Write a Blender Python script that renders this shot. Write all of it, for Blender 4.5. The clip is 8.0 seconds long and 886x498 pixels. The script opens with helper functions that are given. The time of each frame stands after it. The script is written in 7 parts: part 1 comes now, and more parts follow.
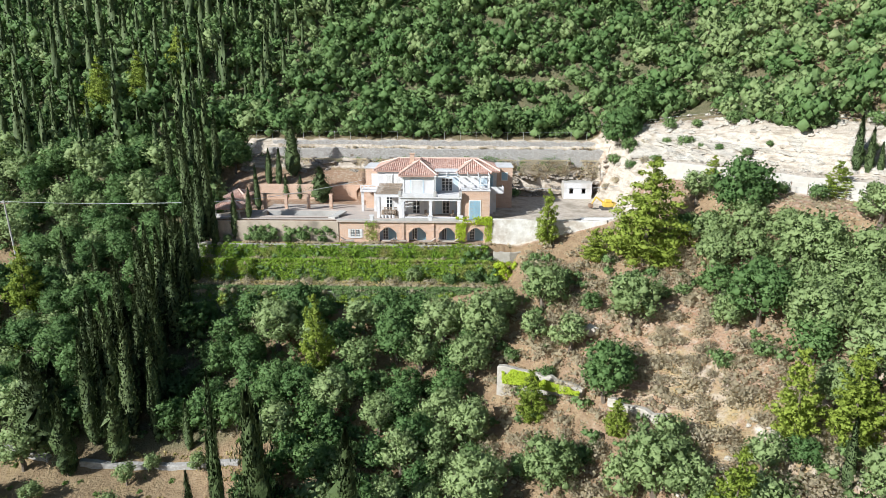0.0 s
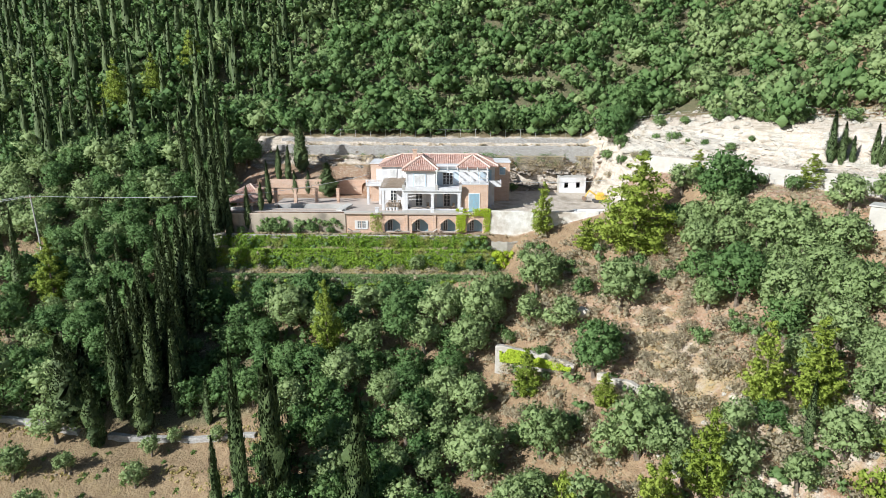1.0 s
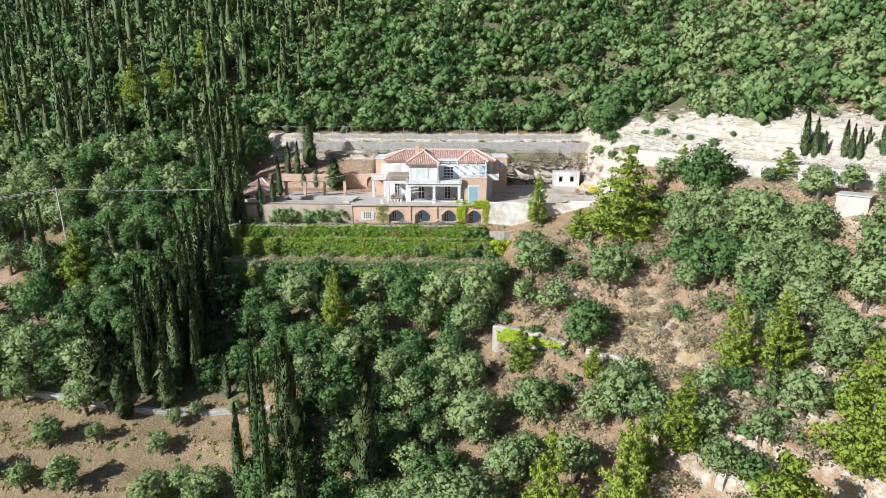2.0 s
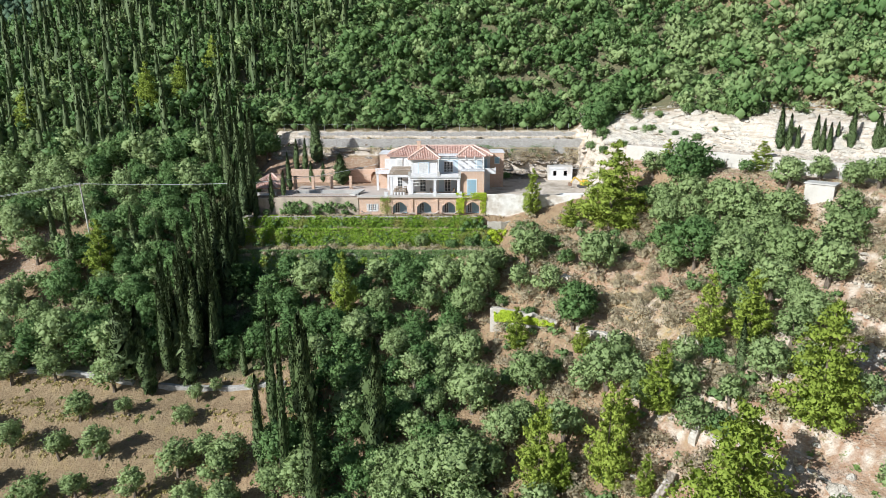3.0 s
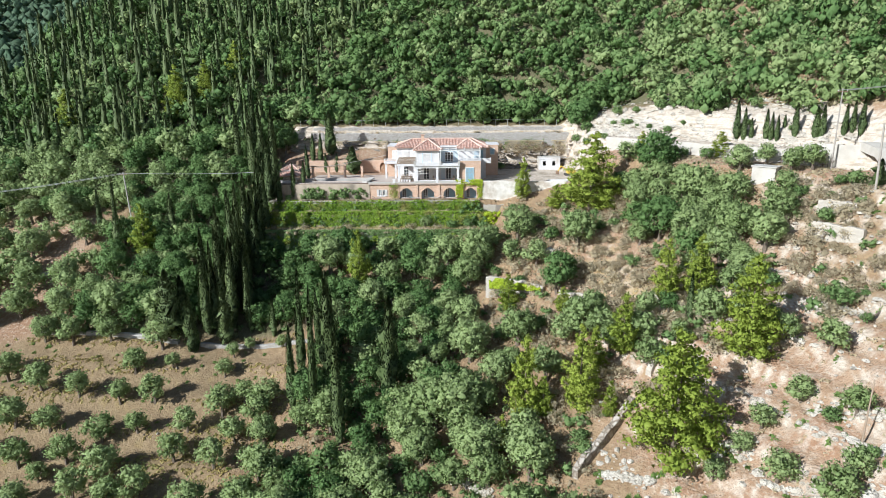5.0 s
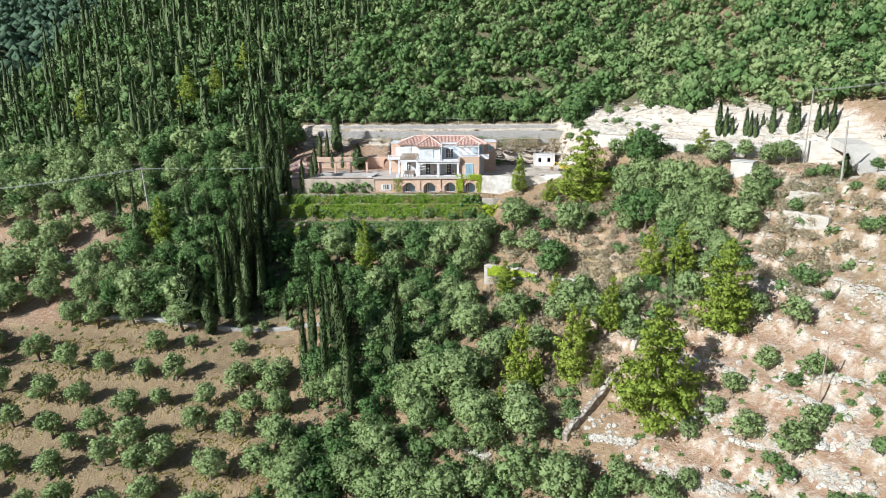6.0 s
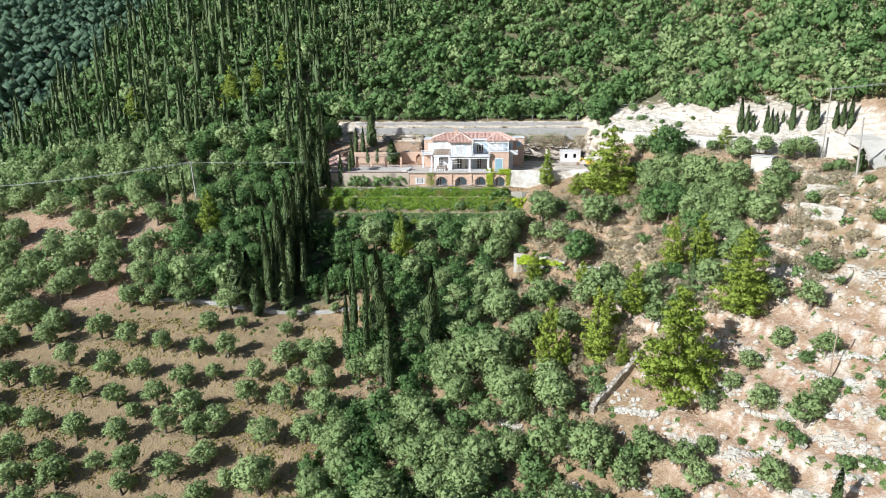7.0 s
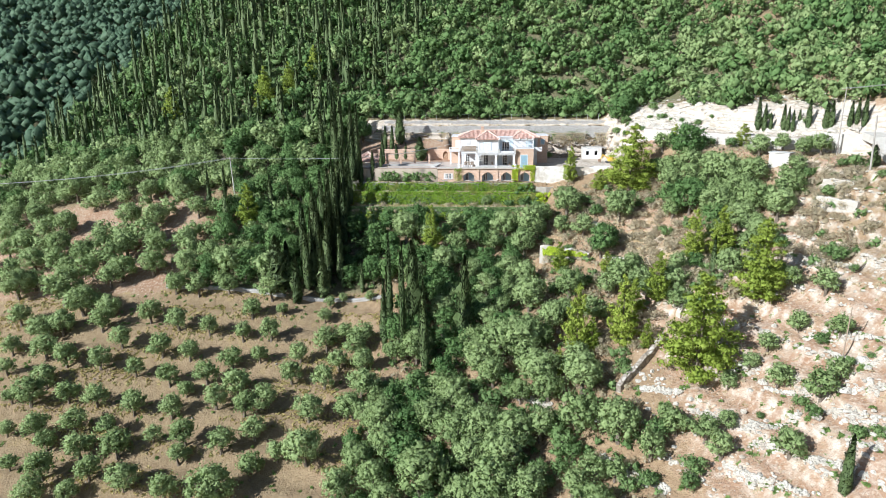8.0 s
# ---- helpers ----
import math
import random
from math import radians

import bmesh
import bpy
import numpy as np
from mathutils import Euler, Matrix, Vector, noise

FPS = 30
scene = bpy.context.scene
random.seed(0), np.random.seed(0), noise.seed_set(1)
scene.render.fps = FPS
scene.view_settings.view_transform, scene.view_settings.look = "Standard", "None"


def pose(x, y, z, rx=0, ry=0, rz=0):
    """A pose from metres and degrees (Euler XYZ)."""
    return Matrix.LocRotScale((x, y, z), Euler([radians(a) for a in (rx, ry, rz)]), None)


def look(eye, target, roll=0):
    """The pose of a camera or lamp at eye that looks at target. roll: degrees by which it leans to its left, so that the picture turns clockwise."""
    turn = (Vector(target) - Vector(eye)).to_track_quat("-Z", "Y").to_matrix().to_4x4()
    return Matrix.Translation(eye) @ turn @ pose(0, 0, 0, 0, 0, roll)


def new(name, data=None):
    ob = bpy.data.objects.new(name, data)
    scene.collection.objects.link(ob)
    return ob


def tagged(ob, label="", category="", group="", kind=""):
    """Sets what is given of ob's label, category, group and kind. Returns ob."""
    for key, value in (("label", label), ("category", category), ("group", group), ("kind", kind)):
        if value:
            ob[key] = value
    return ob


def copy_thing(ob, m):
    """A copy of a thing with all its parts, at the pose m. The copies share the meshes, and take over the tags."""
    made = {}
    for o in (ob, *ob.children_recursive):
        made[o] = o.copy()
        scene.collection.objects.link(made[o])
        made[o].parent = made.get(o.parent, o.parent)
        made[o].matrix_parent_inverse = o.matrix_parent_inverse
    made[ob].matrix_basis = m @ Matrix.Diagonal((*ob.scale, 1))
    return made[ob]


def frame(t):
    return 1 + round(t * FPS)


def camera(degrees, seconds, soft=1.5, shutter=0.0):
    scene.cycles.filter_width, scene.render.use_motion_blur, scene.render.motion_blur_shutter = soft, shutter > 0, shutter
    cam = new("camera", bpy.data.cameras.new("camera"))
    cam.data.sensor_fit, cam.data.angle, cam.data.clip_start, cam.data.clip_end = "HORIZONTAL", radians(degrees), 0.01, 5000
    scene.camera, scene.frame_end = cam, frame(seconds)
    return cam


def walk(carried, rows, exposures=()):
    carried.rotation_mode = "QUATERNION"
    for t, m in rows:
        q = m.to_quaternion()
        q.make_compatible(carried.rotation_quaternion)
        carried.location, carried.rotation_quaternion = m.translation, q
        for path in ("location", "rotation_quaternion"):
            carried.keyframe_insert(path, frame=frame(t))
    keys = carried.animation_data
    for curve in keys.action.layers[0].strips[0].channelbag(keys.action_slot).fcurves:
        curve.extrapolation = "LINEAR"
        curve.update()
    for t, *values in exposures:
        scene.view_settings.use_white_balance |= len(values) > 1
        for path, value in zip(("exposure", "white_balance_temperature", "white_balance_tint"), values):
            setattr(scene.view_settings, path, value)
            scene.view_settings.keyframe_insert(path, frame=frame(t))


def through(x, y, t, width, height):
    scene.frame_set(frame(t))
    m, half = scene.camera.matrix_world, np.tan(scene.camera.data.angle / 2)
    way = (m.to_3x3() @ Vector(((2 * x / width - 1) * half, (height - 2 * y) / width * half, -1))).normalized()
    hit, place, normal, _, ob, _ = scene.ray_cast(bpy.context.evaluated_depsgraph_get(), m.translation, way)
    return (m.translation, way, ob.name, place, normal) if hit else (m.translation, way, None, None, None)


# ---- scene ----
cam = camera(71.2, 8.0, soft=0.7)
PATH = [
    (0, (-0.115, 1.479, 0.496), (-0.149, 3.412, -0.015), 0.3),
    (0.5, (-0.133, -1.072, 0.433), (-0.168, 0.861, -0.077), 0.2),
    (1, (-0.068, -3.808, 0.376), (-0.105, -1.874, -0.134), 0.1),
    (1.5, (-0.011, -6.726, 0.315), (-0.048, -4.793, -0.194), 0.1),
    (2.8, (-0.063, -14.956, 0.069), (-0.103, -13.023, -0.44), -0.2),
    (3, (-0.04, -16.247, 0.059), (-0.078, -14.313, -0.449), -0.2),
    (3.5, (0.008, -19.616, 0.034), (-0.032, -17.682, -0.474), -0.2),
    (4, (-0.02, -23.031, 0.025), (-0.06, -21.097, -0.484), -0.3),
    (4.5, (-0.077, -26.607, 0.001), (-0.117, -24.673, -0.507), -0.4),
    (5.8, (-0.288, -35.963, -0.079), (-0.322, -34.029, -0.588), -0.5),
    (6, (-0.481, -37.354, -0.085), (-0.513, -35.419, -0.592), -0.4),
    (6.5, (-1.366, -40.745, -0.08), (-1.392, -38.812, -0.59), -0.4),
    (7, (-2.688, -43.977, -0.094), (-2.782, -42.045, -0.604), -0.4),
    (7.5, (-4.261, -47.105, -0.103), (-4.389, -45.175, -0.613), -0.4),
    (8, (-5.969, -50.153, -0.123), (-6.097, -48.224, -0.633), -0.4),
]
walk(cam, [(t, look(eye, target, roll)) for t, eye, target, roll in PATH], [(0, 0.58, 5850, 6), (3.5, 0.55, 5800, 6), (5.5, 0.59, 5750, 6), (7, 0.66, 5700, 6), (8, 0.76, 5650, 6)])

# ---- light ----
SUN_FROM = Vector((-0.72, -0.52, 0.53)).normalized()
sun_data = bpy.data.lights.new("sun", "SUN")
sun_data.energy, sun_data.angle, sun_data.color = 5.0, radians(0.55), (1.0, 0.95, 0.88)
sun = new("sun", sun_data)
sun.matrix_world = look(SUN_FROM * 100, (0, 0, 0))
world = bpy.data.worlds.new("sky")
scene.world = world
world.use_nodes = True
sky = world.node_tree.nodes.new("ShaderNodeTexSky")
sky.sky_type, sky.sun_disc = "NISHITA", False
sky.sun_elevation = math.asin(SUN_FROM.z)
sky.sun_rotation = math.atan2(SUN_FROM.x, SUN_FROM.y)
background = world.node_tree.nodes["Background"]
background.inputs["Strength"].default_value = 0.06
world.node_tree.links.new(sky.outputs[0], background.inputs["Color"])


# ---- materials ----
def mixed(nt, fac, a, b):
    m = nt.nodes.new("ShaderNodeMix")
    m.data_type = "RGBA"
    if hasattr(fac, "links"):
        nt.links.new(fac, m.inputs[0])
    else:
        m.inputs[0].default_value = fac
    for sock, v in ((m.inputs[6], a), (m.inputs[7], b)):
        if hasattr(v, "links"):
            nt.links.new(v, sock)
        else:
            sock.default_value = (*v, 1)
    return m.outputs[2]


def noise_of(nt, scale, low=0.35, high=0.65, detail=4.0, rough=0.6):
    geo = nt.nodes.new("ShaderNodeNewGeometry")
    n = nt.nodes.new("ShaderNodeTexNoise")
    n.inputs["Scale"].default_value, n.inputs["Detail"].default_value = scale, detail
    n.inputs["Roughness"].default_value = rough
    nt.links.new(geo.outputs["Position"], n.inputs["Vector"])
    r = nt.nodes.new("ShaderNodeMapRange")
    r.inputs[1].default_value, r.inputs[2].default_value = low, high
    nt.links.new(n.outputs[0], r.inputs[0])
    return r.outputs[0]


def bumped(nt, shader, height, strength, distance):
    b = nt.nodes.new("ShaderNodeBump")
    b.inputs["Strength"].default_value, b.inputs["Distance"].default_value = strength, distance
    nt.links.new(height, b.inputs["Height"])
    nt.links.new(b.outputs[0], shader.inputs["Normal"])


def surface(name, base, other, scale=1.5, fine=14.0, stain=None, rough=0.85, metal=0.0, bump=0.3, depth=0.02, stain_at=(0.55, 0.75)):
    """A weathered opaque surface: two colours mixed at two scales, a stain, and relief."""
    m = bpy.data.materials.new(name)
    m.use_nodes = True
    nt = m.node_tree
    sh = nt.nodes["Principled BSDF"]
    coarse, grain = noise_of(nt, scale), noise_of(nt, fine)
    c = mixed(nt, coarse, base, other)
    c = mixed(nt, grain, c, tuple(0.72 * v for v in base))
    c = mixed(nt, 0.5, c, mixed(nt, coarse, base, other))
    if stain:
        c = mixed(nt, noise_of(nt, scale * 0.45, *stain_at), c, stain)
    nt.links.new(c, sh.inputs["Base Color"])
    sh.inputs["Roughness"].default_value, sh.inputs["Metallic"].default_value = rough, metal
    bumped(nt, sh, grain, bump, depth)
    return m


def foliage(name, dark, light, dry=None, through=0.38, scale=0.9):
    """Leaves: each leaf its own shade, each plant its own tone, some light passing through."""
    m = bpy.data.materials.new(name)
    m.use_nodes = True
    nt = m.node_tree
    sh = nt.nodes["Principled BSDF"]
    sh.inputs["Roughness"].default_value = 0.62
    sh.inputs["Specular IOR Level"].default_value = 0.25
    geo, info = nt.nodes.new("ShaderNodeNewGeometry"), nt.nodes.new("ShaderNodeObjectInfo")
    tone = nt.nodes.new("ShaderNodeAttribute")
    tone.attribute_name = "tone"
    add = nt.nodes.new("ShaderNodeMath")
    add.operation = "ADD"
    nt.links.new(info.outputs["Random"], add.inputs[0])
    nt.links.new(tone.outputs["Fac"], add.inputs[1])
    fract = nt.nodes.new("ShaderNodeMath")
    fract.operation = "FRACT"
    nt.links.new(add.outputs[0], fract.inputs[0])
    c = mixed(nt, geo.outputs["Random Per Island"], dark, light)
    c = mixed(nt, 0.78, c, mixed(nt, fract.outputs[0], dark, light))
    c = mixed(nt, noise_of(nt, scale, 0.45, 0.7), c, tuple(0.75 * a + 0.25 * b for a, b in zip(light, dark)))
    if dry:
        c = mixed(nt, noise_of(nt, 0.35, 0.5, 0.68), c, dry)
    gap_fleck, tuft = noise_of(nt, 7.0, 0.34, 0.6, 3.0, 0.7), noise_of(nt, 2.2, 0.35, 0.65, 3.0, 0.6)
    # colour drops towards dark in flecks, painting the shaded gaps between leaves
    c = mixed(nt, gap_fleck, mixed(nt, 0.35, c, dark), c)
    nt.links.new(c, sh.inputs["Base Color"])
    relief = nt.nodes.new("ShaderNodeMath")
    relief.operation = "MULTIPLY_ADD"
    nt.links.new(tuft, relief.inputs[0])
    relief.inputs[1].default_value = 2.0
    nt.links.new(gap_fleck, relief.inputs[2])
    bumped(nt, sh, relief.outputs[0], 0.25, 0.12)
    t = nt.nodes.new("ShaderNodeBsdfTranslucent")
    nt.links.new(c, t.inputs["Color"])
    mix = nt.nodes.new("ShaderNodeMixShader")
    mix.inputs[0].default_value = through
    nt.links.new(sh.outputs[0], mix.inputs[1])
    nt.links.new(t.outputs[0], mix.inputs[2])
    nt.links.new(mix.outputs[0], nt.nodes["Material Output"].inputs["Surface"])
    return m


M_OLIVE = foliage("olive_leaves", (0.2, 0.275, 0.1), (0.37, 0.455, 0.2))
M_BROAD = foliage("broad_leaves", (0.085, 0.165, 0.05), (0.195, 0.3, 0.1))
M_MAQUIS = foliage("maquis_leaves", (0.115, 0.195, 0.062), (0.255, 0.355, 0.135))
M_PINE = foliage("pine_needles", (0.19, 0.26, 0.032), (0.4, 0.47, 0.085))
M_CYPRESS = foliage("cypress_leaves", (0.05, 0.08, 0.026), (0.125, 0.165, 0.06), through=0.12)
# bluish base colour carries the aerial haze of the far slope
M_FAR = foliage("far_leaves_hazed", (0.085, 0.15, 0.085), (0.15, 0.225, 0.13))
M_IVY = foliage("ivy_leaves", (0.125, 0.235, 0.025), (0.36, 0.49, 0.06), dry=(0.36, 0.32, 0.11))
M_IVY_PALE = foliage("pale_ivy_leaves", (0.28, 0.38, 0.02), (0.48, 0.57, 0.05))
M_DRY = foliage("dry_twigs", (0.6, 0.52, 0.365), (0.71, 0.625, 0.45), through=0.65)
M_BROWN = foliage("brown_scrub", (0.27, 0.2, 0.12), (0.42, 0.33, 0.2))
M_STRAW = foliage("dry_grass", (0.36, 0.29, 0.11), (0.5, 0.42, 0.17), dry=(0.22, 0.25, 0.08), through=0.2)
M_WEED = foliage("green_weed", (0.12, 0.19, 0.05), (0.24, 0.34, 0.1))
M_BARK = surface("bark", (0.12, 0.09, 0.065), (0.22, 0.18, 0.14), 3.0, 20.0, bump=0.8, depth=0.03)
M_WHITE = surface("white_render", (0.7, 0.69, 0.7), (0.6, 0.585, 0.585), 0.9, 9.0, stain=(0.46, 0.42, 0.38), stain_at=(0.54, 0.76))
M_CHALK = surface("white_plaster", (0.52, 0.49, 0.44), (0.42, 0.385, 0.335), 0.8, 8.0, stain=(0.55, 0.47, 0.38), stain_at=(0.58, 0.8))
M_CONCRETE = surface("concrete", (0.5, 0.48, 0.45), (0.42, 0.4, 0.37), 0.8, 10.0, stain=(0.3, 0.28, 0.25))
M_TAN = surface("stained_tan_render", (0.5, 0.42, 0.33), (0.4, 0.32, 0.25), 0.8, 8.0, stain=(0.22, 0.19, 0.15), stain_at=(0.5, 0.7))
M_PAVING = surface("terrace_paving", (0.52, 0.44, 0.38), (0.44, 0.38, 0.34), 0.7, 7.0, stain=(0.33, 0.29, 0.26))
M_BLUE = surface("blue_paint", (0.3, 0.47, 0.58), (0.36, 0.53, 0.63), 2.0, 16.0, stain=(0.45, 0.5, 0.52), rough=0.55, bump=0.1)
M_PALE_BLUE = surface("pale_blue_paint", (0.5, 0.6, 0.68), (0.56, 0.64, 0.7), 2.0, 16.0, rough=0.6, bump=0.1)
M_WOOD = surface("weathered_wood", (0.27, 0.2, 0.14), (0.36, 0.29, 0.22), 2.0, 22.0, bump=0.5)
M_RUST = surface("rusty_iron", (0.2, 0.13, 0.09), (0.28, 0.18, 0.12), 3.0, 20.0, rough=0.8, bump=0.3)
M_STEEL = surface("grey_wire", (0.45, 0.45, 0.44), (0.55, 0.55, 0.54), 4.0, 20.0, rough=0.5, metal=0.6, bump=0.1)
M_YELLOW = surface("yellow_paint", (0.72, 0.5, 0.07), (0.62, 0.4, 0.06), 2.0, 12.0, stain=(0.35, 0.25, 0.12), rough=0.5, bump=0.2)
M_DARK = surface("dark_rubber", (0.05, 0.05, 0.05), (0.09, 0.085, 0.08), 3.0, 14.0, rough=0.8)
M_POLE = surface("pole_wood", (0.3, 0.27, 0.24), (0.4, 0.37, 0.33), 2.0, 18.0, bump=0.4)
M_WHITE_WOOD = surface("white_painted_wood", (0.78, 0.77, 0.75), (0.68, 0.67, 0.66), 2.0, 15.0, rough=0.6, bump=0.15)
M_CANVAS = surface("faded_canvas", (0.4, 0.34, 0.29), (0.5, 0.44, 0.39), 2.0, 14.0)


def wall_grid(nt, width, height, mortar):
    """Courses on upright faces: horizontal place along the wall, height up it."""
    geo = nt.nodes.new("ShaderNodeNewGeometry")
    sep, com, add = nt.nodes.new("ShaderNodeSeparateXYZ"), nt.nodes.new("ShaderNodeCombineXYZ"), nt.nodes.new("ShaderNodeMath")
    nt.links.new(geo.outputs["Position"], sep.inputs[0])
    nt.links.new(sep.outputs[0], add.inputs[0])
    nt.links.new(sep.outputs[1], add.inputs[1])
    nt.links.new(add.outputs[0], com.inputs[0])
    nt.links.new(sep.outputs[2], com.inputs[1])
    b = nt.nodes.new("ShaderNodeTexBrick")
    for key, v in (("Scale", 1.0), ("Brick Width", width), ("Row Height", height), ("Mortar Size", mortar), ("Mortar Smooth", 0.3)):
        b.inputs[key].default_value = v
    nt.links.new(com.outputs[0], b.inputs["Vector"])
    return b


def masonry(name, a, b, joint, width, height, mortar, stain, bump=0.6, depth=0.03):
    m = surface(name, a, b, 2.2, 6.0, stain=stain, stain_at=(0.48, 0.66))
    nt = m.node_tree
    sh = nt.nodes["Principled BSDF"]
    old = sh.inputs["Base Color"].links[0].from_socket
    g = wall_grid(nt, width, height, mortar)
    g.inputs["Color1"].default_value, g.inputs["Color2"].default_value, g.inputs["Mortar"].default_value = (*a, 1), (*b, 1), (*joint, 1)
    nt.links.new(mixed(nt, 0.45, g.outputs["Color"], old), sh.inputs["Base Color"])
    inv = nt.nodes.new("ShaderNodeMath")
    inv.operation = "SUBTRACT"
    inv.inputs[0].default_value = 1.0
    nt.links.new(g.outputs["Fac"], inv.inputs[1])
    bumped(nt, sh, inv.outputs[0], bump, depth)
    return m


M_BRICK = masonry("salmon_brick", (0.62, 0.42, 0.3), (0.5, 0.32, 0.22), (0.66, 0.54, 0.45), 0.5, 0.16, 0.02, (0.45, 0.33, 0.26))
def cells_of(nt, size, squat, edge):
    """Irregular stones: a grey value for each, and its joints as 1 on the stone and 0 in the joint."""
    geo, scale = nt.nodes.new("ShaderNodeNewGeometry"), nt.nodes.new("ShaderNodeMapping")
    scale.inputs["Scale"].default_value = (1 / size, 1 / size, squat / size)
    nt.links.new(geo.outputs["Position"], scale.inputs[0])
    wob, warp = nt.nodes.new("ShaderNodeTexNoise"), nt.nodes.new("ShaderNodeVectorMath")
    wob.inputs["Scale"].default_value, wob.inputs["Detail"].default_value = 1.7, 4.0
    nt.links.new(scale.outputs[0], wob.inputs["Vector"])
    warp.operation = "MULTIPLY_ADD"
    nt.links.new(wob.outputs["Color"], warp.inputs[0])
    warp.inputs[1].default_value = (0.9, 0.9, 0.9)
    nt.links.new(scale.outputs[0], warp.inputs[2])
    whole, rim = nt.nodes.new("ShaderNodeTexVoronoi"), nt.nodes.new("ShaderNodeTexVoronoi")
    rim.feature = "DISTANCE_TO_EDGE"
    for v in (whole, rim):
        v.inputs["Scale"].default_value = 1.0
        nt.links.new(warp.outputs[0], v.inputs["Vector"])
    sep = nt.nodes.new("ShaderNodeSeparateColor")
    nt.links.new(whole.outputs["Color"], sep.inputs[0])
    r = nt.nodes.new("ShaderNodeMapRange")
    r.inputs[2].default_value = edge
    nt.links.new(rim.outputs["Distance"], r.inputs[0])
    return sep.outputs[0], r.outputs[0]


def rubble(name, a, b, joint, size, squat, edge, stain, weight=0.6, depth=0.06):
    """Uneven stonework, each stone its own shade, with recessed joints and stains."""
    m = surface(name, a, b, 1.4, 6.0, stain=stain, stain_at=(0.5, 0.68))
    nt = m.node_tree
    sh = nt.nodes["Principled BSDF"]
    old = sh.inputs["Base Color"].links[0].from_socket
    shade, solid = cells_of(nt, size, squat, edge)
    c = mixed(nt, weight, old, mixed(nt, shade, a, b))
    nt.links.new(mixed(nt, solid, joint, c), sh.inputs["Base Color"])
    bumped(nt, sh, solid, 0.5, depth)
    return m


M_STONE = rubble("rubble_masonry", (0.47, 0.45, 0.425), (0.28, 0.26, 0.24), (0.33, 0.31, 0.285), 0.3, 1.5, 0.1, (0.3, 0.26, 0.21), 0.75)
M_RUBBLE = surface("whitewashed_rubble", (0.78, 0.75, 0.7), (0.58, 0.54, 0.48), 1.2, 4.5, stain=(0.45, 0.39, 0.32), bump=0.5, depth=0.05, stain_at=(0.48, 0.64))
M_PALE_STONE = rubble("pale_masonry", (0.5, 0.46, 0.4), (0.36, 0.32, 0.27), (0.38, 0.34, 0.29), 0.45, 1.5, 0.08, (0.32, 0.28, 0.23))


def tile_material():
    """Old barrel tiles, each with a shade of its own from pale salmon to dark red."""
    m = surface("terracotta_tiles", (0.52, 0.31, 0.24), (0.62, 0.46, 0.39), 1.4, 7.0, stain=(0.38, 0.25, 0.21), rough=0.9)
    nt = m.node_tree
    sh = nt.nodes["Principled BSDF"]
    old = sh.inputs["Base Color"].links[0].from_socket
    geo = nt.nodes.new("ShaderNodeNewGeometry")
    nt.links.new(mixed(nt, 0.6, old, mixed(nt, geo.outputs["Random Per Island"], (0.36, 0.17, 0.125), (0.7, 0.52, 0.44))), sh.inputs["Base Color"])
    return m


M_TILE = tile_material()
M_RIDGE = surface("ridge_tiles", (0.68, 0.52, 0.44), (0.6, 0.42, 0.34), 1.4, 7.0)


def glass_material():
    m = bpy.data.materials.new("window_glass")
    m.use_nodes = True
    sh = m.node_tree.nodes["Principled BSDF"]
    sh.inputs["Base Color"].default_value = (0.03, 0.035, 0.04, 1)
    sh.inputs["Roughness"].default_value = 0.06
    sh.inputs["Specular IOR Level"].default_value = 0.6
    return m


M_GLASS = glass_material()


def rock_material():
    """Pale limestone with darker, wavering beds."""
    m = surface("limestone", (0.64, 0.59, 0.515), (0.52, 0.465, 0.39), 0.6, 5.0, stain=(0.4, 0.33, 0.25), bump=0.9, depth=0.12, stain_at=(0.54, 0.72))
    nt = m.node_tree
    sh = nt.nodes["Principled BSDF"]
    old = sh.inputs["Base Color"].links[0].from_socket
    geo, scale, n = nt.nodes.new("ShaderNodeNewGeometry"), nt.nodes.new("ShaderNodeMapping"), nt.nodes.new("ShaderNodeTexNoise")
    scale.inputs["Scale"].default_value = (0.22, 0.22, 2.6)
    n.inputs["Scale"].default_value, n.inputs["Detail"].default_value = 1.0, 6.0
    nt.links.new(geo.outputs["Position"], scale.inputs[0])
    nt.links.new(scale.outputs[0], n.inputs["Vector"])
    r = nt.nodes.new("ShaderNodeMapRange")
    r.inputs[1].default_value, r.inputs[2].default_value, r.inputs[4].default_value = 0.54, 0.64, 0.5
    nt.links.new(n.outputs[0], r.inputs[0])
    nt.links.new(mixed(nt, r.outputs[0], old, (0.33, 0.29, 0.24)), sh.inputs["Base Color"])
    return m


M_ROCK = rock_material()
M_GREY_ROCK = rubble("grey_limestone", (0.46, 0.42, 0.37), (0.25, 0.21, 0.17), (0.19, 0.15, 0.11), 0.75, 0.8, 0.2, (0.25, 0.185, 0.12), 0.6, 0.3)


# ---- mesh helpers ----
def mesh_of(name, verts, faces, material, smooth_faces=False):
    me = bpy.data.meshes.new(name)
    me.from_pydata([tuple(v) for v in verts], [], faces)
    me.materials.append(material)
    if smooth_faces:
        me.shade_smooth()
    me.update()
    return me


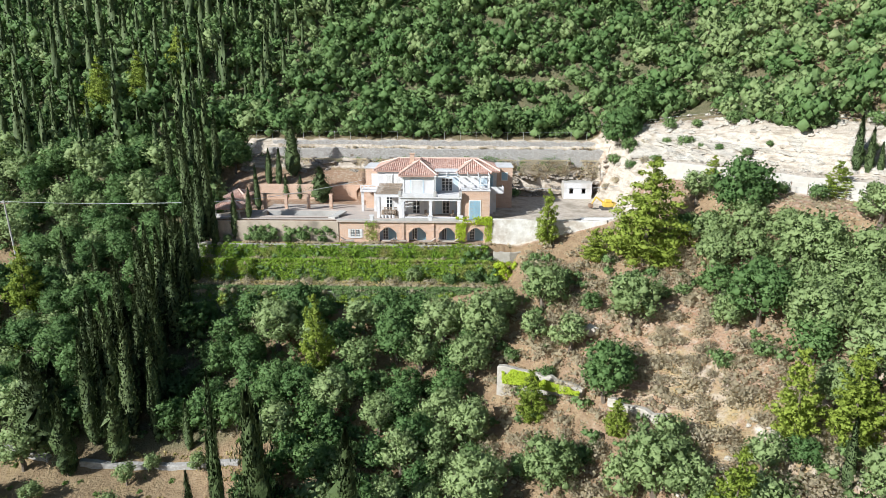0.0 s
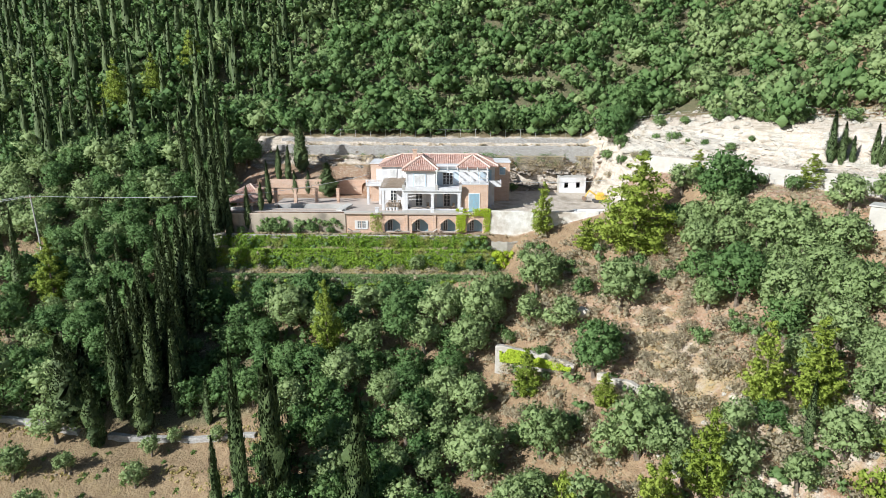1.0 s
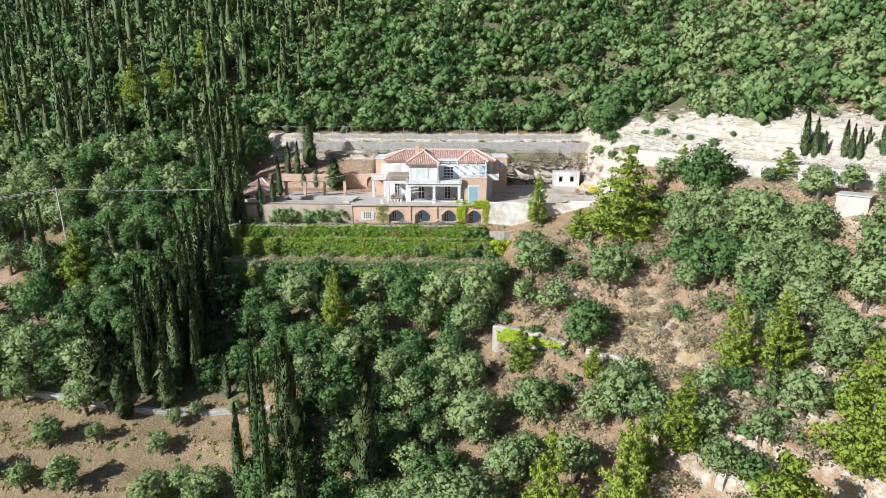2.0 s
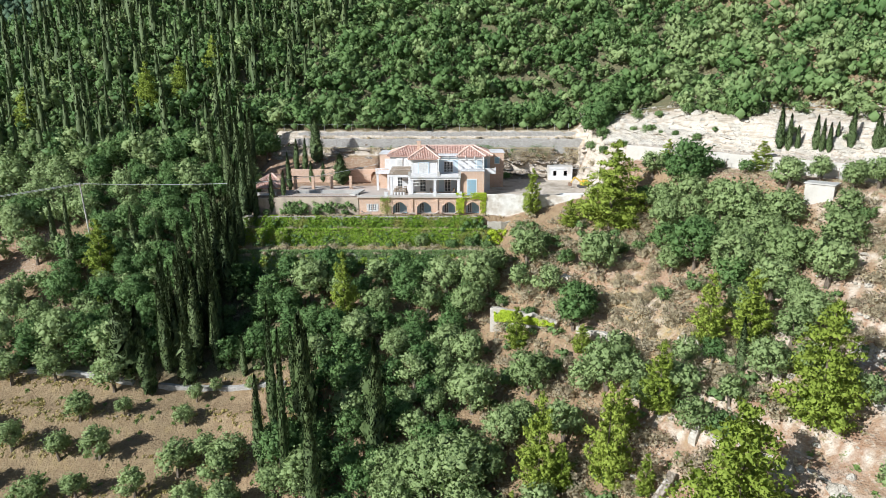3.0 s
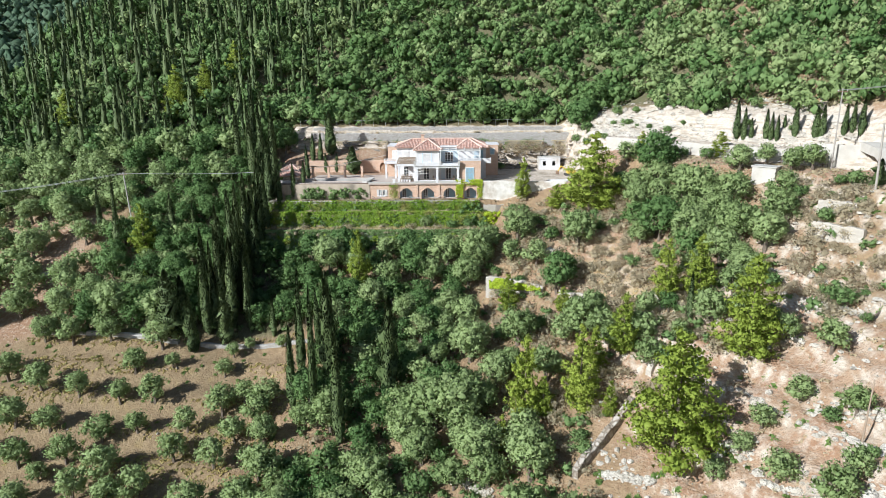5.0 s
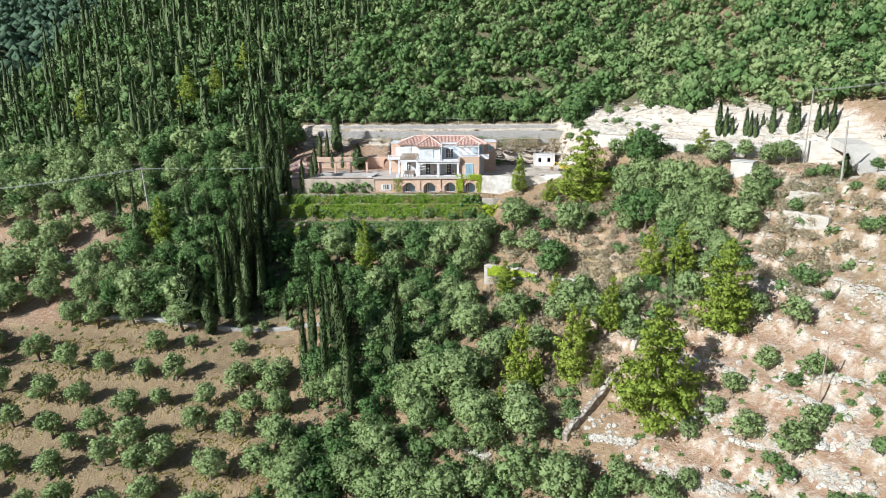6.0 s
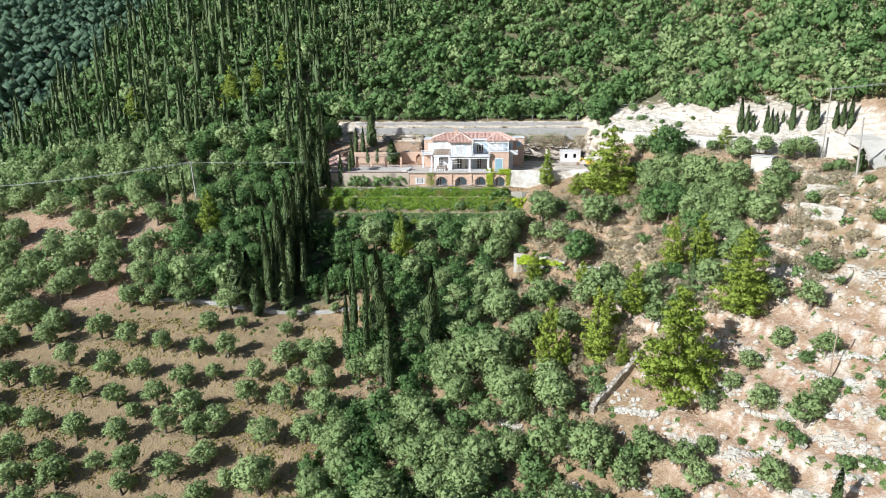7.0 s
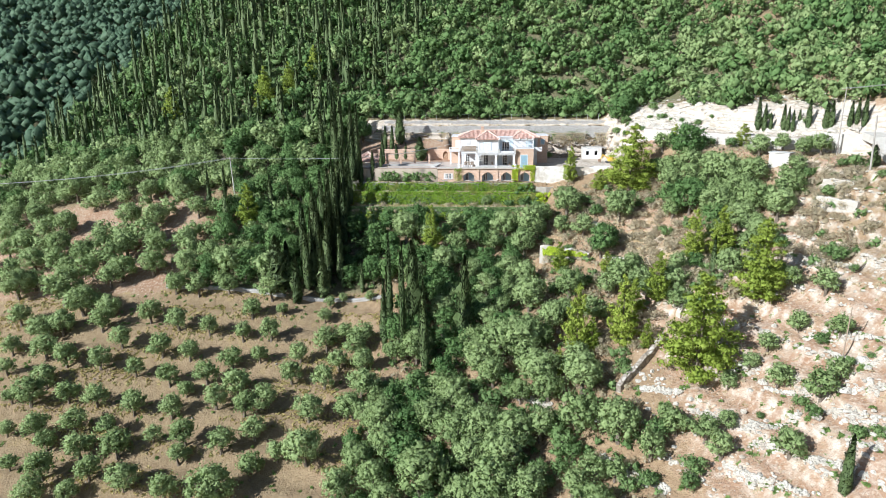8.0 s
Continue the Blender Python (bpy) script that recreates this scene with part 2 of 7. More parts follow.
def part(name, bm, material, parent=None, label="", shaded=False):
    """Link a bmesh as one mesh object under a thing or a part."""
    me = bpy.data.meshes.new(name)
    bm.normal_update()
    bm.to_mesh(me)
    bm.free()
    me.materials.append(material)
    if shaded:
        me.shade_smooth()
    ob = new(name, me)
    if parent:
        ob.parent = parent
        if parent.type == "EMPTY":
            ob.matrix_parent_inverse = Matrix.Translation(-parent.location)
    if label:
        ob["label"] = label
    return ob


def thing(name, label, category, group="", kind="", at=(0, 0, 0)):
    ob = new(name)
    ob.location = at
    return tagged(ob, label, category, group, kind)


def box(bm, x0, y0, z0, x1, y1, z1, bevel=0.0):
    r = bmesh.ops.create_cube(bm, size=1.0, matrix=Matrix.LocRotScale(((x0 + x1) / 2, (y0 + y1) / 2, (z0 + z1) / 2), None, (abs(x1 - x0), abs(y1 - y0), abs(z1 - z0))))
    if bevel:
        edges = list({e for v in r["verts"] for e in v.link_edges})
        bmesh.ops.bevel(bm, geom=edges, offset=bevel, segments=1, affect="EDGES")
    return bm


def boxes(*rows, bevel=0.0):
    bm = bmesh.new()
    for r in rows:
        box(bm, *r, bevel=bevel)
    return bm


def rod(bm, a, b, r0, r1=None, sides=7):
    a, b = Vector(a), Vector(b)
    m = Matrix.Translation((a + b) / 2) @ (b - a).to_track_quat("Z", "Y").to_matrix().to_4x4()
    bmesh.ops.create_cone(bm, cap_ends=True, segments=sides, radius1=r0, radius2=r0 if r1 is None else r1, depth=(b - a).length, matrix=m)
    return bm


def prism(bm, outline, y0, y1):
    """A closed outline of (x, z) pushed from y0 to y1."""
    a = [bm.verts.new((x, y0, z)) for x, z in outline]
    b = [bm.verts.new((x, y1, z)) for x, z in outline]
    bm.faces.new(a)
    bm.faces.new(b[::-1])
    for i in range(len(a)):
        j = (i + 1) % len(a)
        bm.faces.new((a[i], b[i], b[j], a[j]))
    bmesh.ops.recalc_face_normals(bm, faces=bm.faces)
    return bm


# ---- the lie of the land ----
SLOPE = (-33.34, 21.97, 3.21, -0.15, 11.61, -5.79, -0.63, 8.69, -2.92, 2.41)


def ease(a, b, v):
    t = np.clip((v - a) / (b - a), 0.0, 1.0)
    return t * t * (3 - 2 * t)


def hump(x, y, cx, cy, r):
    return np.exp(-((x - cx) ** 2 + (y - cy) ** 2) / (r * r))


def natural(x, y):
    """The height of the open hillside."""
    xc, yc = np.clip(x, -108, 58), np.clip(y, 8, 126)
    u, v, k, z = xc / 50, (yc - 60) / 50, 0, 0 * x
    for i in range(4):
        for j in range(4 - i):
            z = z + SLOPE[k] * u ** i * v ** j
            k += 1
    z = z - 3.6 * hump(x, y, 2, 63, 9) + 2.6 * hump(x, y, 25, 41, 9) - 1.8 * hump(x, y, 43, 36, 6) + 1.2 * hump(x, y, 14, 26, 6) - 1.4 * hump(x, y, -32, 60, 8)
    z = z + 0.62 * np.maximum(y - 126, 0) + 0.25 * np.maximum(y - 108, 0) - 32 * np.tanh(0.42 * np.maximum(8 - y, 0) / 32)
    z = z - 14 * np.tanh(0.2 * np.maximum(-108 - x, 0) / 14) + 0.3 * np.maximum(x - 58, 0)
    q = (x + 133) * -0.8 + (y - 105) * 0.6
    z = z - 0.95 * np.maximum(q + 3, 0)
    far = -45 + 0.36 * (-(x + 110) * 0.55 + (y - 150) * 0.83)
    z = np.maximum(z, far)
    z = z + 0.5 * np.sin(x * 0.21 + 1.3 * np.sin(y * 0.13)) * np.sin(y * 0.19 + x * 0.07) * ease(90, 112, y) * 1.5
    # old cultivation terraces on the two open slopes
    open_land = np.clip((1 - ease(52, 62, y)) * (1 - ease(-14, -4, x)) + ease(16, 24, x) * (1 - ease(44, 54, y)), 0, 1)
    return z + open_land * 0.42 * np.sin(z * 2 * math.pi / 2.3 + 0.4 * np.sin(x * 0.11))


def along_road(x, y):
    return (x - 42.4) * 0.775 + (y - 71.2) * 0.634


def ground_height(x, y):
    """The hillside with the road, the cliff, the yard and the garden terraces cut into it."""
    x, y = np.asarray(x, float), np.asarray(y, float)
    z = natural(x, y)
    s = along_road(x, y)
    cut = np.interp(s, (-9, -5, 0.1, 1.0, 4.5, 6.0, 8.5, 14, 24), (-14.8, -12.0, -11.5, -9.7, -9.3, -7.6, -4.9, -3.4, 0.5))
    cut = cut - 2.0 * (1 - ease(28, 46, x)) * ease(3, 8, s)
    w = ease(24, 31, x) * (1 - ease(57, 63, x)) * ease(-9, -5, s) * (1 - ease(13, 24, s))
    z = z * (1 - w) + cut * w
    # yard: level ground, a bank behind the garden, the rock face and the ground on top of the wall
    bank = ease(-13.2, -14.6, x)
    yard = np.interp(y, (84, 104.6, 105.4, 106.3, 107.3, 107.4), (-17.4, -17.4, -15.2, -13.2, -11.4, -8.8))
    mound = np.interp(y, (84, 99.3, 99.31, 104.2, 105.4, 107.3, 107.4), (-17.4, -17.4, -15.0, -13.0, -11.9, -11.0, -8.8))
    level = yard * (1 - bank) + mound * bank
    mx = ease(-37, -35, x) * (1 - ease(22.5, 28, x))
    top = -8.8 + np.maximum(y - 107.4, 0) * 0.45
    level = np.where(y > 107.4, top, level)
    front = np.where((x > -16.2) & (x < 5.3), 86.0, 84.2)
    mask = mx * (y > front) * (1 - ease(110, 124, y))
    z = z * (1 - mask) + level * mask
    # garden terraces below the house
    steps = np.interp(y, (77.6, 77.61, 81.5, 81.51, 82.5, 82.51, 84.2), (-28.4, -25.3, -25.3, -22.7, -22.7, -20.4, -20.4))
    mt = ease(-35.6, -34.6, x) * (1 - ease(6.3, 9.0, x)) * (y <= front) * (y > 77.6)
    z = z * (1 - mt) + steps * mt
    pool = (x > -27.4) & (x < -17.0) & (y > 86.0) & (y < 89.9)
    return np.where(pool, -19.3, z)


def height_at(x, y):
    return float(ground_height(x, y))


# ---- ground ----
def ground_material():
    m = bpy.data.materials.new("hillside_earth")
    m.use_nodes = True
    nt = m.node_tree
    sh = nt.nodes["Principled BSDF"]
    sh.inputs["Roughness"].default_value = 0.95
    sh.inputs["Specular IOR Level"].default_value = 0.15
    zone = nt.nodes.new("ShaderNodeAttribute")
    zone.attribute_name = "cover"
    sep = nt.nodes.new("ShaderNodeSeparateColor")
    nt.links.new(zone.outputs["Color"], sep.inputs[0])
    soil = mixed(nt, noise_of(nt, 0.25, 0.4, 0.62), (0.34, 0.23, 0.15), (0.29, 0.17, 0.105))
    soil = mixed(nt, noise_of(nt, 2.2, 0.5, 0.72), soil, (0.5, 0.41, 0.32))
    straw = mixed(nt, noise_of(nt, 0.5, 0.4, 0.6), (0.38, 0.285, 0.115), (0.33, 0.255, 0.14))
    litter = mixed(nt, noise_of(nt, 1.1, 0.4, 0.65), (0.235, 0.155, 0.09), (0.32, 0.23, 0.135))
    stone = mixed(nt, noise_of(nt, 1.6, 0.38, 0.62), (0.62, 0.55, 0.47), (0.5, 0.42, 0.34))

    def patchy(channel, scale):
        add = nt.nodes.new("ShaderNodeMath")
        add.operation = "ADD"
        nt.links.new(sep.outputs[channel], add.inputs[0])
        nt.links.new(noise_of(nt, scale, 0.0, 1.0, 6.0, 0.65), add.inputs[1])
        r = nt.nodes.new("ShaderNodeMapRange")
        r.inputs[1].default_value, r.inputs[2].default_value = 0.86, 1.14
        nt.links.new(add.outputs[0], r.inputs[0])
        return r.outputs[0]

    c = mixed(nt, patchy(1, 0.35), soil, straw)
    c = mixed(nt, patchy(2, 0.5), c, litter)
    # dark forest floor; beside the cypress grove the same colour paints its shadow
    floor_and_shade = mixed(nt, noise_of(nt, 0.8), (0.085, 0.092, 0.045), (0.135, 0.12, 0.065))
    c = mixed(nt, zone.outputs["Alpha"], c, floor_and_shade)
    beds, long = nt.nodes.new("ShaderNodeTexNoise"), nt.nodes.new("ShaderNodeMapping")
    long.inputs["Scale"].default_value = (0.35, 0.35, 2.4)
    beds.inputs["Scale"].default_value, beds.inputs["Detail"].default_value = 1.0, 6.0
    nt.links.new(nt.nodes.new("ShaderNodeNewGeometry").outputs["Position"], long.inputs[0])
    nt.links.new(long.outputs[0], beds.inputs["Vector"])
    crack = nt.nodes.new("ShaderNodeMapRange")
    crack.inputs[1].default_value, crack.inputs[2].default_value = 0.5, 0.68
    nt.links.new(beds.outputs[0], crack.inputs[0])
    stone = mixed(nt, crack.outputs[0], stone, (0.34, 0.29, 0.23))
    c = mixed(nt, patchy(0, 0.6), c, stone)
    c = mixed(nt, noise_of(nt, 9.0, 0.5, 0.8), c, (0.28, 0.225, 0.16))
    nt.links.new(c, sh.inputs["Base Color"])
    bumped(nt, sh, noise_of(nt, 3.0, 0.3, 0.7, 8.0), 0.9, 0.12)
    return m


M_GROUND = ground_material()


def build_ground():
    def line(stops):
        out = []
        for a, b, step in stops:
            out += list(np.arange(a, b, step))
        return np.array(out + [stops[-1][1]])

    xs = line(((-2500, -500, 250), (-500, -160, 20), (-160, -110, 4), (-110, 66, 0.75), (66, 120, 4), (120, 500, 30), (500, 2500, 250)))
    ys = line(((-2500, -300, 300), (-300, -60, 20), (-60, 6, 4), (6, 74, 0.75), (74, 110, 0.5), (110, 176, 2), (176, 500, 18), (500, 2500, 250)))
    gx, gy = np.meshgrid(xs, ys)
    gz = ground_height(gx, gy)
    fine = (gx > -110) & (gx < 66) & (gy > 6) & (gy < 110)
    rough = 0.10 * np.sin(gx * 1.7 + 2 * np.sin(gy * 0.9)) * np.sin(gy * 1.5 + np.sin(gx * 1.1)) + 0.05 * np.random.default_rng(3).normal(size=gx.shape)
    level = (gy > 77.6) & (gy < 104) & (gx > -36) & (gx < 23)
    gz = gz + np.where(fine & ~level, rough, 0) + np.where(fine & level, rough * 0.15, 0)
    gz = np.clip(gz, -400, 700)
    ny, nx = gx.shape
    verts = np.stack((gx, gy, gz), -1).reshape(-1, 3)
    i = np.arange(ny * nx).reshape(ny, nx)
    quads = np.stack((i[:-1, :-1], i[:-1, 1:], i[1:, 1:], i[1:, :-1]), -1).reshape(-1, 4)
    me = bpy.data.meshes.new("ground")
    me.vertices.add(len(verts))
    me.vertices.foreach_set("co", verts.astype(np.float32).ravel())
    me.loops.add(quads.size)
    me.loops.foreach_set("vertex_index", quads.astype(np.int32).ravel())
    me.polygons.add(len(quads))
    me.polygons.foreach_set("loop_start", np.arange(0, quads.size, 4, dtype=np.int32))
    me.polygons.foreach_set("loop_total", np.full(len(quads), 4, dtype=np.int32))
    x, y = verts[:, 0], verts[:, 1]
    s = along_road(x, y)
    open_right = ease(14, 22, x) * (1 - ease(46, 56, y)) + ease(40, 46, x) * (1 - ease(-6, -2, s))
    stone = 0.42 * np.clip(open_right, 0, 1)
    band = np.sin(natural(x, y) * 2 * math.pi / 2.3 + 0.4 * np.sin(x * 0.11) + 0.8)
    stone = stone + 0.3 * np.clip(open_right, 0, 1) * np.clip(band, 0, 1) ** 2 - 0.05 * np.clip(open_right, 0, 1)
    cliff = ease(23, 27, x) * ease(-1, 0, s) * (1 - ease(11, 16, s)) * (1 - 0.8 * ease(58, 63, x))
    road = ease(22, 26, x) * ease(-6, -4, s) * (1 - ease(0, 1, s))
    rock = ease(-38, -35, x) * (1 - ease(26, 30, x)) * ease(103.5, 104.5, y) * (1 - ease(108, 109, y))
    yard = ease(-37, -35, x) * (1 - ease(24, 28, x)) * ease(83, 84, y) * (1 - ease(103, 104, y))
    bare = np.exp(-(((x - 22.5 - 0.28 * (60 - y)) / 8) ** 2 + ((y - 56) / 15) ** 2))
    stone = np.clip(np.maximum.reduce((stone, 0.44 * bare, cliff * 0.95, road * 0.34, rock * 0.62, yard * np.where(x > 4, 0.95, 0.3))), 0, 1)
    orchard = (1 - ease(58, 64, y)) * (1 - ease(-34, -22, x))
    straw = np.clip(0.56 * orchard + 0.2 * orchard * np.clip(band, 0, 1) + 0.5 * bare + 0.24 * open_right + 0.75 * ease(42, 56, x) * ease(6, 14, s) + 0.5 * ((y > 77) & (y < 82) & (x > -36) & (x < 9)), 0, 1)
    wood = np.clip(1 - orchard - bare - open_right - yard - cliff - road - ease(-66, -72, x) * (1 - ease(86, 92, y)), 0, 1)
    # alpha: dark floor; its last term paints the grove's shade into the ground
    cover = np.stack((stone, straw, np.clip(0.75 * wood + 0.68 * orchard + 0.34 * open_right, 0, 1), np.clip(0.26 * orchard + wood * ease(104, 112, y + 0.9 * np.clip(x - 26, 0, 60)) * (1 - 0.75 * ease(44, 60, x)) + ease(-36, -44, x) * ease(86, 96, y) + ease(-105, -125, x) * ease(112, 130, y) + 0.9 * ease(-62, -56, x) * (1 - ease(-27, -20, x)) * ease(60, 62, y) * (1 - ease(76, 80, y)), 0, 1)), 1)
    me.attributes.new("cover", "FLOAT_COLOR", "POINT").data.foreach_set("color", cover.astype(np.float32).ravel())
    me.materials.append(M_GROUND)
    me.update(calc_edges=True)
    me.shade_smooth()
    return tagged(new("ground", me), "dry stony hillside of red earth, straw and pale limestone", "ground", "", "structure")


build_ground()


# ---- places of the trees: x, y, height, width (crowns: x, y, width) ----
CYPRESS_GROVE = [
    (-40.2, 93.2, 17, 1.56), (-35.8, 84.2, 13.9, 1.55), (-33.6, 83.2, 16.8, 1.64), (-34.3, 82.6, 11.3, 1.73), (-37.9, 87.4, 12.2, 1.71), (-32.5, 82.5, 9,
    1.02), (-38, 74.9, 14.6, 1.56), (-36.5, 74.3, 14.5, 1.74), (-35.7, 74.9, 13.1, 1.56), (-34.7, 75.5, 14.2, 1.37), (-40.3, 63.2, 14.7, 1.51), (-39,
    63.3, 13.8, 1.24), (-37.3, 63.2, 16.2, 1.77), (-35.9, 62.7, 14.6, 1.77), (-38.3, 62.4, 11.8, 1.5), (-37.3, 70.4, 12.6, 1.41), (-32.8, 62.1, 8.6,
    0.79), (-28.9, 61.1, 6, 0.96),
]
CYPRESS_ORCHARD = [
    (-22.1, 51.4, 16.7, 1.1), (-19.1, 44.7, 19, 1.03), (-20.7, 56.3, 9.8, 0.99), (-22.4, 46.2, 12.4, 1.35), (-22.4, 51.6, 10.6, 0.79), (-15.1, 40.7, 15.6,
    1.68), (-61.6, 78.1, 13.2, 1.31), (-48.1, 80.5, 7.4, 1.12), (-52.3, 80.5, 9.5, 1.43), (-67.5, 83.7, 8.7, 1.05), (28.3, 40.7, 6.1, 0.85), (-13.6, 57.4,
    2.8, 0.67),
]
CYPRESS_BROAD = [
    (-36.2, 60.1, 9.4, 2.59), (-44.8, 60.8, 11, 4), (-40.8, 58.2, 9.4, 2.21), (-17.6, 50, 16, 3.1), (-9, 46.6, 14.2, 2.68), (-43.4, 62, 9.1, 2.63),
]
CYPRESS_GARDEN = [
    (-26.2, 101.8, 9, 2.11), (-29.7, 99.5, 5.7, 0.93), (-28.1, 99.4, 5.9, 0.93), (-26.9, 99.3, 4.1, 0.92), (-28.8, 90.5, 6.7, 0.86), (-28.5, 84.9, 4.3,
    0.72), (-24.8, 99.3, 4.1, 0.92), (-30.3, 84.2, 6.9, 0.93),
]
CYPRESS_ROW = [
    (46.4, 74, 6.4, 1.34), (47.1, 73, 5.3, 1.12), (48, 72.2, 3.5, 0.81), (49.5, 70.5, 4.9, 1.1), (49.9, 69.8, 4.6, 0.89), (50.5, 69.1, 4.1, 0.89), (52,
    70.1, 2.2, 0.59), (52.5, 67.8, 5.2, 1.16), (54.4, 65.4, 4.7, 1.33), (55, 64.9, 4.9, 1.13), (57, 62.9, 4.7, 1.02), (57.8, 62.3, 4.7, 1.01), (58.3, 61,
    5.4, 1.09),
]
PINES_BIG = [
    (22.3, 26.6, 14, 10.78), (32.1, 33.4, 11.3, 7.69), (22.9, 74.2, 12.8, 11.02),
]
PINES_YOUNG = [
    (8.4, 38.2, 10.6, 4.77), (10.5, 37.5, 5.4, 2.95), (14.5, 36.2, 10.6, 4.6), (16.9, 40, 6.2, 3.46), (20.5, 40.4, 7.5, 4.1), (27, 45.7, 7.9, 4.04),
    (30.5, 44.3, 8.2, 4.77), (8.2, 59.6, 5.6, 3.68), (15.4, 53.7, 3.6, 2.8), (12.4, 82.4, 7.3, 3.63), (17.6, 77.2, 4.3, 3.85), (-15.9, 67.6, 9.9, 4.01),
    (-56.5, 77.9, 9.3, 5.21), (42.7, 70.8, 4.1, 3.69), (33.4, 82, 3.5, 2.74), (-53.4, 70.9, 3.2, 1.71), (5.4, 34.9, 4.6, 2.17), (17.5, 33.7, 4.5, 2.09),
]
OLIVE_ROW_A = [
    (-97.5, 60.4, 6.7), (-86.3, 57.8, 7.6), (-79.3, 62.1, 4.5), (-60.5, 59.7, 4.1), (-65.2, 60.2, 4.6), (-45.7, 58.5, 4.5), (-81.3, 55.6, 6.2), (-75.6,
    55.1, 4.8), (-48.1, 54.2, 3.7), (-42.6, 54.8, 2.3), (-91.9, 52.8, 4), (-86.2, 50, 5.1), (-82.4, 50.9, 5.2), (-75.1, 51.3, 4.3), (-67.1, 53.5, 4.4),
    (-60.7, 51.3, 4.1), (-54.6, 50.3, 3.6), (-89.2, 46.3, 3.4), (-82.3, 45.5, 4.5), (-77.8, 44.1, 4.4), (-71.2, 43.3, 4.1), (-69.3, 47.4, 4), (-61.3,
    45.7, 4.1), (-56.1, 45.1, 3.5), (-48.1, 49.3, 3.4), (-43.1, 49.2, 4), (-54.6, 60.1, 3.5), (-32.6, 47.1, 4.3), (-34.5, 53.9, 2.7), (-29.6, 48.2, 3.3),
    (-34.3, 57.6, 2.3), (-32.2, 59.1, 1.9), (-26.9, 58.5, 1.9),
]
OLIVE_ROW_B = [
    (-48.1, 43.7, 3.8), (-63.8, 41.5, 3.4), (-43.4, 44.4, 2.9), (-36.5, 44.2, 3.4), (-57.3, 40, 3.7), (-51.1, 40.3, 3.7), (-36.9, 40.4, 3.9), (-31, 38.9,
    4), (-45.2, 38.3, 4.5), (-78.5, 35.6, 5.4), (-78.5, 39.6, 4.2), (-72.4, 36.2, 3.6), (-67.4, 35.7, 3.6), (-60.8, 34.6, 4.1), (-53.9, 38.5, 2.8),
    (-54.4, 34.1, 3.7), (-47.8, 35.5, 4.1), (-32.2, 33, 4.8), (-42.8, 34.3, 4), (-39.6, 35.5, 4.4), (-73.9, 29.9, 3.9), (-68.4, 31.2, 3.9), (-24.6, 36.6,
    4.4), (-29.4, 42.4, 3.4), (-25.4, 41.5, 4), (-27.2, 45.7, 4.2), (-21.3, 44.8, 2.5), (-26.5, 33.7, 4), (-22.2, 30.5, 5),
]
OLIVE_ROW_C = [
    (-71.3, 28.3, 3.4), (-62.9, 30.8, 3.1), (-55.3, 29.7, 2.6), (-50.2, 29.5, 3.9), (-44.1, 28.2, 3.8), (-65.4, 27.4, 4.2), (-59.9, 27.7, 4.4), (-30.8,
    26, 5.8), (-39.9, 30.7, 3.9), (-74.3, 24.5, 2.5), (-68.7, 23.4, 4.2), (-61.7, 23.5, 3.7), (-56.1, 22.4, 4.7), (-50.1, 26.9, 3.3), (-38.6, 24.5, 4.1),
    (-42.6, 20.4, 6.9), (-49.5, 21.3, 3.9), (-68.2, 20, 4.1), (-25.1, 20.2, 4.5), (-35.2, 26.7, 3.2), (-63.4, 21.1, 3.2), (-78.5, 29.9, 2.6), (-81.9,
    35.9, 2.7), (-86.8, 41.6, 2.9),
]
OLIVE_UPPER = [
    (-124.9, 97.6, 6), (-113.5, 95.4, 6.4), (-102.9, 90.6, 7.6), (-83, 87.3, 5.8), (-76, 86.9, 7), (-69, 80.9, 5), (-77.5, 78.3, 6.4), (-108.4, 84.2,
    6.3), (-83.7, 79.2, 6.5), (-116.4, 85.3, 5.3), (-106.5, 76, 5.5), (-96.2, 72.5, 6.3), (-86.3, 71.8, 6.2), (-80.5, 70.8, 6.1), (-74.7, 72.3, 5.5),
    (-89, 69, 6.1), (-99.2, 68.2, 6.1), (-108.9, 73.6, 4.9), (-77.7, 63.7, 6.3), (-67.5, 71.3, 5.9), (-61.4, 68.1, 5.7), (-98.2, 79, 6.3), (-98.1, 93.4,
    6.8), (-124.9, 104.6, 6.5), (-57.4, 66.6, 5.7), (-64.8, 64.9, 6.2), (-71.9, 65, 6.2), (-90, 65.3, 5.2), (-95.5, 62.5, 4.5), (-103.3, 66.6, 4.7),
]
SHRUBS_RIGHT = [
    (36.3, 33.4, 3.3), (38.5, 29, 3.7), (42.5, 30.5, 1.6), (44.5, 34.3, 1.3), (34.3, 26.1, 3), (36.9, 21.7, 3.1), (35.2, 22.6, 2.2), (30.4, 25.4, 2.9),
    (29.4, 19.8, 3.4), (24.9, 22.6, 2.8), (32.1, 15.4, 4), (34.5, 16.9, 2.9), (30.4, 13.6, 2.2), (23.2, 17.4, 2.6), (32.8, 9.2, 2.1), (34.2, 8.3, 2), (27,
    10.4, 3.7), (40.9, 16.9, 2.3), (37.2, 11.1, 2.3), (26.5, 17, 1.2), (35.7, 17.2, 1.7), (49.3, 35.4, 2.4), (51.6, 43.0, 1.8), (53, 39.2, 2.4), (17.8,
    18.9, 3.7), (20.4, 16.6, 3.6), (21.3, 13.9, 3.4), (17, 20.6, 3.2), (37.9, 17.2, 1.2), (38.7, 15, 1.4), (27.9, 24.1, 2.6), (30.2, 15.6, 2),
]
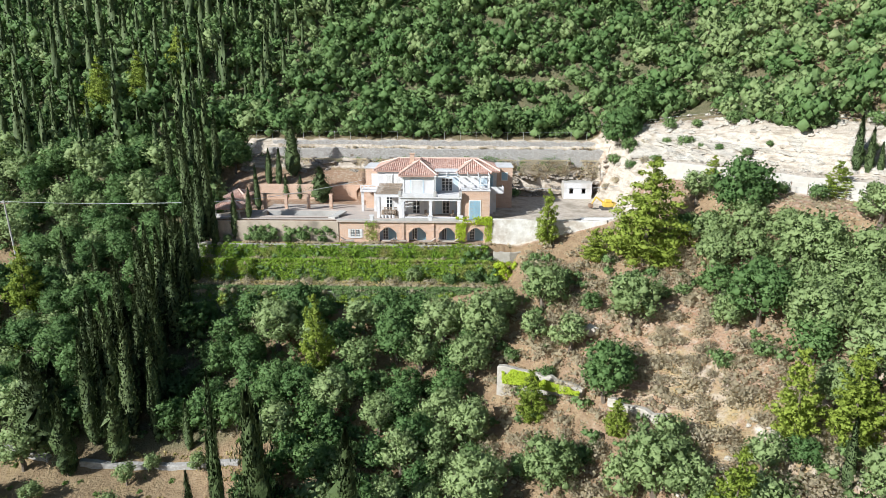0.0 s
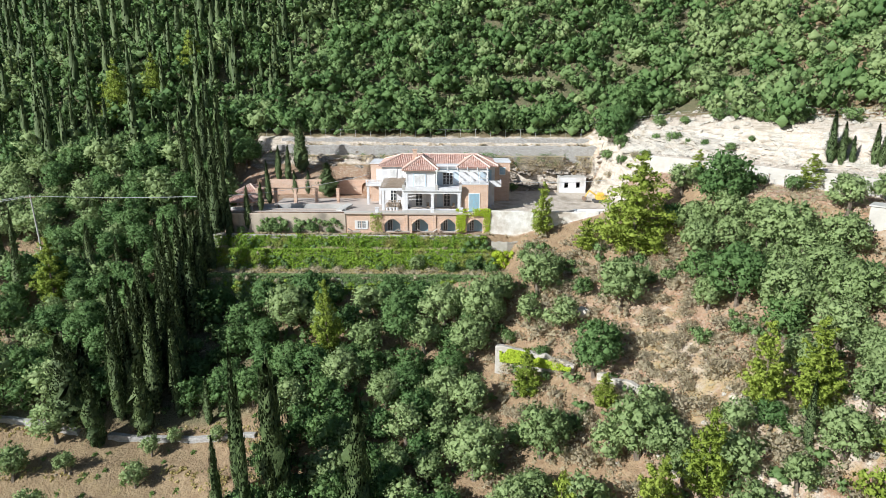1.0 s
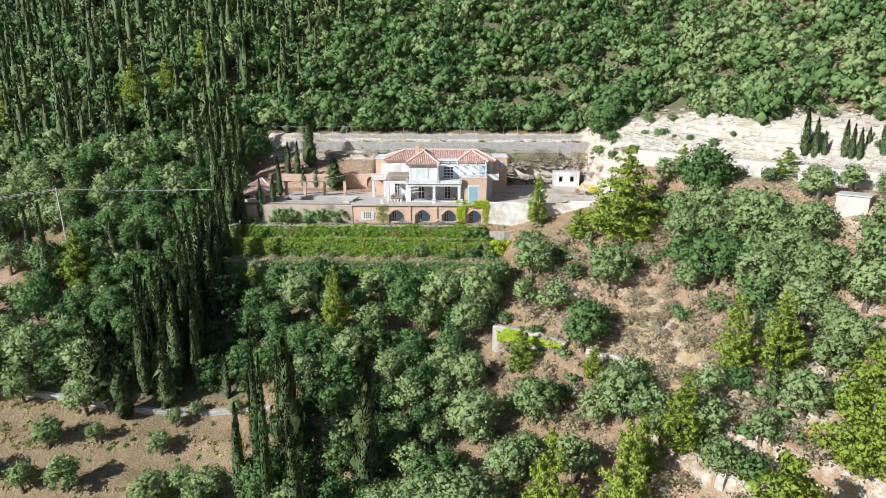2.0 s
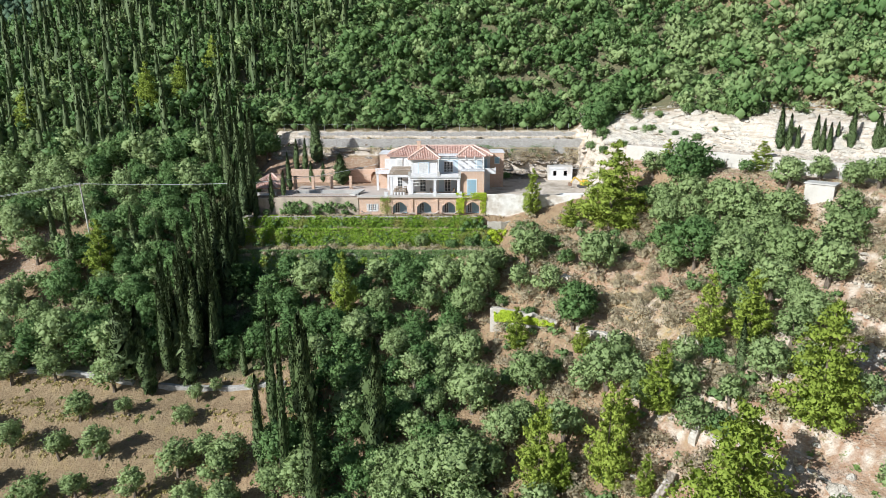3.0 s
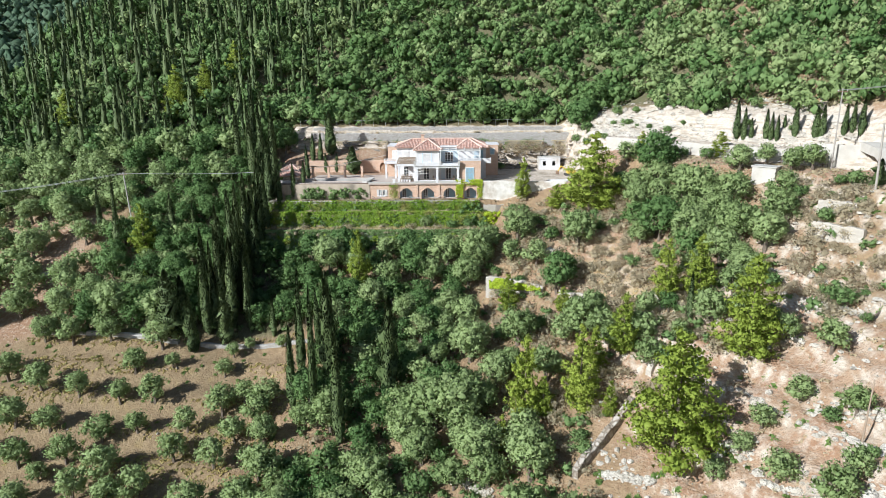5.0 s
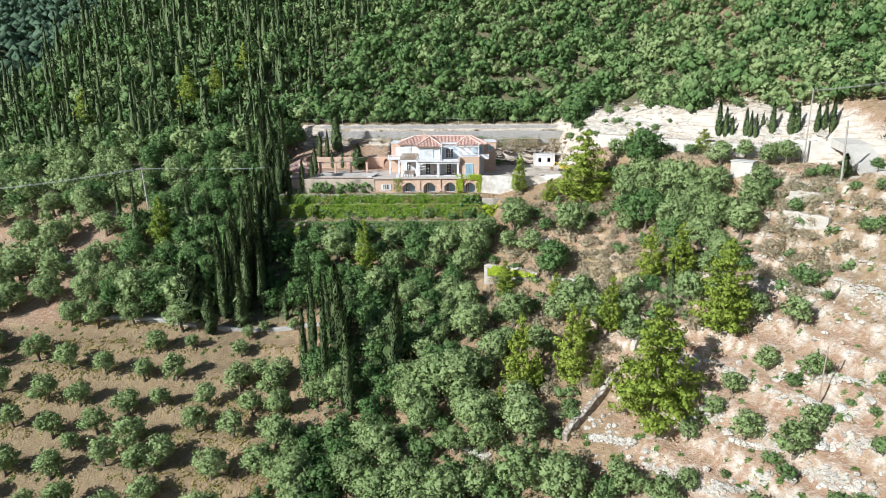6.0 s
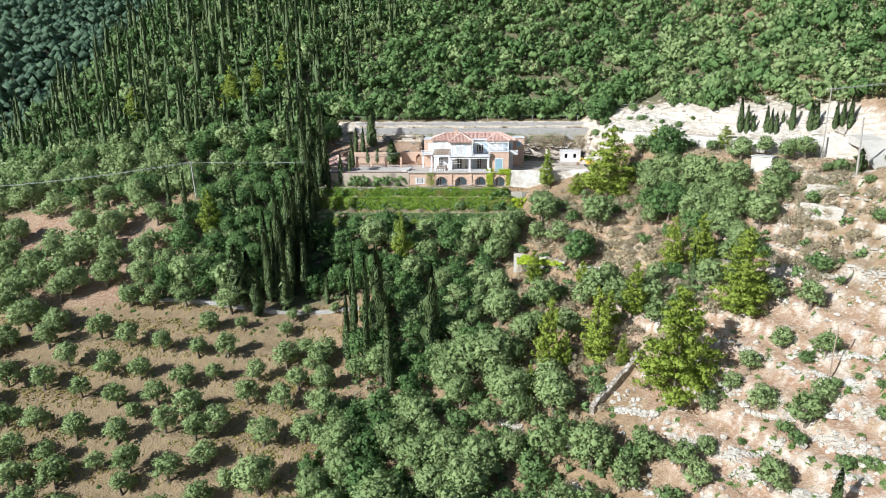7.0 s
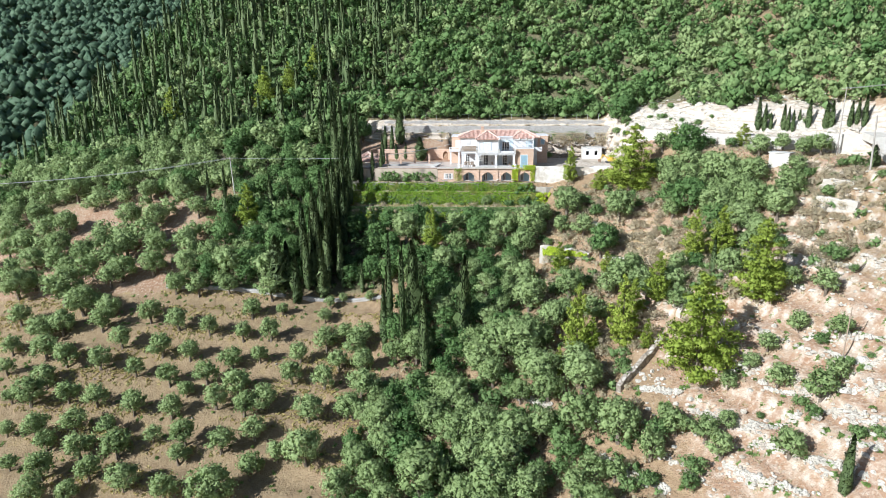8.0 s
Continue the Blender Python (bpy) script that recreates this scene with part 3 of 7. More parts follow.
OLIVE_TERRACE = [
    (10.7, 72.1, 6.5), (9.2, 68.6, 3.8), (12.9, 65.4, 4.5), (19.6, 65.8, 6.8), (4.6, 70.1, 5.1), (28.2, 61.4, 3.4), (8.7, 50.4, 6.0),
    (16.9, 46.6, 6.5), (18.8, 44.9, 4.0), (14.6, 47.5, 4.1), (22.3, 40.6, 4.5), (30.3, 39.2, 4.8), (34.0, 42.5, 4.1), (5.6, 72.4, 5.2),
]
OLIVE_SPUR = [
    (30.1, 72.2, 5.4), (33.0, 70.5, 5.7), (32.8, 67.7, 4.8), (36.4, 63.1, 7.4), (35.8, 67.1, 4.9), (34.8, 63.8, 4.7), (27.7, 60.8, 3.8),
    (33.2, 55.0, 6.6), (37.7, 56.4, 5.4), (42.1, 62.3, 4.1), (34.3, 59.7, 4.5), (29.8, 77.4, 3.8), (37.3, 60.2, 4.6), (36.6, 53.3, 4.3),
    (38.0, 52.1, 6.1), (35.1, 49.4, 5.5), (36.0, 45.9, 5.0), (40.0, 47.9, 5.9), (42.7, 51.1, 5.4), (35.4, 57.4, 4.8), 
    
]
OAK_SPUR = [
    (32.9, 72.1, 7.9), (30.4, 59.9, 7.2), (28.1, 65.1, 4.0), (28.3, 75.6, 3.0), (15.2, 57.9, 6.7), (32.1, 52.9, 4.5), (26.6, 43.3, 2.7),
]
OLIVE_RAVINE = [
    (-21.5, 71.7, 7.1), (-11.1, 72.7, 4.6), (-10.9, 67.3, 4.7), (-1.3, 71.1, 6.5), (3.4, 70.4, 7.3), (2.1, 67.3, 5.9), (-3.8, 68.1, 4.7),
    (-7.9, 60.7, 4.9), (-3.2, 61.2, 3.8), (-1.7, 57.7, 3.7), (-5.2, 55.6, 4.6), (-1.1, 54.0, 3.7), (-6.0, 51.3, 3.7), (-4.3, 46.9, 4.2),
    (-1.0, 46.6, 3.1), (-6.6, 41.7, 6.0), (-0.2, 39.3, 8.0), (3.6, 40.9, 3.9), (5.2, 44.1, 5.4), (1.0, 36.8, 4.4), (7.8, 34.8, 4.3),
]
OAK_RAVINE = [
    (-24.5, 69.2, 4.9), (-16.7, 63.8, 5.4), (-13.5, 70.6, 3.9), (-7.3, 71.9, 4.4), (-27.8, 68.6, 4.9), (-20.4, 65.7, 4.7), (-14.5, 60.2, 4.4),
    (-5.3, 64.6, 4.1), (-7.9, 56.3, 3.8), (-0.4, 64.6, 4.9), (-3.2, 52.8, 3.7), (-17.8, 73.2, 4.1), (-25.3, 74.8, 4.6), (-16.3, 56.7, 4.3),
    (2.1, 70.0, 3.4), (-11.8, 38.8, 3.7), (-12.7, 58.4, 3.9), (-10.2, 64.3, 3.7),
]
OLIVE_LOWER = [
    (-26.4, 47.2, 4.1), (-25.2, 41.6, 4.0), (-23.5, 36.5, 4.3), (-25.4, 33.3, 4.3), (-20.2, 29.8, 6.4), (-13.2, 29.6, 6.3), (-9.5, 26.0, 6.5),
    (-5.7, 26.0, 6.5), (-3.3, 20.8, 7.0), (-19.3, 26.2, 6.3), (-13.8, 19.6, 8.2), (-20.1, 21.5, 5.3), (-7.3, 22.2, 5.5), (-4.4, 17.0, 7.1),
    (-0.1, 16.0, 5.6), (2.4, 33.5, 6.8), (8.3, 29.7, 7.0), (6.8, 23.8, 6.7), (3.6, 30.7, 5.0), (11.4, 20.6, 6.5), (-2.6, 40.1, 7.6),
    (1.3, 40.3, 7.2), (-12.0, 34.9, 4.4), (-7.9, 16.9, 5.3), (10.1, 15.9, 3.0),
]
OLIVE_SLOPE = [(7.1, 45.0, 4.9), (18.7, 49.4, 4.2), (36.0, 43.2, 4.8), (33.1, 37.5, 3.9), (22.5, 36.8, 3.7), (19.3, 42.1, 3.3), (26.2, 37.7, 3.2), (11.6, 42.4, 4.6), (24.0, 44.0, 3.6)]
MAQUIS_LOWER = [
    (-16.4, 36.4, 6.2), (-4.2, 31.7, 4.2), (-1.0, 28.0, 4.1), (4.5, 22.3, 4.7), (5.8, 20.5, 3.5), (1.4, 19.5, 3.5), (15.9, 19.3, 4.0),
    (-6.8, 35.2, 2.8), (18.2, 13.4, 3.3), (17.2, 11.9, 2.9), (-22.7, 26.9, 3.8), (4.4, 26.0, 3.2), (-11.2, 37.1, 3.6), (14.2, 29.8, 2.5),
    (13.9, 32.0, 2.4),
]


# ---- plants ----
def unit(v):
    return v / np.maximum(np.linalg.norm(v, axis=-1, keepdims=True), 1e-6)


def sphere_dirs(rng, n):
    return unit(rng.normal(size=(n, 3)))


def clump_leaves(rng, centres, radii, per, flat=1.0, jitter=0.5):
    """Leaf places and facings scattered over the outside of round clumps."""
    c = np.repeat(np.asarray(centres, float), per, axis=0)
    r = np.repeat(np.asarray(radii, float), per)[:, None]
    d = sphere_dirs(rng, len(c))
    p = c + d * r * rng.uniform(0.45, 1.2, (len(c), 1)) * (1, 1, flat)
    return p, unit(d + jitter * rng.normal(size=d.shape))


def leaf_arrays(rng, p, nrm, size, slim=0.6, corners=4):
    """The corners of each leaf, as one array of verts."""
    n = len(p)
    a = unit(np.cross(nrm, sphere_dirs(rng, n)))
    b = np.cross(nrm, a)
    s = size * rng.uniform(0.6, 1.35, (n, 1))
    bend = nrm * s * 0.16
    if corners == 3:
        return np.stack((p - a * s, p + a * s * 0.5 - b * s * 0.9 + bend, p + a * s * 0.5 + b * s * 0.9 + bend), 1).reshape(-1, 3)
    return np.stack((p - a * s, p - b * s * slim + bend, p + a * s, p + b * s * slim + bend), 1).reshape(-1, 3)


def quads_mesh(name, verts, material, tone=None, corners=4):
    me = bpy.data.meshes.new(name)
    n = len(verts)
    me.vertices.add(n)
    me.vertices.foreach_set("co", np.ascontiguousarray(verts, dtype=np.float32).ravel())
    me.loops.add(n)
    me.loops.foreach_set("vertex_index", np.arange(n, dtype=np.int32))
    me.polygons.add(n // corners)
    me.polygons.foreach_set("loop_start", np.arange(0, n, corners, dtype=np.int32))
    me.polygons.foreach_set("loop_total", np.full(n // corners, corners, dtype=np.int32))
    if tone is not None:
        me.attributes.new("tone", "FLOAT", "POINT").data.foreach_set("value", np.ascontiguousarray(tone, dtype=np.float32))
    me.materials.append(material)
    me.update(calc_edges=True)
    return me


BALL_V = np.array(((1, 0, 0), (0, 1, 0), (-1, 0, 0), (0, -1, 0), (0, 0, 1), (0, 0, -1)), float)
BALL_F = np.array([(i, (i + 1) % 4, 4) for i in range(4)] + [((i + 1) % 4, i, 5) for i in range(4)])


def joined(*shapes):
    """Several (verts, faces, normals) as one."""
    base, vs, fs, ns = 0, [], [], []
    for v, f, n in shapes:
        vs.append(v)
        fs.append(f + base)
        ns.append(n)
        base += len(v)
    return np.concatenate(vs), np.concatenate(fs), np.concatenate(ns)


def leaf_shape(rng, p, facing, puff, size, slim=0.6):
    """Three-cornered leaves; puff is the swelling of the clump that they belong to."""
    v = leaf_arrays(rng, p, facing, size, slim, 3)
    return v, np.arange(len(v)).reshape(-1, 3), np.repeat(unit(puff), 3, axis=0)


def leafy_clumps(rng, centres, radii, per, leaf, flat=0.88, core=0.48, jitter=0.45, rise=0.0, slim=0.6, middle=None, whole=0.6):
    """Dense uneven hearts of foliage with small loose leaves standing off them; whole is how far each clump takes the swelling of the full crown."""
    centres, radii = np.asarray(centres, float), np.asarray(radii, float)
    n, k = len(centres), len(BALL_V)
    swell = 1 + 0.15 * rng.normal(size=(n, k, 1))
    a = rng.uniform(0, 6.283, n)
    ca, sa = np.cos(a)[:, None], np.sin(a)[:, None]
    ball = np.stack((BALL_V[None, :, 0] * ca - BALL_V[None, :, 1] * sa, BALL_V[None, :, 0] * sa + BALL_V[None, :, 1] * ca, np.repeat(BALL_V[None, :, 2], n, 0)), -1)
    v = centres[:, None] + ball * radii[:, None, None] * core * swell * (1, 1, flat)
    f = BALL_F[None] + np.arange(n)[:, None, None] * k
    lift = np.zeros((n, 3)) if middle is None else unit(centres - np.asarray(middle)) * whole
    lift = lift + (0, 0, rise)
    nn = unit(ball + lift[:, None] + 0.2 * rng.normal(size=ball.shape))
    hearts = v.reshape(-1, 3), f.reshape(-1, 3), nn.reshape(-1, 3)
    if per < 1:
        return hearts
    p, d = clump_leaves(rng, centres, radii, per, flat, jitter)
    puff = d + np.repeat(lift, per, axis=0)
    facing = unit(d + 0.6 * rng.normal(size=d.shape))
    return joined(hearts, leaf_shape(rng, p, facing, puff, leaf, slim))


def round_crown(rng, width, height, clumps, per, leaf, base, lumpy=0.3, core=0.48, hollow=0.5, rise=0.0):
    """A broad crown of many leafy clumps set over a few boughs, with an uneven outline; base is the height of its underside."""
    i = np.arange(clumps) + 0.5
    z = 1 - 1.42 * i / clumps
    turn = i * 2.39996 + rng.uniform(0, 6.283)
    flat = np.sqrt(np.maximum(1 - z * z, 0))
    d = unit(np.stack((flat * np.cos(turn), flat * np.sin(turn), z), 1) + 0.26 * rng.normal(size=(clumps, 3)))
    boughs = sphere_dirs(rng, 6)
    boughs[:, 2] = np.abs(boughs[:, 2]) * 0.8
    swell = np.maximum((d @ boughs.T), 0).max(1)
    reach = (hollow + (1 - hollow) * swell ** 2)[:, None] * rng.uniform(0.78, 0.96, (clumps, 1))
    reach[::5] *= 0.6
    middle = np.array((0, 0, base + height * 0.4))
    c = d * reach * (width * 0.46, width * 0.46, height * 0.5) + middle
    r = rng.uniform(0.6, 1.25, clumps) * width * lumpy / 2
    return leafy_clumps(rng, c, r, per, leaf, 0.92, core, rise=rise, middle=middle)


def cypress_crown(rng, height, width, leaves, leaf, ragged=0.1, foot=0.03, rings=14):
    """A spindle of upright sprays, ragged at the edge and drawn out to a thin tip."""
    def profile(h):
        up = np.clip(1 - h, 0, 1)
        return np.minimum(1.0, 1.3 * up ** 0.7) * (0.5 + 0.5 * np.minimum(1, h * 6)) * width / 2

    sides = 8
    h = np.repeat(np.linspace(0, 1, rings + 1), sides)
    a = np.tile(np.arange(sides) * 2 * math.pi / sides, rings + 1) + h * 2
    out = np.stack((np.cos(a), np.sin(a), 0 * a), 1)
    flute = 1 + ragged * np.sin(a * 3 + h * 9 + rng.uniform(0, 6)) + ragged * rng.normal(size=len(h))
    v = out * (profile(h) * 0.8 * flute)[:, None]
    v[:, 2] = height * (foot + (0.97 - foot) * h) + 0.15 * width * rng.normal(size=len(h))
    i = np.arange(rings * sides)
    j = i - i % sides + (i + 1) % sides
    f = np.concatenate((np.stack((i, j, j + sides), 1), np.stack((i, j + sides, i + sides), 1)))
    body = v, f, unit(out + (0, 0, 0.3) + 0.25 * rng.normal(size=out.shape))
    h = rng.random(leaves) ** 0.9
    z = height * (foot + (1 - foot) * h)
    a = rng.uniform(0, 2 * math.pi, leaves)
    wob = 1 + ragged * (np.sin(a * 3 + z * 1.9) + np.sin(a * 2 - z * 3.1 + 1.0)) + ragged * rng.normal(size=leaves)
    out = np.stack((np.cos(a), np.sin(a), 0 * a), 1)
    p = out * (profile(h) * wob * rng.uniform(0.78, 1.1, leaves))[:, None]
    p[:, 2] = z
    puff = unit(out + (0, 0, 0.35) + 0.25 * rng.normal(size=p.shape))
    s = leaf * rng.uniform(0.6, 1.4, (leaves, 1))
    side = np.cross(out, (0, 0, 1))
    tip = p + np.array((0, 0, 2.2)) * s + out * s * rng.uniform(0.1, 0.9, (leaves, 1))
    spray = np.stack((p - side * s * 0.55, p + side * s * 0.55, tip), 1).reshape(-1, 3)
    return joined(body, (spray, np.arange(len(spray)).reshape(-1, 3), np.repeat(puff, 3, axis=0)))


def pine_crown(rng, height, width, layers, per, leaf, slender=0.0):
    """Tiers of upcurved branches strung with many small tufts of needles."""
    cs, rs = [], []
    for i in range(layers):
        h = 0.06 + 0.92 * (i + rng.uniform(-0.4, 0.4)) / (layers - 1)
        h = min(max(h, 0.05), 0.98)
        reach = min(1.0, 1.22 * (1 - h) ** 0.7) * (0.72 + 0.28 * min(1.0, h * 4)) * width / 2 + 0.12
        k = max(3, int(round(3 + 5 * (1 - h))))
        turn = rng.uniform(0, 6.28)
        for j in range(k):
            a = turn + j * 6.283 / k + rng.normal() * 0.35
            ln = reach * rng.uniform(0.62, 1.14)
            drop = rng.normal() * 0.03 * height
            n = max(2, int(ln / (0.08 * width)))
            for q in range(n):
                f = (q + 0.7) / n
                if f < 0.3 and n > 3:
                    continue
                z = height * h + drop * f + (0.12 + slender) * ln * f * f + rng.normal() * 0.08
                side = rng.normal() * 0.24 * ln * f
                cs.append((math.cos(a) * ln * f - math.sin(a) * side, math.sin(a) * ln * f + math.cos(a) * side, z))
                rs.append(0.1 * width * rng.uniform(0.6, 1.25) * (1.1 - 0.45 * h))
    cs.append((0, 0, height * 0.99))
    rs.append(0.05 * width)
    middle = (0, 0, height * 0.35)
    return leafy_clumps(rng, cs, rs, per, leaf, 0.55 + slender, 0.5, 0.4, 0.4, 0.3, middle, 0.5)


def limbs_mesh(name, rng, height, spread, radius, forks, material):
    """A bent, tapering trunk that parts into limbs."""
    bm = bmesh.new()
    fork = Vector((rng.normal() * 0.12, rng.normal() * 0.12, height * 0.42))
    rod(bm, (0, 0, -0.4), fork * 0.55 + Vector((0.08 * height * rng.normal() * 0.3, 0, 0)), radius * 1.3, radius, 6)
    rod(bm, fork * 0.5, fork, radius * 1.02, radius * 0.8, 5)
    for i in range(forks):
        a = i * 6.283 / forks + rng.uniform(-0.4, 0.4)
        mid = fork + Vector((math.cos(a) * spread * 0.4, math.sin(a) * spread * 0.4, height * 0.22))
        end = mid + Vector((math.cos(a) * spread * 0.35, math.sin(a) * spread * 0.35, height * 0.25))
        rod(bm, fork - Vector((0, 0, 0.05)), mid, radius * 0.6, radius * 0.42, 4)
        rod(bm, mid, end, radius * 0.42, radius * 0.15, 3)
    me = bpy.data.meshes.new(name)
    bm.to_mesh(me)
    bm.free()
    me.materials.append(material)
    return me


def mast_mesh(name, height, radius, material):
    bm = bmesh.new()
    rod(bm, (0, 0, -0.5), (0.04, 0.02, height * 0.5), radius, radius * 0.7, 7)
    rod(bm, (0.04, 0.02, height * 0.48), (0.0, 0.0, height * 0.95), radius * 0.7, radius * 0.15, 6)
    me = bpy.data.meshes.new(name)
    bm.to_mesh(me)
    bm.free()
    me.materials.append(material)
    return me


def crown_mesh(name, shape, material, tone=None):
    v, f, n = shape
    me = bpy.data.meshes.new(name)
    me.vertices.add(len(v))
    me.vertices.foreach_set("co", np.ascontiguousarray(v, dtype=np.float32).ravel())
    me.loops.add(f.size)
    me.loops.foreach_set("vertex_index", np.ascontiguousarray(f, dtype=np.int32).ravel())
    me.polygons.add(len(f))
    me.polygons.foreach_set("loop_start", np.arange(0, f.size, 3, dtype=np.int32))
    me.polygons.foreach_set("loop_total", np.full(len(f), 3, dtype=np.int32))
    if tone is not None:
        me.attributes.new("tone", "FLOAT", "POINT").data.foreach_set("value", np.ascontiguousarray(tone, dtype=np.float32))
    me.materials.append(material)
    me.update(calc_edges=True)
    me.shade_smooth()
    me.normals_split_custom_set_from_vertices(n.astype(np.float32))
    return me


RNG = np.random.default_rng(7)
PLANTS, SHAPES = {}, {}


def template(kind, shape, crown_mat, trunk_mesh, size):
    SHAPES.setdefault(kind, []).append(shape)
    PLANTS.setdefault(kind, []).append((crown_mesh("crown", shape, crown_mat), trunk_mesh, size))


for _ in range(5):
    template("olive", round_crown(RNG, 4.1, 4.2, 46, 31, 0.142, 0.5, 0.32), M_OLIVE, limbs_mesh("trunk", RNG, 3.0, 1.6, 0.2, 4, M_BARK), 4.0)
for _ in range(4):
    template("big_olive", round_crown(RNG, 6.4, 6.6, 90, 33, 0.15, 0.3, 0.27), M_OLIVE, limbs_mesh("trunk", RNG, 4.0, 2.4, 0.28, 4, M_BARK), 6.4)
for _ in range(3):
    template("oak", round_crown(RNG, 4.1, 5.0, 44, 30, 0.142, 0.0, 0.34), M_BROAD, limbs_mesh("trunk", RNG, 3.0, 1.4, 0.16, 4, M_BARK), 4.0)
for _ in range(3):
    template("big_oak", round_crown(RNG, 6.8, 7.4, 90, 31, 0.158, 0.0, 0.27), M_BROAD, limbs_mesh("trunk", RNG, 4.0, 2.2, 0.22, 4, M_BARK), 6.8)
for _ in range(3):
    template("maquis", round_crown(RNG, 3.0, 2.7, 26, 28, 0.118, 0.0, 0.36), M_MAQUIS, limbs_mesh("trunk", RNG, 1.8, 1.0, 0.09, 4, M_BARK), 3.0)
for _ in range(3):
    template("dry_shrub", round_crown(RNG, 1.8, 1.3, 12, 38, 0.07, -0.05, 0.5, 0.3, rise=1.4), M_DRY, limbs_mesh("trunk", RNG, 0.8, 0.5, 0.04, 4, M_BARK), 1.6)
for _ in range(3):
    template("pine", pine_crown(RNG, 10.0, 8.0, 14, 38, 0.135), M_PINE, mast_mesh("trunk", 10.0, 0.2, M_BARK), 10.0)
for _ in range(3):
    template("young_pine", pine_crown(RNG, 7.0, 3.4, 13, 36, 0.09, 0.3), M_PINE, mast_mesh("trunk", 7.0, 0.1, M_BARK), 7.0)
for _ in range(4):
    template("cypress", cypress_crown(RNG, 12.0, 1.9, 1700, 0.1), M_CYPRESS, mast_mesh("trunk", 12.0, 0.13, M_BARK), 12.0)
for _ in range(3):
    template("broad_cypress", cypress_crown(RNG, 11.0, 3.4, 2600, 0.13, 0.28), M_CYPRESS, mast_mesh("trunk", 11.0, 0.16, M_BARK), 11.0)

TREE_NAMES = {
    "olive": ("olive_tree", "grey-green olive tree with a gnarled trunk on the slope", "olive tree"),
    "big_olive": ("olive_tree", "large spreading grey-green olive tree on the slope", "olive tree"),
    "big_oak": ("oak_tree", "large dense dark green evergreen oak on the hillside", "tree"),
    "oak": ("oak_tree", "dense dark green evergreen oak on the hillside", "tree"),
    "maquis": ("shrub", "rounded green evergreen shrub on stony ground", "shrub"),
    "dry_shrub": ("dry_shrub", "dry grey-brown leafless shrub on bare earth", "shrub"),
    "pine": ("pine_tree", "large bright green pine with tiered spreading branches", "pine tree"),
    "young_pine": ("pine_tree", "young yellow-green pine with a pointed crown", "pine tree"),
    "cypress": ("cypress_tree", "tall slender dark green columnar cypress", "cypress"),
    "broad_cypress": ("cypress_tree", "broad ragged dark green cypress", "cypress"),
}


def plant(kind, x, y, wide, tall=None, group="", label="", z=None):
    """One tree or shrub; wide and tall are its scale against the built size."""
    forms = PLANTS[kind]
    crown_me, trunk_me, _ = forms[int(RNG.integers(len(forms)))]
    name, text, category = TREE_NAMES[kind]
    ob = thing(name, label or text, category, group)
    ob.location = (x, y, (height_at(x, y) if z is None else z) - 0.05)
    ob.rotation_euler = (RNG.normal() * 0.02, RNG.normal() * 0.02, RNG.uniform(0, 6.283))
    ob.scale = (wide, wide * RNG.uniform(0.92, 1.08), tall or wide)
    for n, me in (("trunk", trunk_me), ("crown", crown_me)):
        o = new(n, me)
        o.parent = ob
    return ob


TAKEN = []


def placed(kind, x, y, w, h=None, group="", label="", z=None):
    if kind in ("olive", "oak") and w > 5.0:
        kind = "big_" + kind
    size = {"olive": 4.0, "oak": 4.0, "big_olive": 6.4, "big_oak": 6.8, "maquis": 3.0, "dry_shrub": 1.6, "pine": 8.0, "young_pine": 3.6, "cypress": 1.7, "broad_cypress": 3.2}[kind]
    tall = {"pine": 10.0, "young_pine": 7.0, "cypress": 12.0, "broad_cypress": 11.0}.get(kind)
    TAKEN.append((x, y, w * 0.36))
    return plant(kind, x, y, w / size, h / tall if tall else None, group, label, z)


for x, y, h, w in CYPRESS_GROVE:
    placed("cypress", x, y, w * 1.12, h, "cypress grove beside the garden")
for x, y, h, w in ((-38.9, 66.2, 13, 1.7), (-36.6, 67.3, 12, 1.6), (-39.4, 69.5, 13, 1.6), (-36.8, 79.0, 13, 1.7), (-38.6, 80.6, 12.5, 1.6), (-37.2, 84.4, 12, 1.5), (-41.4, 66.8, 13, 1.7), (-37.6, 65.2, 12.4, 1.7), (-40.6, 71.8, 13.4, 1.7), (-38.0, 72.6, 12.6, 1.6), (-39.8, 76.4, 12.8, 1.6), (-35.6, 70.6, 10.5, 1.5), (-34.2, 66.0, 12.5, 1.8), (-35.0, 68.4, 13, 1.8), (-34.4, 72.4, 12.5, 1.7), (-35.0, 77.6, 13, 1.8), (-34.8, 80.4, 12, 1.7), (-39.4, 61.4, 13, 1.7), (-36.2, 64.8, 13.4, 1.8), (-33.6, 63.8, 11, 1.6)):
    placed("cypress", x, y, w * 1.12, h, "cypress grove beside the garden")
for x, y, h, w in CYPRESS_ORCHARD:
    placed("cypress", x, y, w * 1.12, h, "cypresses in the olive grove")
for x, y, h, w in CYPRESS_BROAD:
    placed("broad_cypress", x, y, w, h, "cypresses in the olive grove")
for x, y, h, w in CYPRESS_GARDEN:
    placed("cypress", x, y, w * 1.3, h, "garden cypresses", "dark green columnar cypress in the villa garden")
for x, y, h, w in CYPRESS_ROW:
    placed("cypress", x, y, w * 1.0, h, "cypress row above the road", "small dark cypress leaning over a white wall")
for x, y, h, w in PINES_BIG:
    placed("pine", x, y, w * 0.94, h * 0.98, "large pines")
for x, y, h, w in PINES_YOUNG:
    placed("young_pine", x, y, w * 0.92, h, "young pines")
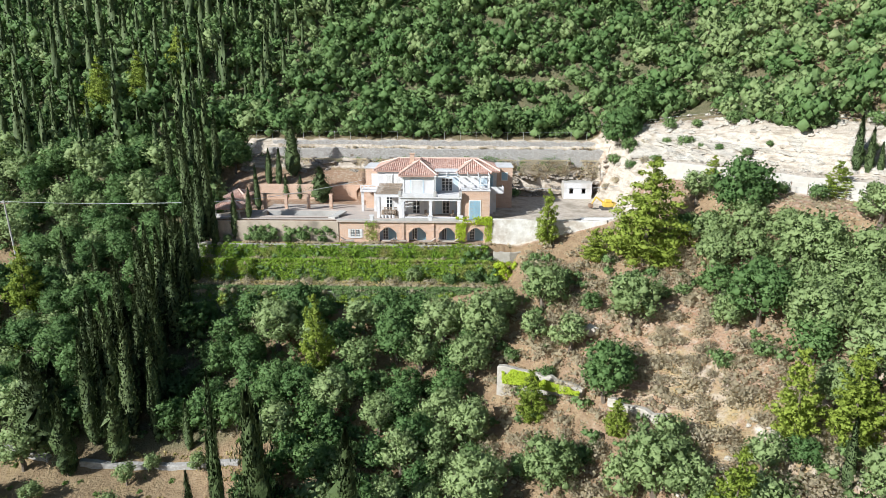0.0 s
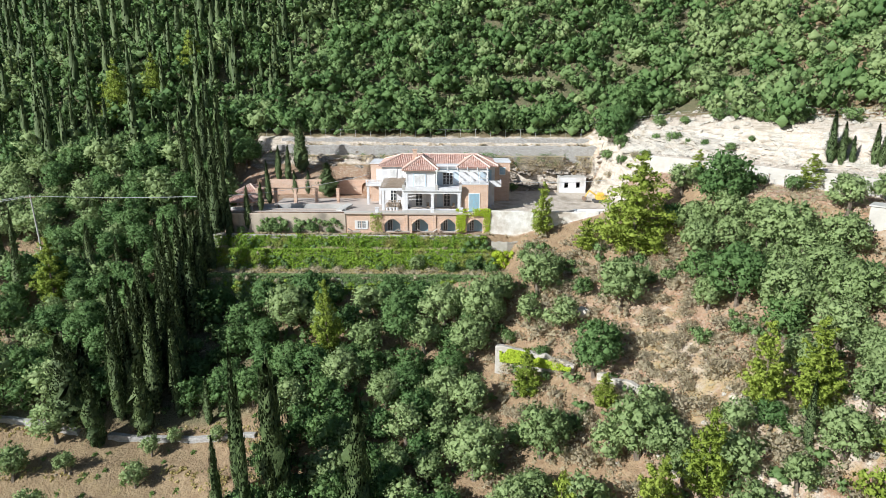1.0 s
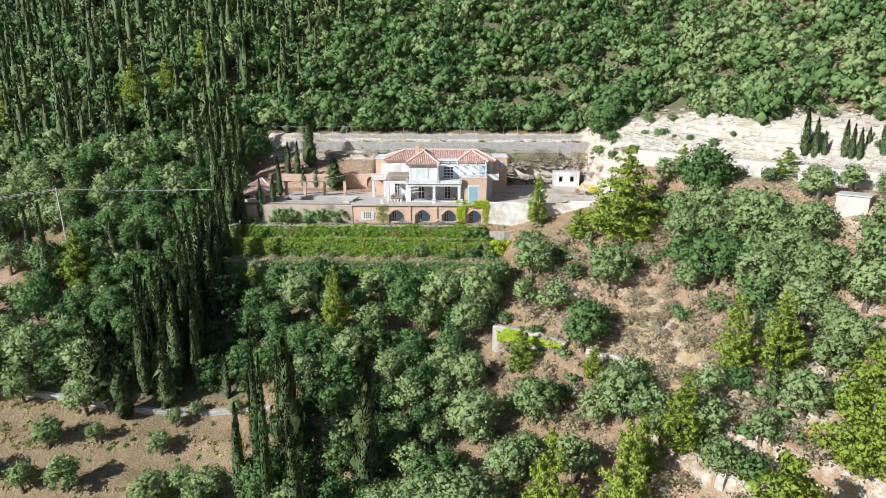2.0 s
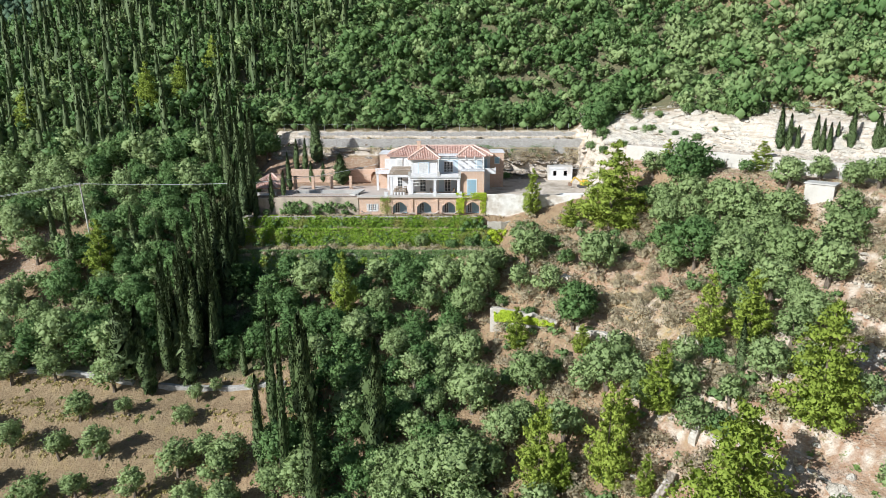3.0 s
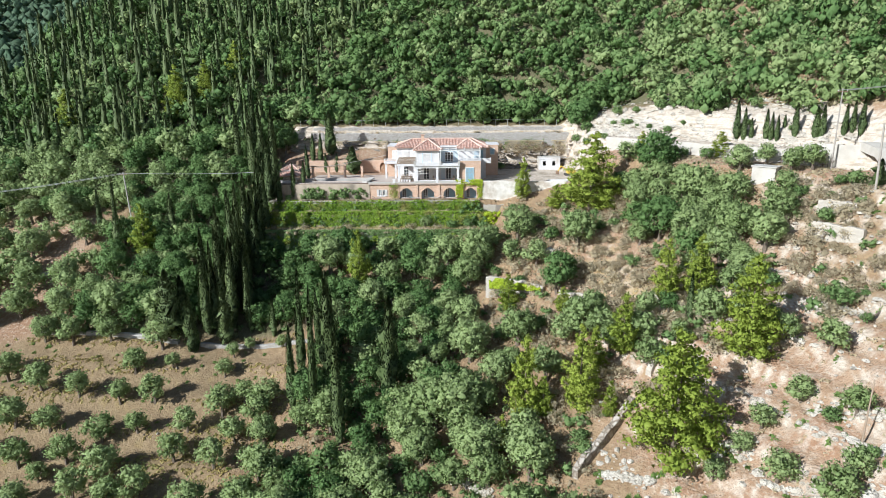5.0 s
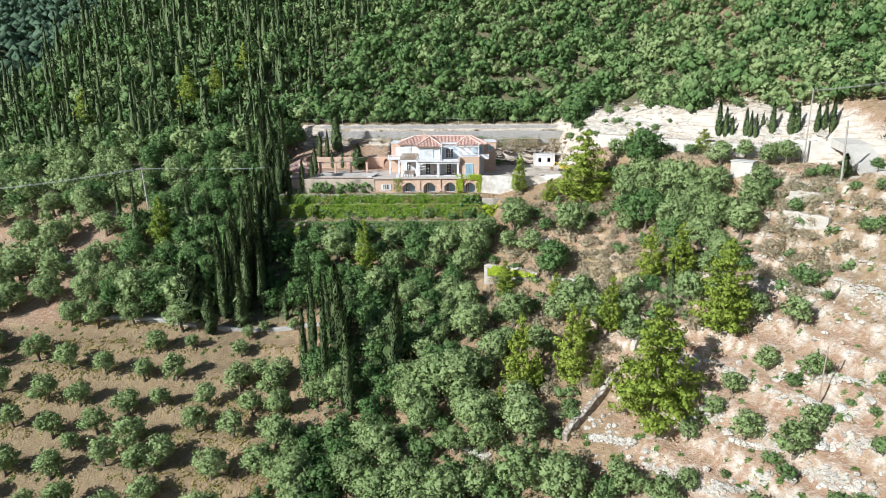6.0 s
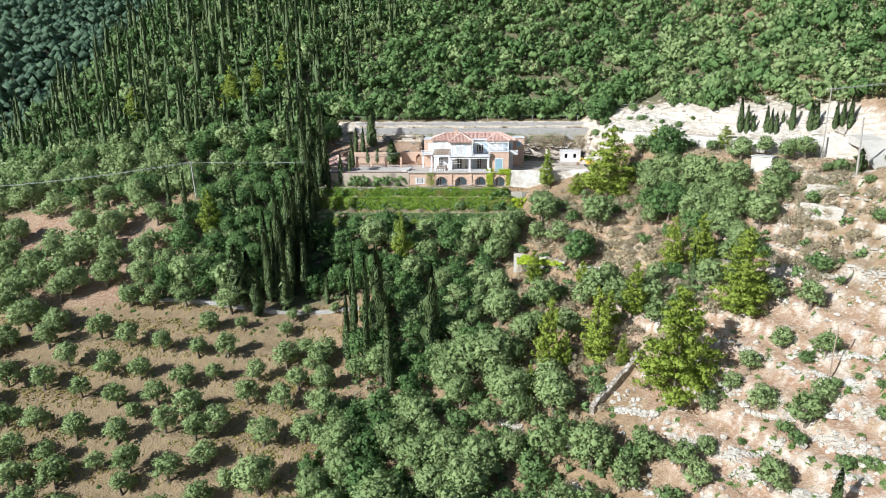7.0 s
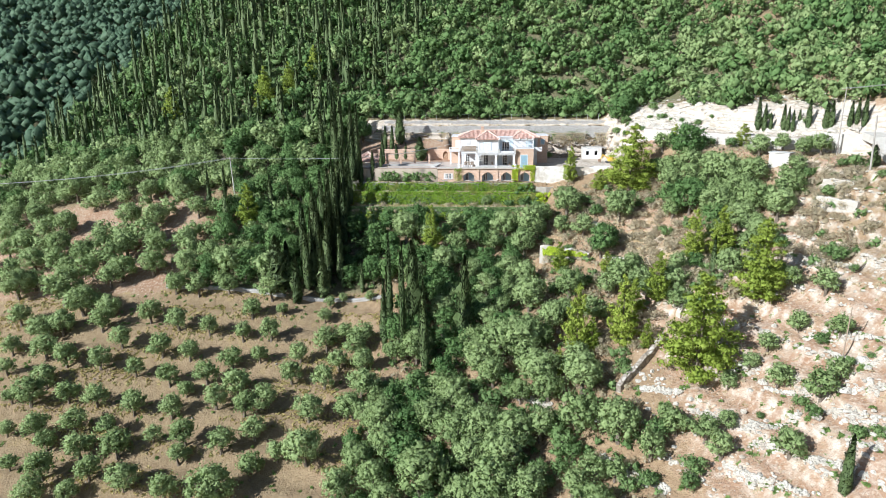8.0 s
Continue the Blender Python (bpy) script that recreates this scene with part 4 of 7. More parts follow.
for rows in (OLIVE_ROW_A, OLIVE_ROW_B, OLIVE_ROW_C):
    for x, y, w in rows:
        placed("olive", x, y, w * 1.1, None, "olive grove on the lower terraces")
for x, y, w in OLIVE_UPPER:
    placed("olive", x, y, w, None, "olive grove on the upper slope")
for x, y, w in SHRUBS_RIGHT:
    placed("olive" if w > 2.4 else "maquis", x, y, w * (1.3 if y > 44 and (x - 44.8) ** 2 + (y - 56.5) ** 2 > 36 else 1.0), None, "low trees on the stony slope")
for x, y, w in OAK_SPUR + OAK_RAVINE:
    placed("oak", x, y, w * 1.08, None, "evergreen oaks")
for x, y, w in OLIVE_TERRACE + OLIVE_SPUR:
    placed("olive", x, y, w * 1.05, None, "olives below the road")
for x, y, w in OLIVE_RAVINE + OLIVE_LOWER + OLIVE_SLOPE:
    placed("olive", x, y, w * 1.05, None, "olives in the ravine wood")
for x, y, w in MAQUIS_LOWER:
    placed("maquis", x, y, w, None, "shrubs in the ravine")
placed("cypress", -10.1, 18.6, 1.3, 6.2, "cypresses in the olive grove")
placed("cypress", 29.6, 4.9, 1.3, 6.8, "cypresses in the olive grove", "light green columnar cypress on the stony slope")
for x, y, w in ((32.2, 79.6, 2.4), (35.2, 75.8, 3.0), (37.6, 73.0, 2.4), (40.0, 69.8, 2.8), (43.6, 65.6, 3.0), (46.0, 62.4, 3.4), (48.6, 59.6, 3.2), (50.0, 57.2, 3.8), (47.2, 57.6, 3.0)):
    placed("olive" if w > 2.9 else "maquis", x, y, w, None, "bushes below the white wall", "low green bush in front of the white road wall")
# keep the field walls, the shed and the track open
TAKEN += [(12.6 + 0.9 * i, 26.6 + 0.72 * i, 1.3) for i in range(9)] + [(4 + 1.2 * i, 62.6 - 0.75 * i, 1.5) for i in range(9)] + [(15 + i, 55.6 - i, 2.4) for i in range(5)]
TAKEN += [(15.3, 66.6, 1.6), (15.0, 64.2, 1.2), (43.6, 57.8, 1.9), (42.6, 56.0, 1.6)] + [(-68 + 2 * i, 60.4, 1.0) for i in range(23)]


def free_spot(x, y, gap):
    return all((x - a) ** 2 + (y - b) ** 2 > (r + gap) ** 2 for a, b, r in TAKEN)


def bare_slope(x, y):
    """Where the dry open ground lies between the woods."""
    u, v = (x - 22.5 - 0.28 * (60 - y)) / 6.5, (y - 56) / 13
    return u * u + v * v


def wood_kind(x, y):
    """Which plant grows at a place in the wooded slopes, or none."""
    r = RNG.random()
    if -35.5 < x < 9 and 75.5 < y < 108:
        return None
    if -36 < x < 24 and y > 80:
        return None
    if -38.5 < x < -26 and 61.5 < y < 74.5:
        return ("oak" if r < 0.5 else "maquis") if x > -35 else None
    if bare_slope(x, y) < 1:
        return "dry_shrub" if r < 0.62 else ("maquis" if r < 0.68 else None)
    s = along_road(x, y)
    if x > 22 and s > -6.5:
        return None
    if x > 26 and y > 44 and x < (41.5 if y < 52 else 45.5):
        return "olive" if r < 0.28 else ("oak" if r < 0.4 else ("dry_shrub" if r < 0.75 else None))
    if x > 2 + 0.25 * max(0.0, 60 - y) and 33 < y < 80:
        return "dry_shrub" if r < 0.6 else ("maquis" if r < 0.7 else None)
    if y < 48 and x > 36 - 0.35 * (48 - y) or x > 45.5 and y < 60:
        return None
    if y < 61.5 and x < -18.5 - (61.5 - y) * 0.12 and not (y < 46 and x > -25 + max(0.0, y - 28) * 0.4):
        return None
    if x > 14.5 and y < 33:
        return None
    if x < -62 and y < 88 and y > 58:
        return "olive" if r < 0.1 else None
    if x < -68:
        return "olive" if r < 0.85 else "oak"
    if -12 < x < 8 and y < 40:
        return "olive" if r < 0.8 else "maquis"
    if 8 < x < 30 and y < 52:
        return "olive" if r < 0.2 else ("maquis" if r < 0.35 else "dry_shrub")
    if x < -36:
        return "olive" if r < 0.4 else "oak"
    return "olive" if r < (0.42 if x > -4 else 0.24) else ("oak" if r < 0.76 else "maquis")


olive_wood, olive_sizes = [], []
for _ in range(12000):
    x, y = RNG.uniform(-128, 52), RNG.uniform(6, 106)
    kind = wood_kind(x, y)
    if not kind:
        continue
    w = {"olive": RNG.uniform(3.8, 7.4), "oak": RNG.uniform(3.6, 6.8), "maquis": RNG.uniform(2.0, 3.6), "dry_shrub": RNG.uniform(1.2, 2.8)}[kind]
    if not free_spot(x, y, w * (0.27 if 0 < x < 24 else 0.13)):
        continue
    if kind == "olive" and (x < -58 or y > 84 or len(olive_wood) > 0 and x < -36):
        olive_wood.append((x, y))
        olive_sizes.append(w / 4.1)
        TAKEN.append((x, y, w * 0.36))
        continue
    placed(kind, x, y, w, None, {"olive": "olives in the ravine wood", "oak": "evergreen oaks", "maquis": "shrubs in the ravine", "dry_shrub": "dry shrubs"}[kind])


# ---- woods above the house and on the far slope ----
def joined_wood(name, label, forms, material, spots, sizes, squash=0.25):
    """Many trees too far off to count, as one mesh."""
    shapes, tones = [], []
    for (x, y), s in zip(spots, sizes):
        v, f, n = forms[int(RNG.integers(len(forms)))]
        a = RNG.uniform(0, 6.283)
        turn = np.array(((math.cos(a), math.sin(a), 0), (-math.sin(a), math.cos(a), 0), (0, 0, 1)))
        v = (v * s * (1, 1, RNG.uniform(1 - squash, 1 + squash))) @ turn + (x, y, height_at(x, y) - 0.1)
        shapes.append((v, f, n @ turn))
        tones.append(np.full(len(v), RNG.random()))
    ob = new(name, crown_mesh(name, joined(*shapes), material, np.concatenate(tones)))
    return tagged(ob, label, "woodland", "", "stuff")




def scatter(n, gap, inside, xs, ys):
    cell, spots = {}, []
    for _ in range(n):
        x, y = RNG.uniform(*xs), RNG.uniform(*ys)
        if not inside(x, y):
            continue
        i, j = int(x // gap), int(y // gap)
        if any((x - a) ** 2 + (y - b) ** 2 < gap * gap for u in (-1, 0, 1) for v in (-1, 0, 1) for a, b in cell.get((i + u, j + v), ())):
            continue
        cell.setdefault((i, j), []).append((x, y))
        spots.append((x, y))
    return spots


def crest(x, y):
    return (x + 133) * -0.8 + (y - 105) * 0.6


def on_hill(x, y):
    if crest(x, y) > 4 or x < 40 and y < 104:
        return False
    if -37 < x < 26 and y < 108.6:
        return False
    if x > 24 and along_road(x, y) < 12 - 8 * ease(59, 66, x) + 2.5 * math.sin(x * 0.4) + 2 * math.sin(x * 1.1):
        return False
    return True


def cypress_belt(x, y):
    edge = -42 + 0.62 * (y - 104)
    return on_hill(x, y) and x < edge and RNG.random() < 0.3 + 0.7 * ease(edge, edge - 22, x)


def under_wood(x, y):
    """Low growth wherever the wooded slopes would leave bare earth."""
    return wood_kind(x, y) is not None and bare_slope(x, y) > 1 and x > -70


DRY_CROWNS = [round_crown(RNG, 1.0, 0.6, 6, 16, 0.055, -0.04, 0.55, 0.4, rise=2.2) for _ in range(6)]
LOW_CROWNS = [round_crown(RNG, 1.0, 0.75, 5, 20, 0.07, 0.0, 0.55, 0.7) for _ in range(6)]
low_spots = scatter(12000, 1.35, under_wood, (-70, 50), (8, 100))
low_dry = [p for p in low_spots if RNG.random() < 0.15 + 0.55 * ease(-6, 8, p[0])]
low_dry += scatter(5000, 0.95, lambda x, y: (bare_slope(x, y) < 1.5 or 4 < x < 25 and 64 < y < 82 and not (x < 9.5 and y > 76)) and RNG.random() < 0.2 + 0.5 * math.sin(x * 0.7 + 1.5 * math.sin(y * 0.5)), (4, 34), (40, 82))
dry_set = set(low_dry)
low_green = [p for p in low_spots if p not in dry_set]
joined_wood("green_undergrowth", "low green undergrowth beneath the trees", LOW_CROWNS, M_MAQUIS, low_green, RNG.uniform(1.2, 2.4, len(low_green)))
joined_wood("dry_undergrowth", "dry grey-brown undergrowth between the trees", DRY_CROWNS, M_DRY, low_dry, RNG.uniform(1.0, 2.6, len(low_dry)))
HILL_CROWNS = [round_crown(RNG, 1.0, 1.0, 13, 14, 0.054, 0.0, 0.43, 0.6) for _ in range(8)]
GROVE_CROWNS = [round_crown(RNG, 4.1, 4.0, 24, 24, 0.15, 0.4, 0.4, 0.45) for _ in range(4)]
joined_wood("olive_wood", "crowded grey-green olives on the upper slope", GROVE_CROWNS, M_OLIVE, olive_wood, olive_sizes, 0.12)
hill_spots = scatter(40000, 2.6, on_hill, (-135, 110), (58, 180))
hill_spots = [p for p in hill_spots if p[0] < 48 or RNG.random() < 0.82]
olive_spots = [p for p in hill_spots if RNG.random() < 0.2 + 0.35 * ease(20, 60, p[0])]
olive_set = set(olive_spots)
green_spots = [p for p in hill_spots if p not in olive_set]
dark_spots = [p for p in green_spots if RNG.random() < 0.55]
dark_set = set(dark_spots)
light_spots = [p for p in green_spots if p not in dark_set]
joined_wood("hill_oak_wood", "dense dark green evergreen wood on the steep hillside", HILL_CROWNS, M_BROAD, dark_spots, RNG.uniform(4.0, 7.4, len(dark_spots)))
joined_wood("hill_maquis_wood", "dense mid-green maquis covering the steep hillside", HILL_CROWNS, M_MAQUIS, light_spots, RNG.uniform(3.6, 6.8, len(light_spots)))
joined_wood("hill_olive_wood", "grey-green wild olives among the hillside wood", HILL_CROWNS, M_OLIVE, olive_spots, RNG.uniform(3.6, 6.4, len(olive_spots)))
FLOOR_CROWNS = [round_crown(RNG, 1.0, 0.7, 3, 5, 0.1, 0.0, 0.8, 0.75) for _ in range(5)]
floor_spots = scatter(50000, 2.05, on_hill, (-135, 100), (66, 172))
dry_floor = [p for p in floor_spots if p[0] > 40 and RNG.random() < 0.45]
dry_floor_set = set(dry_floor)
floor_spots = [p for p in floor_spots if p not in dry_floor_set]
joined_wood("hill_dry_undergrowth", "dry pale undergrowth between the hillside olives", DRY_CROWNS, M_DRY, dry_floor, RNG.uniform(1.6, 3.0, len(dry_floor)))
joined_wood("hill_undergrowth", "low green thicket under the hillside wood", FLOOR_CROWNS, M_MAQUIS, floor_spots, RNG.uniform(2.0, 3.4, len(floor_spots)))
edge_spots = [(x + RNG.normal() * 0.5, 109.4 + RNG.uniform(-0.4, 1.2)) for x in np.arange(-35, 27, 1.5)]
joined_wood("wall_top_bushes", "green bushes crowding the top of the retaining wall", HILL_CROWNS, M_MAQUIS, edge_spots, RNG.uniform(1.8, 3.6, len(edge_spots)))
HILL_CYPRESS = [cypress_crown(RNG, 1.0, 0.15, 110, 0.02, 0.22, 0.02, 7) for _ in range(5)]
belt = scatter(3200, 2.5, cypress_belt, (-135, -20), (100, 165))
joined_wood("hill_cypress_wood", "crowded dark cypresses rising out of the hillside wood", HILL_CYPRESS, M_CYPRESS, belt, RNG.uniform(5, 13.5, len(belt)))


def on_far_slope(x, y):
    return crest(x, y) > 30


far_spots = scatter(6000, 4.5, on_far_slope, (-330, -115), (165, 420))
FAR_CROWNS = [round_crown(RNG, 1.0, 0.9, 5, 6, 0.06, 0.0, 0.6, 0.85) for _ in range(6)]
# distance haze is painted into this wood's leaf colour
joined_wood("far_wood", "distant wooded slope across the ravine, its leaf colour made bluish for haze", FAR_CROWNS, M_FAR, far_spots, RNG.uniform(7.0, 11.0, len(far_spots)))


# ---- the villa ----
Z0, Z1, Z2, EAVE = -20.4, -17.35, -14.1, -11.4


def arch_outline(xl, xr, spring, crown, top, n=9):
    """The piece of wall over a shallow arch."""
    pts = [(xl, top), (xl, spring)]
    for i in range(1, n):
        f = i / n
        pts.append((xl + (xr - xl) * f, spring + (crown - spring) * math.sin(math.pi * f)))
    return pts + [(xr, spring), (xr, top)]


def french_door(parent, x0, x1, y, z0, z1, material=None, columns=2, rows=4, name="french_door"):
    """A glazed door or window: frame with bars in front of panes."""
    material = material or M_WHITE_WOOD
    w = 0.07
    bm = boxes((x0, y - 0.06, z0, x0 + w, y + 0.02, z1), (x1 - w, y - 0.06, z0, x1, y + 0.02, z1), (x0 + w, y - 0.06, z1 - w, x1 - w, y + 0.02, z1), (x0 + w, y - 0.06, z0, x1 - w, y + 0.02, z0 + w * 1.6))
    door = part(name, bm, material, parent)
    for i in range(1, columns):
        x = x0 + (x1 - x0) * i / columns
        part("mullion", boxes((x - 0.045, y - 0.055, z0 + w * 1.6, x + 0.045, y + 0.01, z1 - w)), material, door)
    for j in range(1, rows):
        z = z0 + (z1 - z0) * j / rows
        part("glazing_bar", boxes((x0 + w, y - 0.05, z - 0.025, x1 - w, y + 0.005, z + 0.025)), material, door)
    for i in range(columns):
        a, b = x0 + (x1 - x0) * i / columns + 0.05, x0 + (x1 - x0) * (i + 1) / columns - 0.05
        part("pane", boxes((a, y - 0.02, z0 + 0.1, b, y - 0.005, z1 - 0.06)), M_GLASS, door)
    return door


def shutter(parent, x0, x1, y, z0, z1, material, name="shutter"):
    """A louvred shutter leaf."""
    bm = boxes((x0, y - 0.05, z0, x0 + 0.07, y, z1), (x1 - 0.07, y - 0.05, z0, x1, y, z1), (x0 + 0.07, y - 0.05, z0, x1 - 0.07, y, z0 + 0.1), (x0 + 0.07, y - 0.05, z1 - 0.1, x1 - 0.07, y, z1))
    n = max(4, int((z1 - z0) / 0.11))
    for i in range(n):
        z = z0 + 0.1 + (z1 - z0 - 0.2) * i / n
        box(bm, x0 + 0.07, y - 0.04, z, x1 - 0.07, y - 0.008, z + (z1 - z0 - 0.2) / n * 0.72)
    return part(name, bm, material, parent)


def tiled_slope(parent, a, b, up_a, up_b, name="roof"):
    """A sloping tiled face: eave from a to b, upper edge from up_a to up_b, with rows of barrel tiles."""
    a, b, up_a, up_b = (Vector(v) for v in (a, b, up_a, up_b))
    along = (b - a).normalized()
    length = (b - a).length
    rise = up_a - a
    rise = rise - along * rise.dot(along)
    run, up = rise.length, rise.normalized()
    nrm = along.cross(up).normalized()
    if nrm.z < 0:
        nrm = -nrm
    ua, ub = (up_a - a).dot(along), (up_b - a).dot(along)
    bm = bmesh.new()
    corners = [a, b, up_b] + ([up_a] if (up_a - up_b).length > 0.01 else [])
    top = [bm.verts.new(v) for v in corners]
    low = [bm.verts.new(v - Vector((0, 0, 0.14))) for v in corners]
    bm.faces.new(top)
    bm.faces.new(low[::-1])
    for i in range(len(top)):
        j = (i + 1) % len(top)
        bm.faces.new((top[i], low[i], low[j], top[j]))
    pitch = 0.29
    u = 0.15
    while u < length - 0.1:
        reach = run
        if ua > 0.01 and u < ua:
            reach = min(reach, run * u / ua)
        if ub < length - 0.01 and u > ub:
            reach = min(reach, run * (length - u) / (length - ub))
        if reach > 0.25:
            rows = max(1, int(reach / 0.42))
            for k in range(rows):
                lo, hi = -0.06 + (reach + 0.04) * k / rows, -0.06 + (reach + 0.04) * (k + 1) / rows
                ring = []
                for d, drop in ((lo, 0.018), (hi, 0.0)):
                    ring.append([bm.verts.new(a + along * (u + sx * (1.06 if drop else 0.94)) + up * d + nrm * (h + drop)) for sx, h in ((-0.105, 0.0), (-0.06, 0.075), (0.06, 0.075), (0.105, 0.0))])
                for i in range(3):
                    bm.faces.new((ring[0][i], ring[0][i + 1], ring[1][i + 1], ring[1][i]))
                bm.faces.new(ring[0][::-1])
        u += pitch
    bmesh.ops.recalc_face_normals(bm, faces=bm.faces)
    return part(name, bm, M_TILE, parent)


def ridge(parent, *points):
    bm = bmesh.new()
    for p, q in zip(points, points[1:]):
        rod(bm, Vector(p) + Vector((0, 0, 0.06)), Vector(q) + Vector((0, 0, 0.06)), 0.13, 0.13, 8)
    return part("ridge_cap", bm, M_RIDGE, parent)


def hip_roof(parent, x0, x1, y0, y1, ze, rx0, rx1, ry, zr, sides="fblr"):
    A, B, C, D = (x0, y0, ze), (x1, y0, ze), (x1, y1, ze), (x0, y1, ze)
    P, Q = (rx0, ry, zr), (rx1, ry, zr)
    if "f" in sides:
        tiled_slope(parent, A, B, P, Q)
    if "r" in sides:
        tiled_slope(parent, B, C, Q, Q)
    if "b" in sides:
        tiled_slope(parent, C, D, Q, P)
    if "l" in sides:
        tiled_slope(parent, D, A, P, P)
    ridge(parent, A, P, Q, B)
    ridge(parent, C, Q)
    ridge(parent, D, P)


def build_villa():
    v = thing("villa", "two-storey villa of white render and salmon brick with tiled hipped roofs", "house", at=(-5, 90, Z0))
    # lower storey with arches
    arches = ((-10.3, -7.95), (-6.25, -3.9), (-2.1, 0.05), (1.75, 4.0))
    spring, crown, top = -19.1, -18.3, -17.62
    outline = [(-15.9, top), (-15.9, Z0)]
    for xl, xr in arches:
        outline += [(xl, Z0)] + arch_outline(xl, xr, spring, crown, top)[1:-1] + [(xr, Z0)]
    outline += [(5.0, Z0), (5.0, top)]
    part("arcade_wall", prism(bmesh.new(), outline, 84.0, 84.45), M_BRICK, v, "salmon brick arcade wall with shallow arches")
    for xl, xr in arches:
        bm = bmesh.new()
        outer = arch_outline(xl - 0.2, xr + 0.2, spring, crown + 0.2, 0)[1:-1]
        inner = arch_outline(xl, xr, spring, crown, 0)[1:-1]
        prism(bm, outer + inner[::-1], 83.93, 84.0)
        part("arch_trim", bm, M_BRICK, v)
        part("back_wall", boxes((xl - 0.3, 85.3, Z0, xr + 0.3, 85.5, -17.6)), M_PALE_BLUE, v, "pale blue recessed wall")
        part("ceiling_slab", boxes((xl - 0.3, 84.45, -18.2, xr + 0.3, 85.3, -18.05)), M_WHITE, v)
        mid = xl + (xr - xl) * 0.46
        french_door(v, xl + 0.35, mid, 85.28, Z0 + 0.05, -18.65, M_WHITE_WOOD, 2, 4)
        shutter(v, mid + 0.05, mid + 0.55, 85.28, Z0 + 0.05, -18.65, M_BLUE)
        shutter(v, mid + 0.58, xr - 0.1, 85.28, Z0 + 0.05, -18.65, M_BLUE)
    for x in (-11.5, -7.1, -3.0, 0.95, 4.75):
        part("pilaster", boxes((x - 0.22, 83.86, Z0, x + 0.22, 84.0, top), (x - 0.28, 83.82, Z0, x + 0.28, 83.998, Z0 + 0.25)), M_BRICK, v)
    french_door(v, -14.25, -13.65, 83.97, -19.75, -18.6, None, 2, 3, "window")
    french_door(v, -13.55, -12.95, 83.97, -19.75, -18.6, None, 2, 3, "window")
    part("window_sill", boxes((-14.35, 83.88, -19.85, -12.85, 83.997, -19.76)), M_WHITE, v)
    for x in (-14.58, -12.92):
        shutter(v, x, x + 0.28, 83.96, -19.78, -18.57, M_WHITE_WOOD)
    # lower storey core and terrace
    part("wall", boxes((-15.9, 85.5, Z0, 5.0, 90.4, -17.63)), M_WHITE, v)
    part("side_wall", boxes((-15.9, 84.45, Z0, -15.5, 85.5, -17.63), (4.6, 84.45, Z0, 5.0, 85.5, -17.63)), M_BRICK, v)
    part("terrace_slab", boxes((-16.1, 83.72, -17.62, 5.15, 90.5, -17.35), bevel=0.03), M_PAVING, v, "worn paved terrace slab")
    rim = boxes((-16.1, 83.72, -17.346, -7.5, 83.95, -17.15), (-7.5, 83.72, -17.346, 0.7, 83.95, -16.98))
    part("parapet", rim, M_CONCRETE, v)
    for x in (-11.3, -3.3, 0.85):
        part("parapet_post", boxes((x - 0.25, 83.7, -17.34, x + 0.25, 84.15, -16.7), (x - 0.3, 83.66, -16.7, x + 0.3, 84.2, -16.6)), M_WHITE, v)
    # veranda
    for x in (-7.1, -3.3, 0.56):
        part("column", boxes((x - 0.22, 84.55, Z1, x + 0.22, 85.0, -14.7), (x - 0.28, 84.5, Z1, x + 0.28, 85.05, -17.1), (x - 0.28, 84.5, -14.85, x + 0.28, 85.05, -14.7), bevel=0.015), M_WHITE, v)
    part("beam", boxes((-7.4, 84.5, -14.7, 0.86, 85.05, -14.35)), M_WHITE, v)
    part("balcony_slab", boxes((-7.6, 84.3, -14.347, 0.95, 88.6, -14.1), bevel=0.03), M_WHITE, v)
    part("parapet", boxes((-7.6, 84.3, -14.096, -2.9, 84.5, -13.65), (-2.3, 84.3, -14.096, 0.95, 84.5, -13.8)), M_WHITE, v)
    for x in (-7.45, -2.7, 0.75):
        part("parapet_post", boxes((x - 0.2, 84.26, -14.09, x + 0.2, 84.7, -13.4)), M_CONCRETE, v)
    part("veranda_wall", boxes((-7.1, 88.5, Z1, 0.96, 88.9, -14.35), (-7.3, 85.05, Z1, -7.1, 88.9, -17.0)), M_WHITE, v)
    french_door(v, -6.0, -4.95, 88.48, Z1 + 0.03, -15.0, None, 2, 4)
    shutter(v, -4.9, -4.35, 88.45, Z1 + 0.03, -15.0, M_WHITE_WOOD)
    shutter(v, -6.6, -6.05, 88.45, Z1 + 0.03, -15.0, M_WHITE_WOOD)
    french_door(v, -1.75, -0.75, 88.48, Z1 + 0.03, -15.0, None, 2, 4)
    for x in (-2.75, -2.3, -0.7, -0.25):
        shutter(v, x, x + 0.42, 88.45, Z1 + 0.03, -15.0, M_PALE_BLUE)
    part("low_wall", boxes((-6.85, 84.6, Z1, -3.55, 84.85, -16.95), (-3.05, 84.6, Z1, 0.3, 84.85, -16.95)), M_WHITE, v)
    # dining bay at the side of the veranda
    for x in (-10.55, -7.55):
        part("column", boxes((x - 0.2, 85.4, Z1, x + 0.2, 85.8, -14.4), bevel=0.015), M_WHITE, v)
    part("beam", boxes((-10.85, 85.35, -14.4, -7.32, 85.85, -14.0), (-10.85, 85.85, -14.4, -10.45, 90.5, -14.0)), M_WHITE, v)
    bm = bmesh.new()
    for i in range(12):
        y = 85.3 + i * 0.43
        z = -13.95 + 0.06 * i
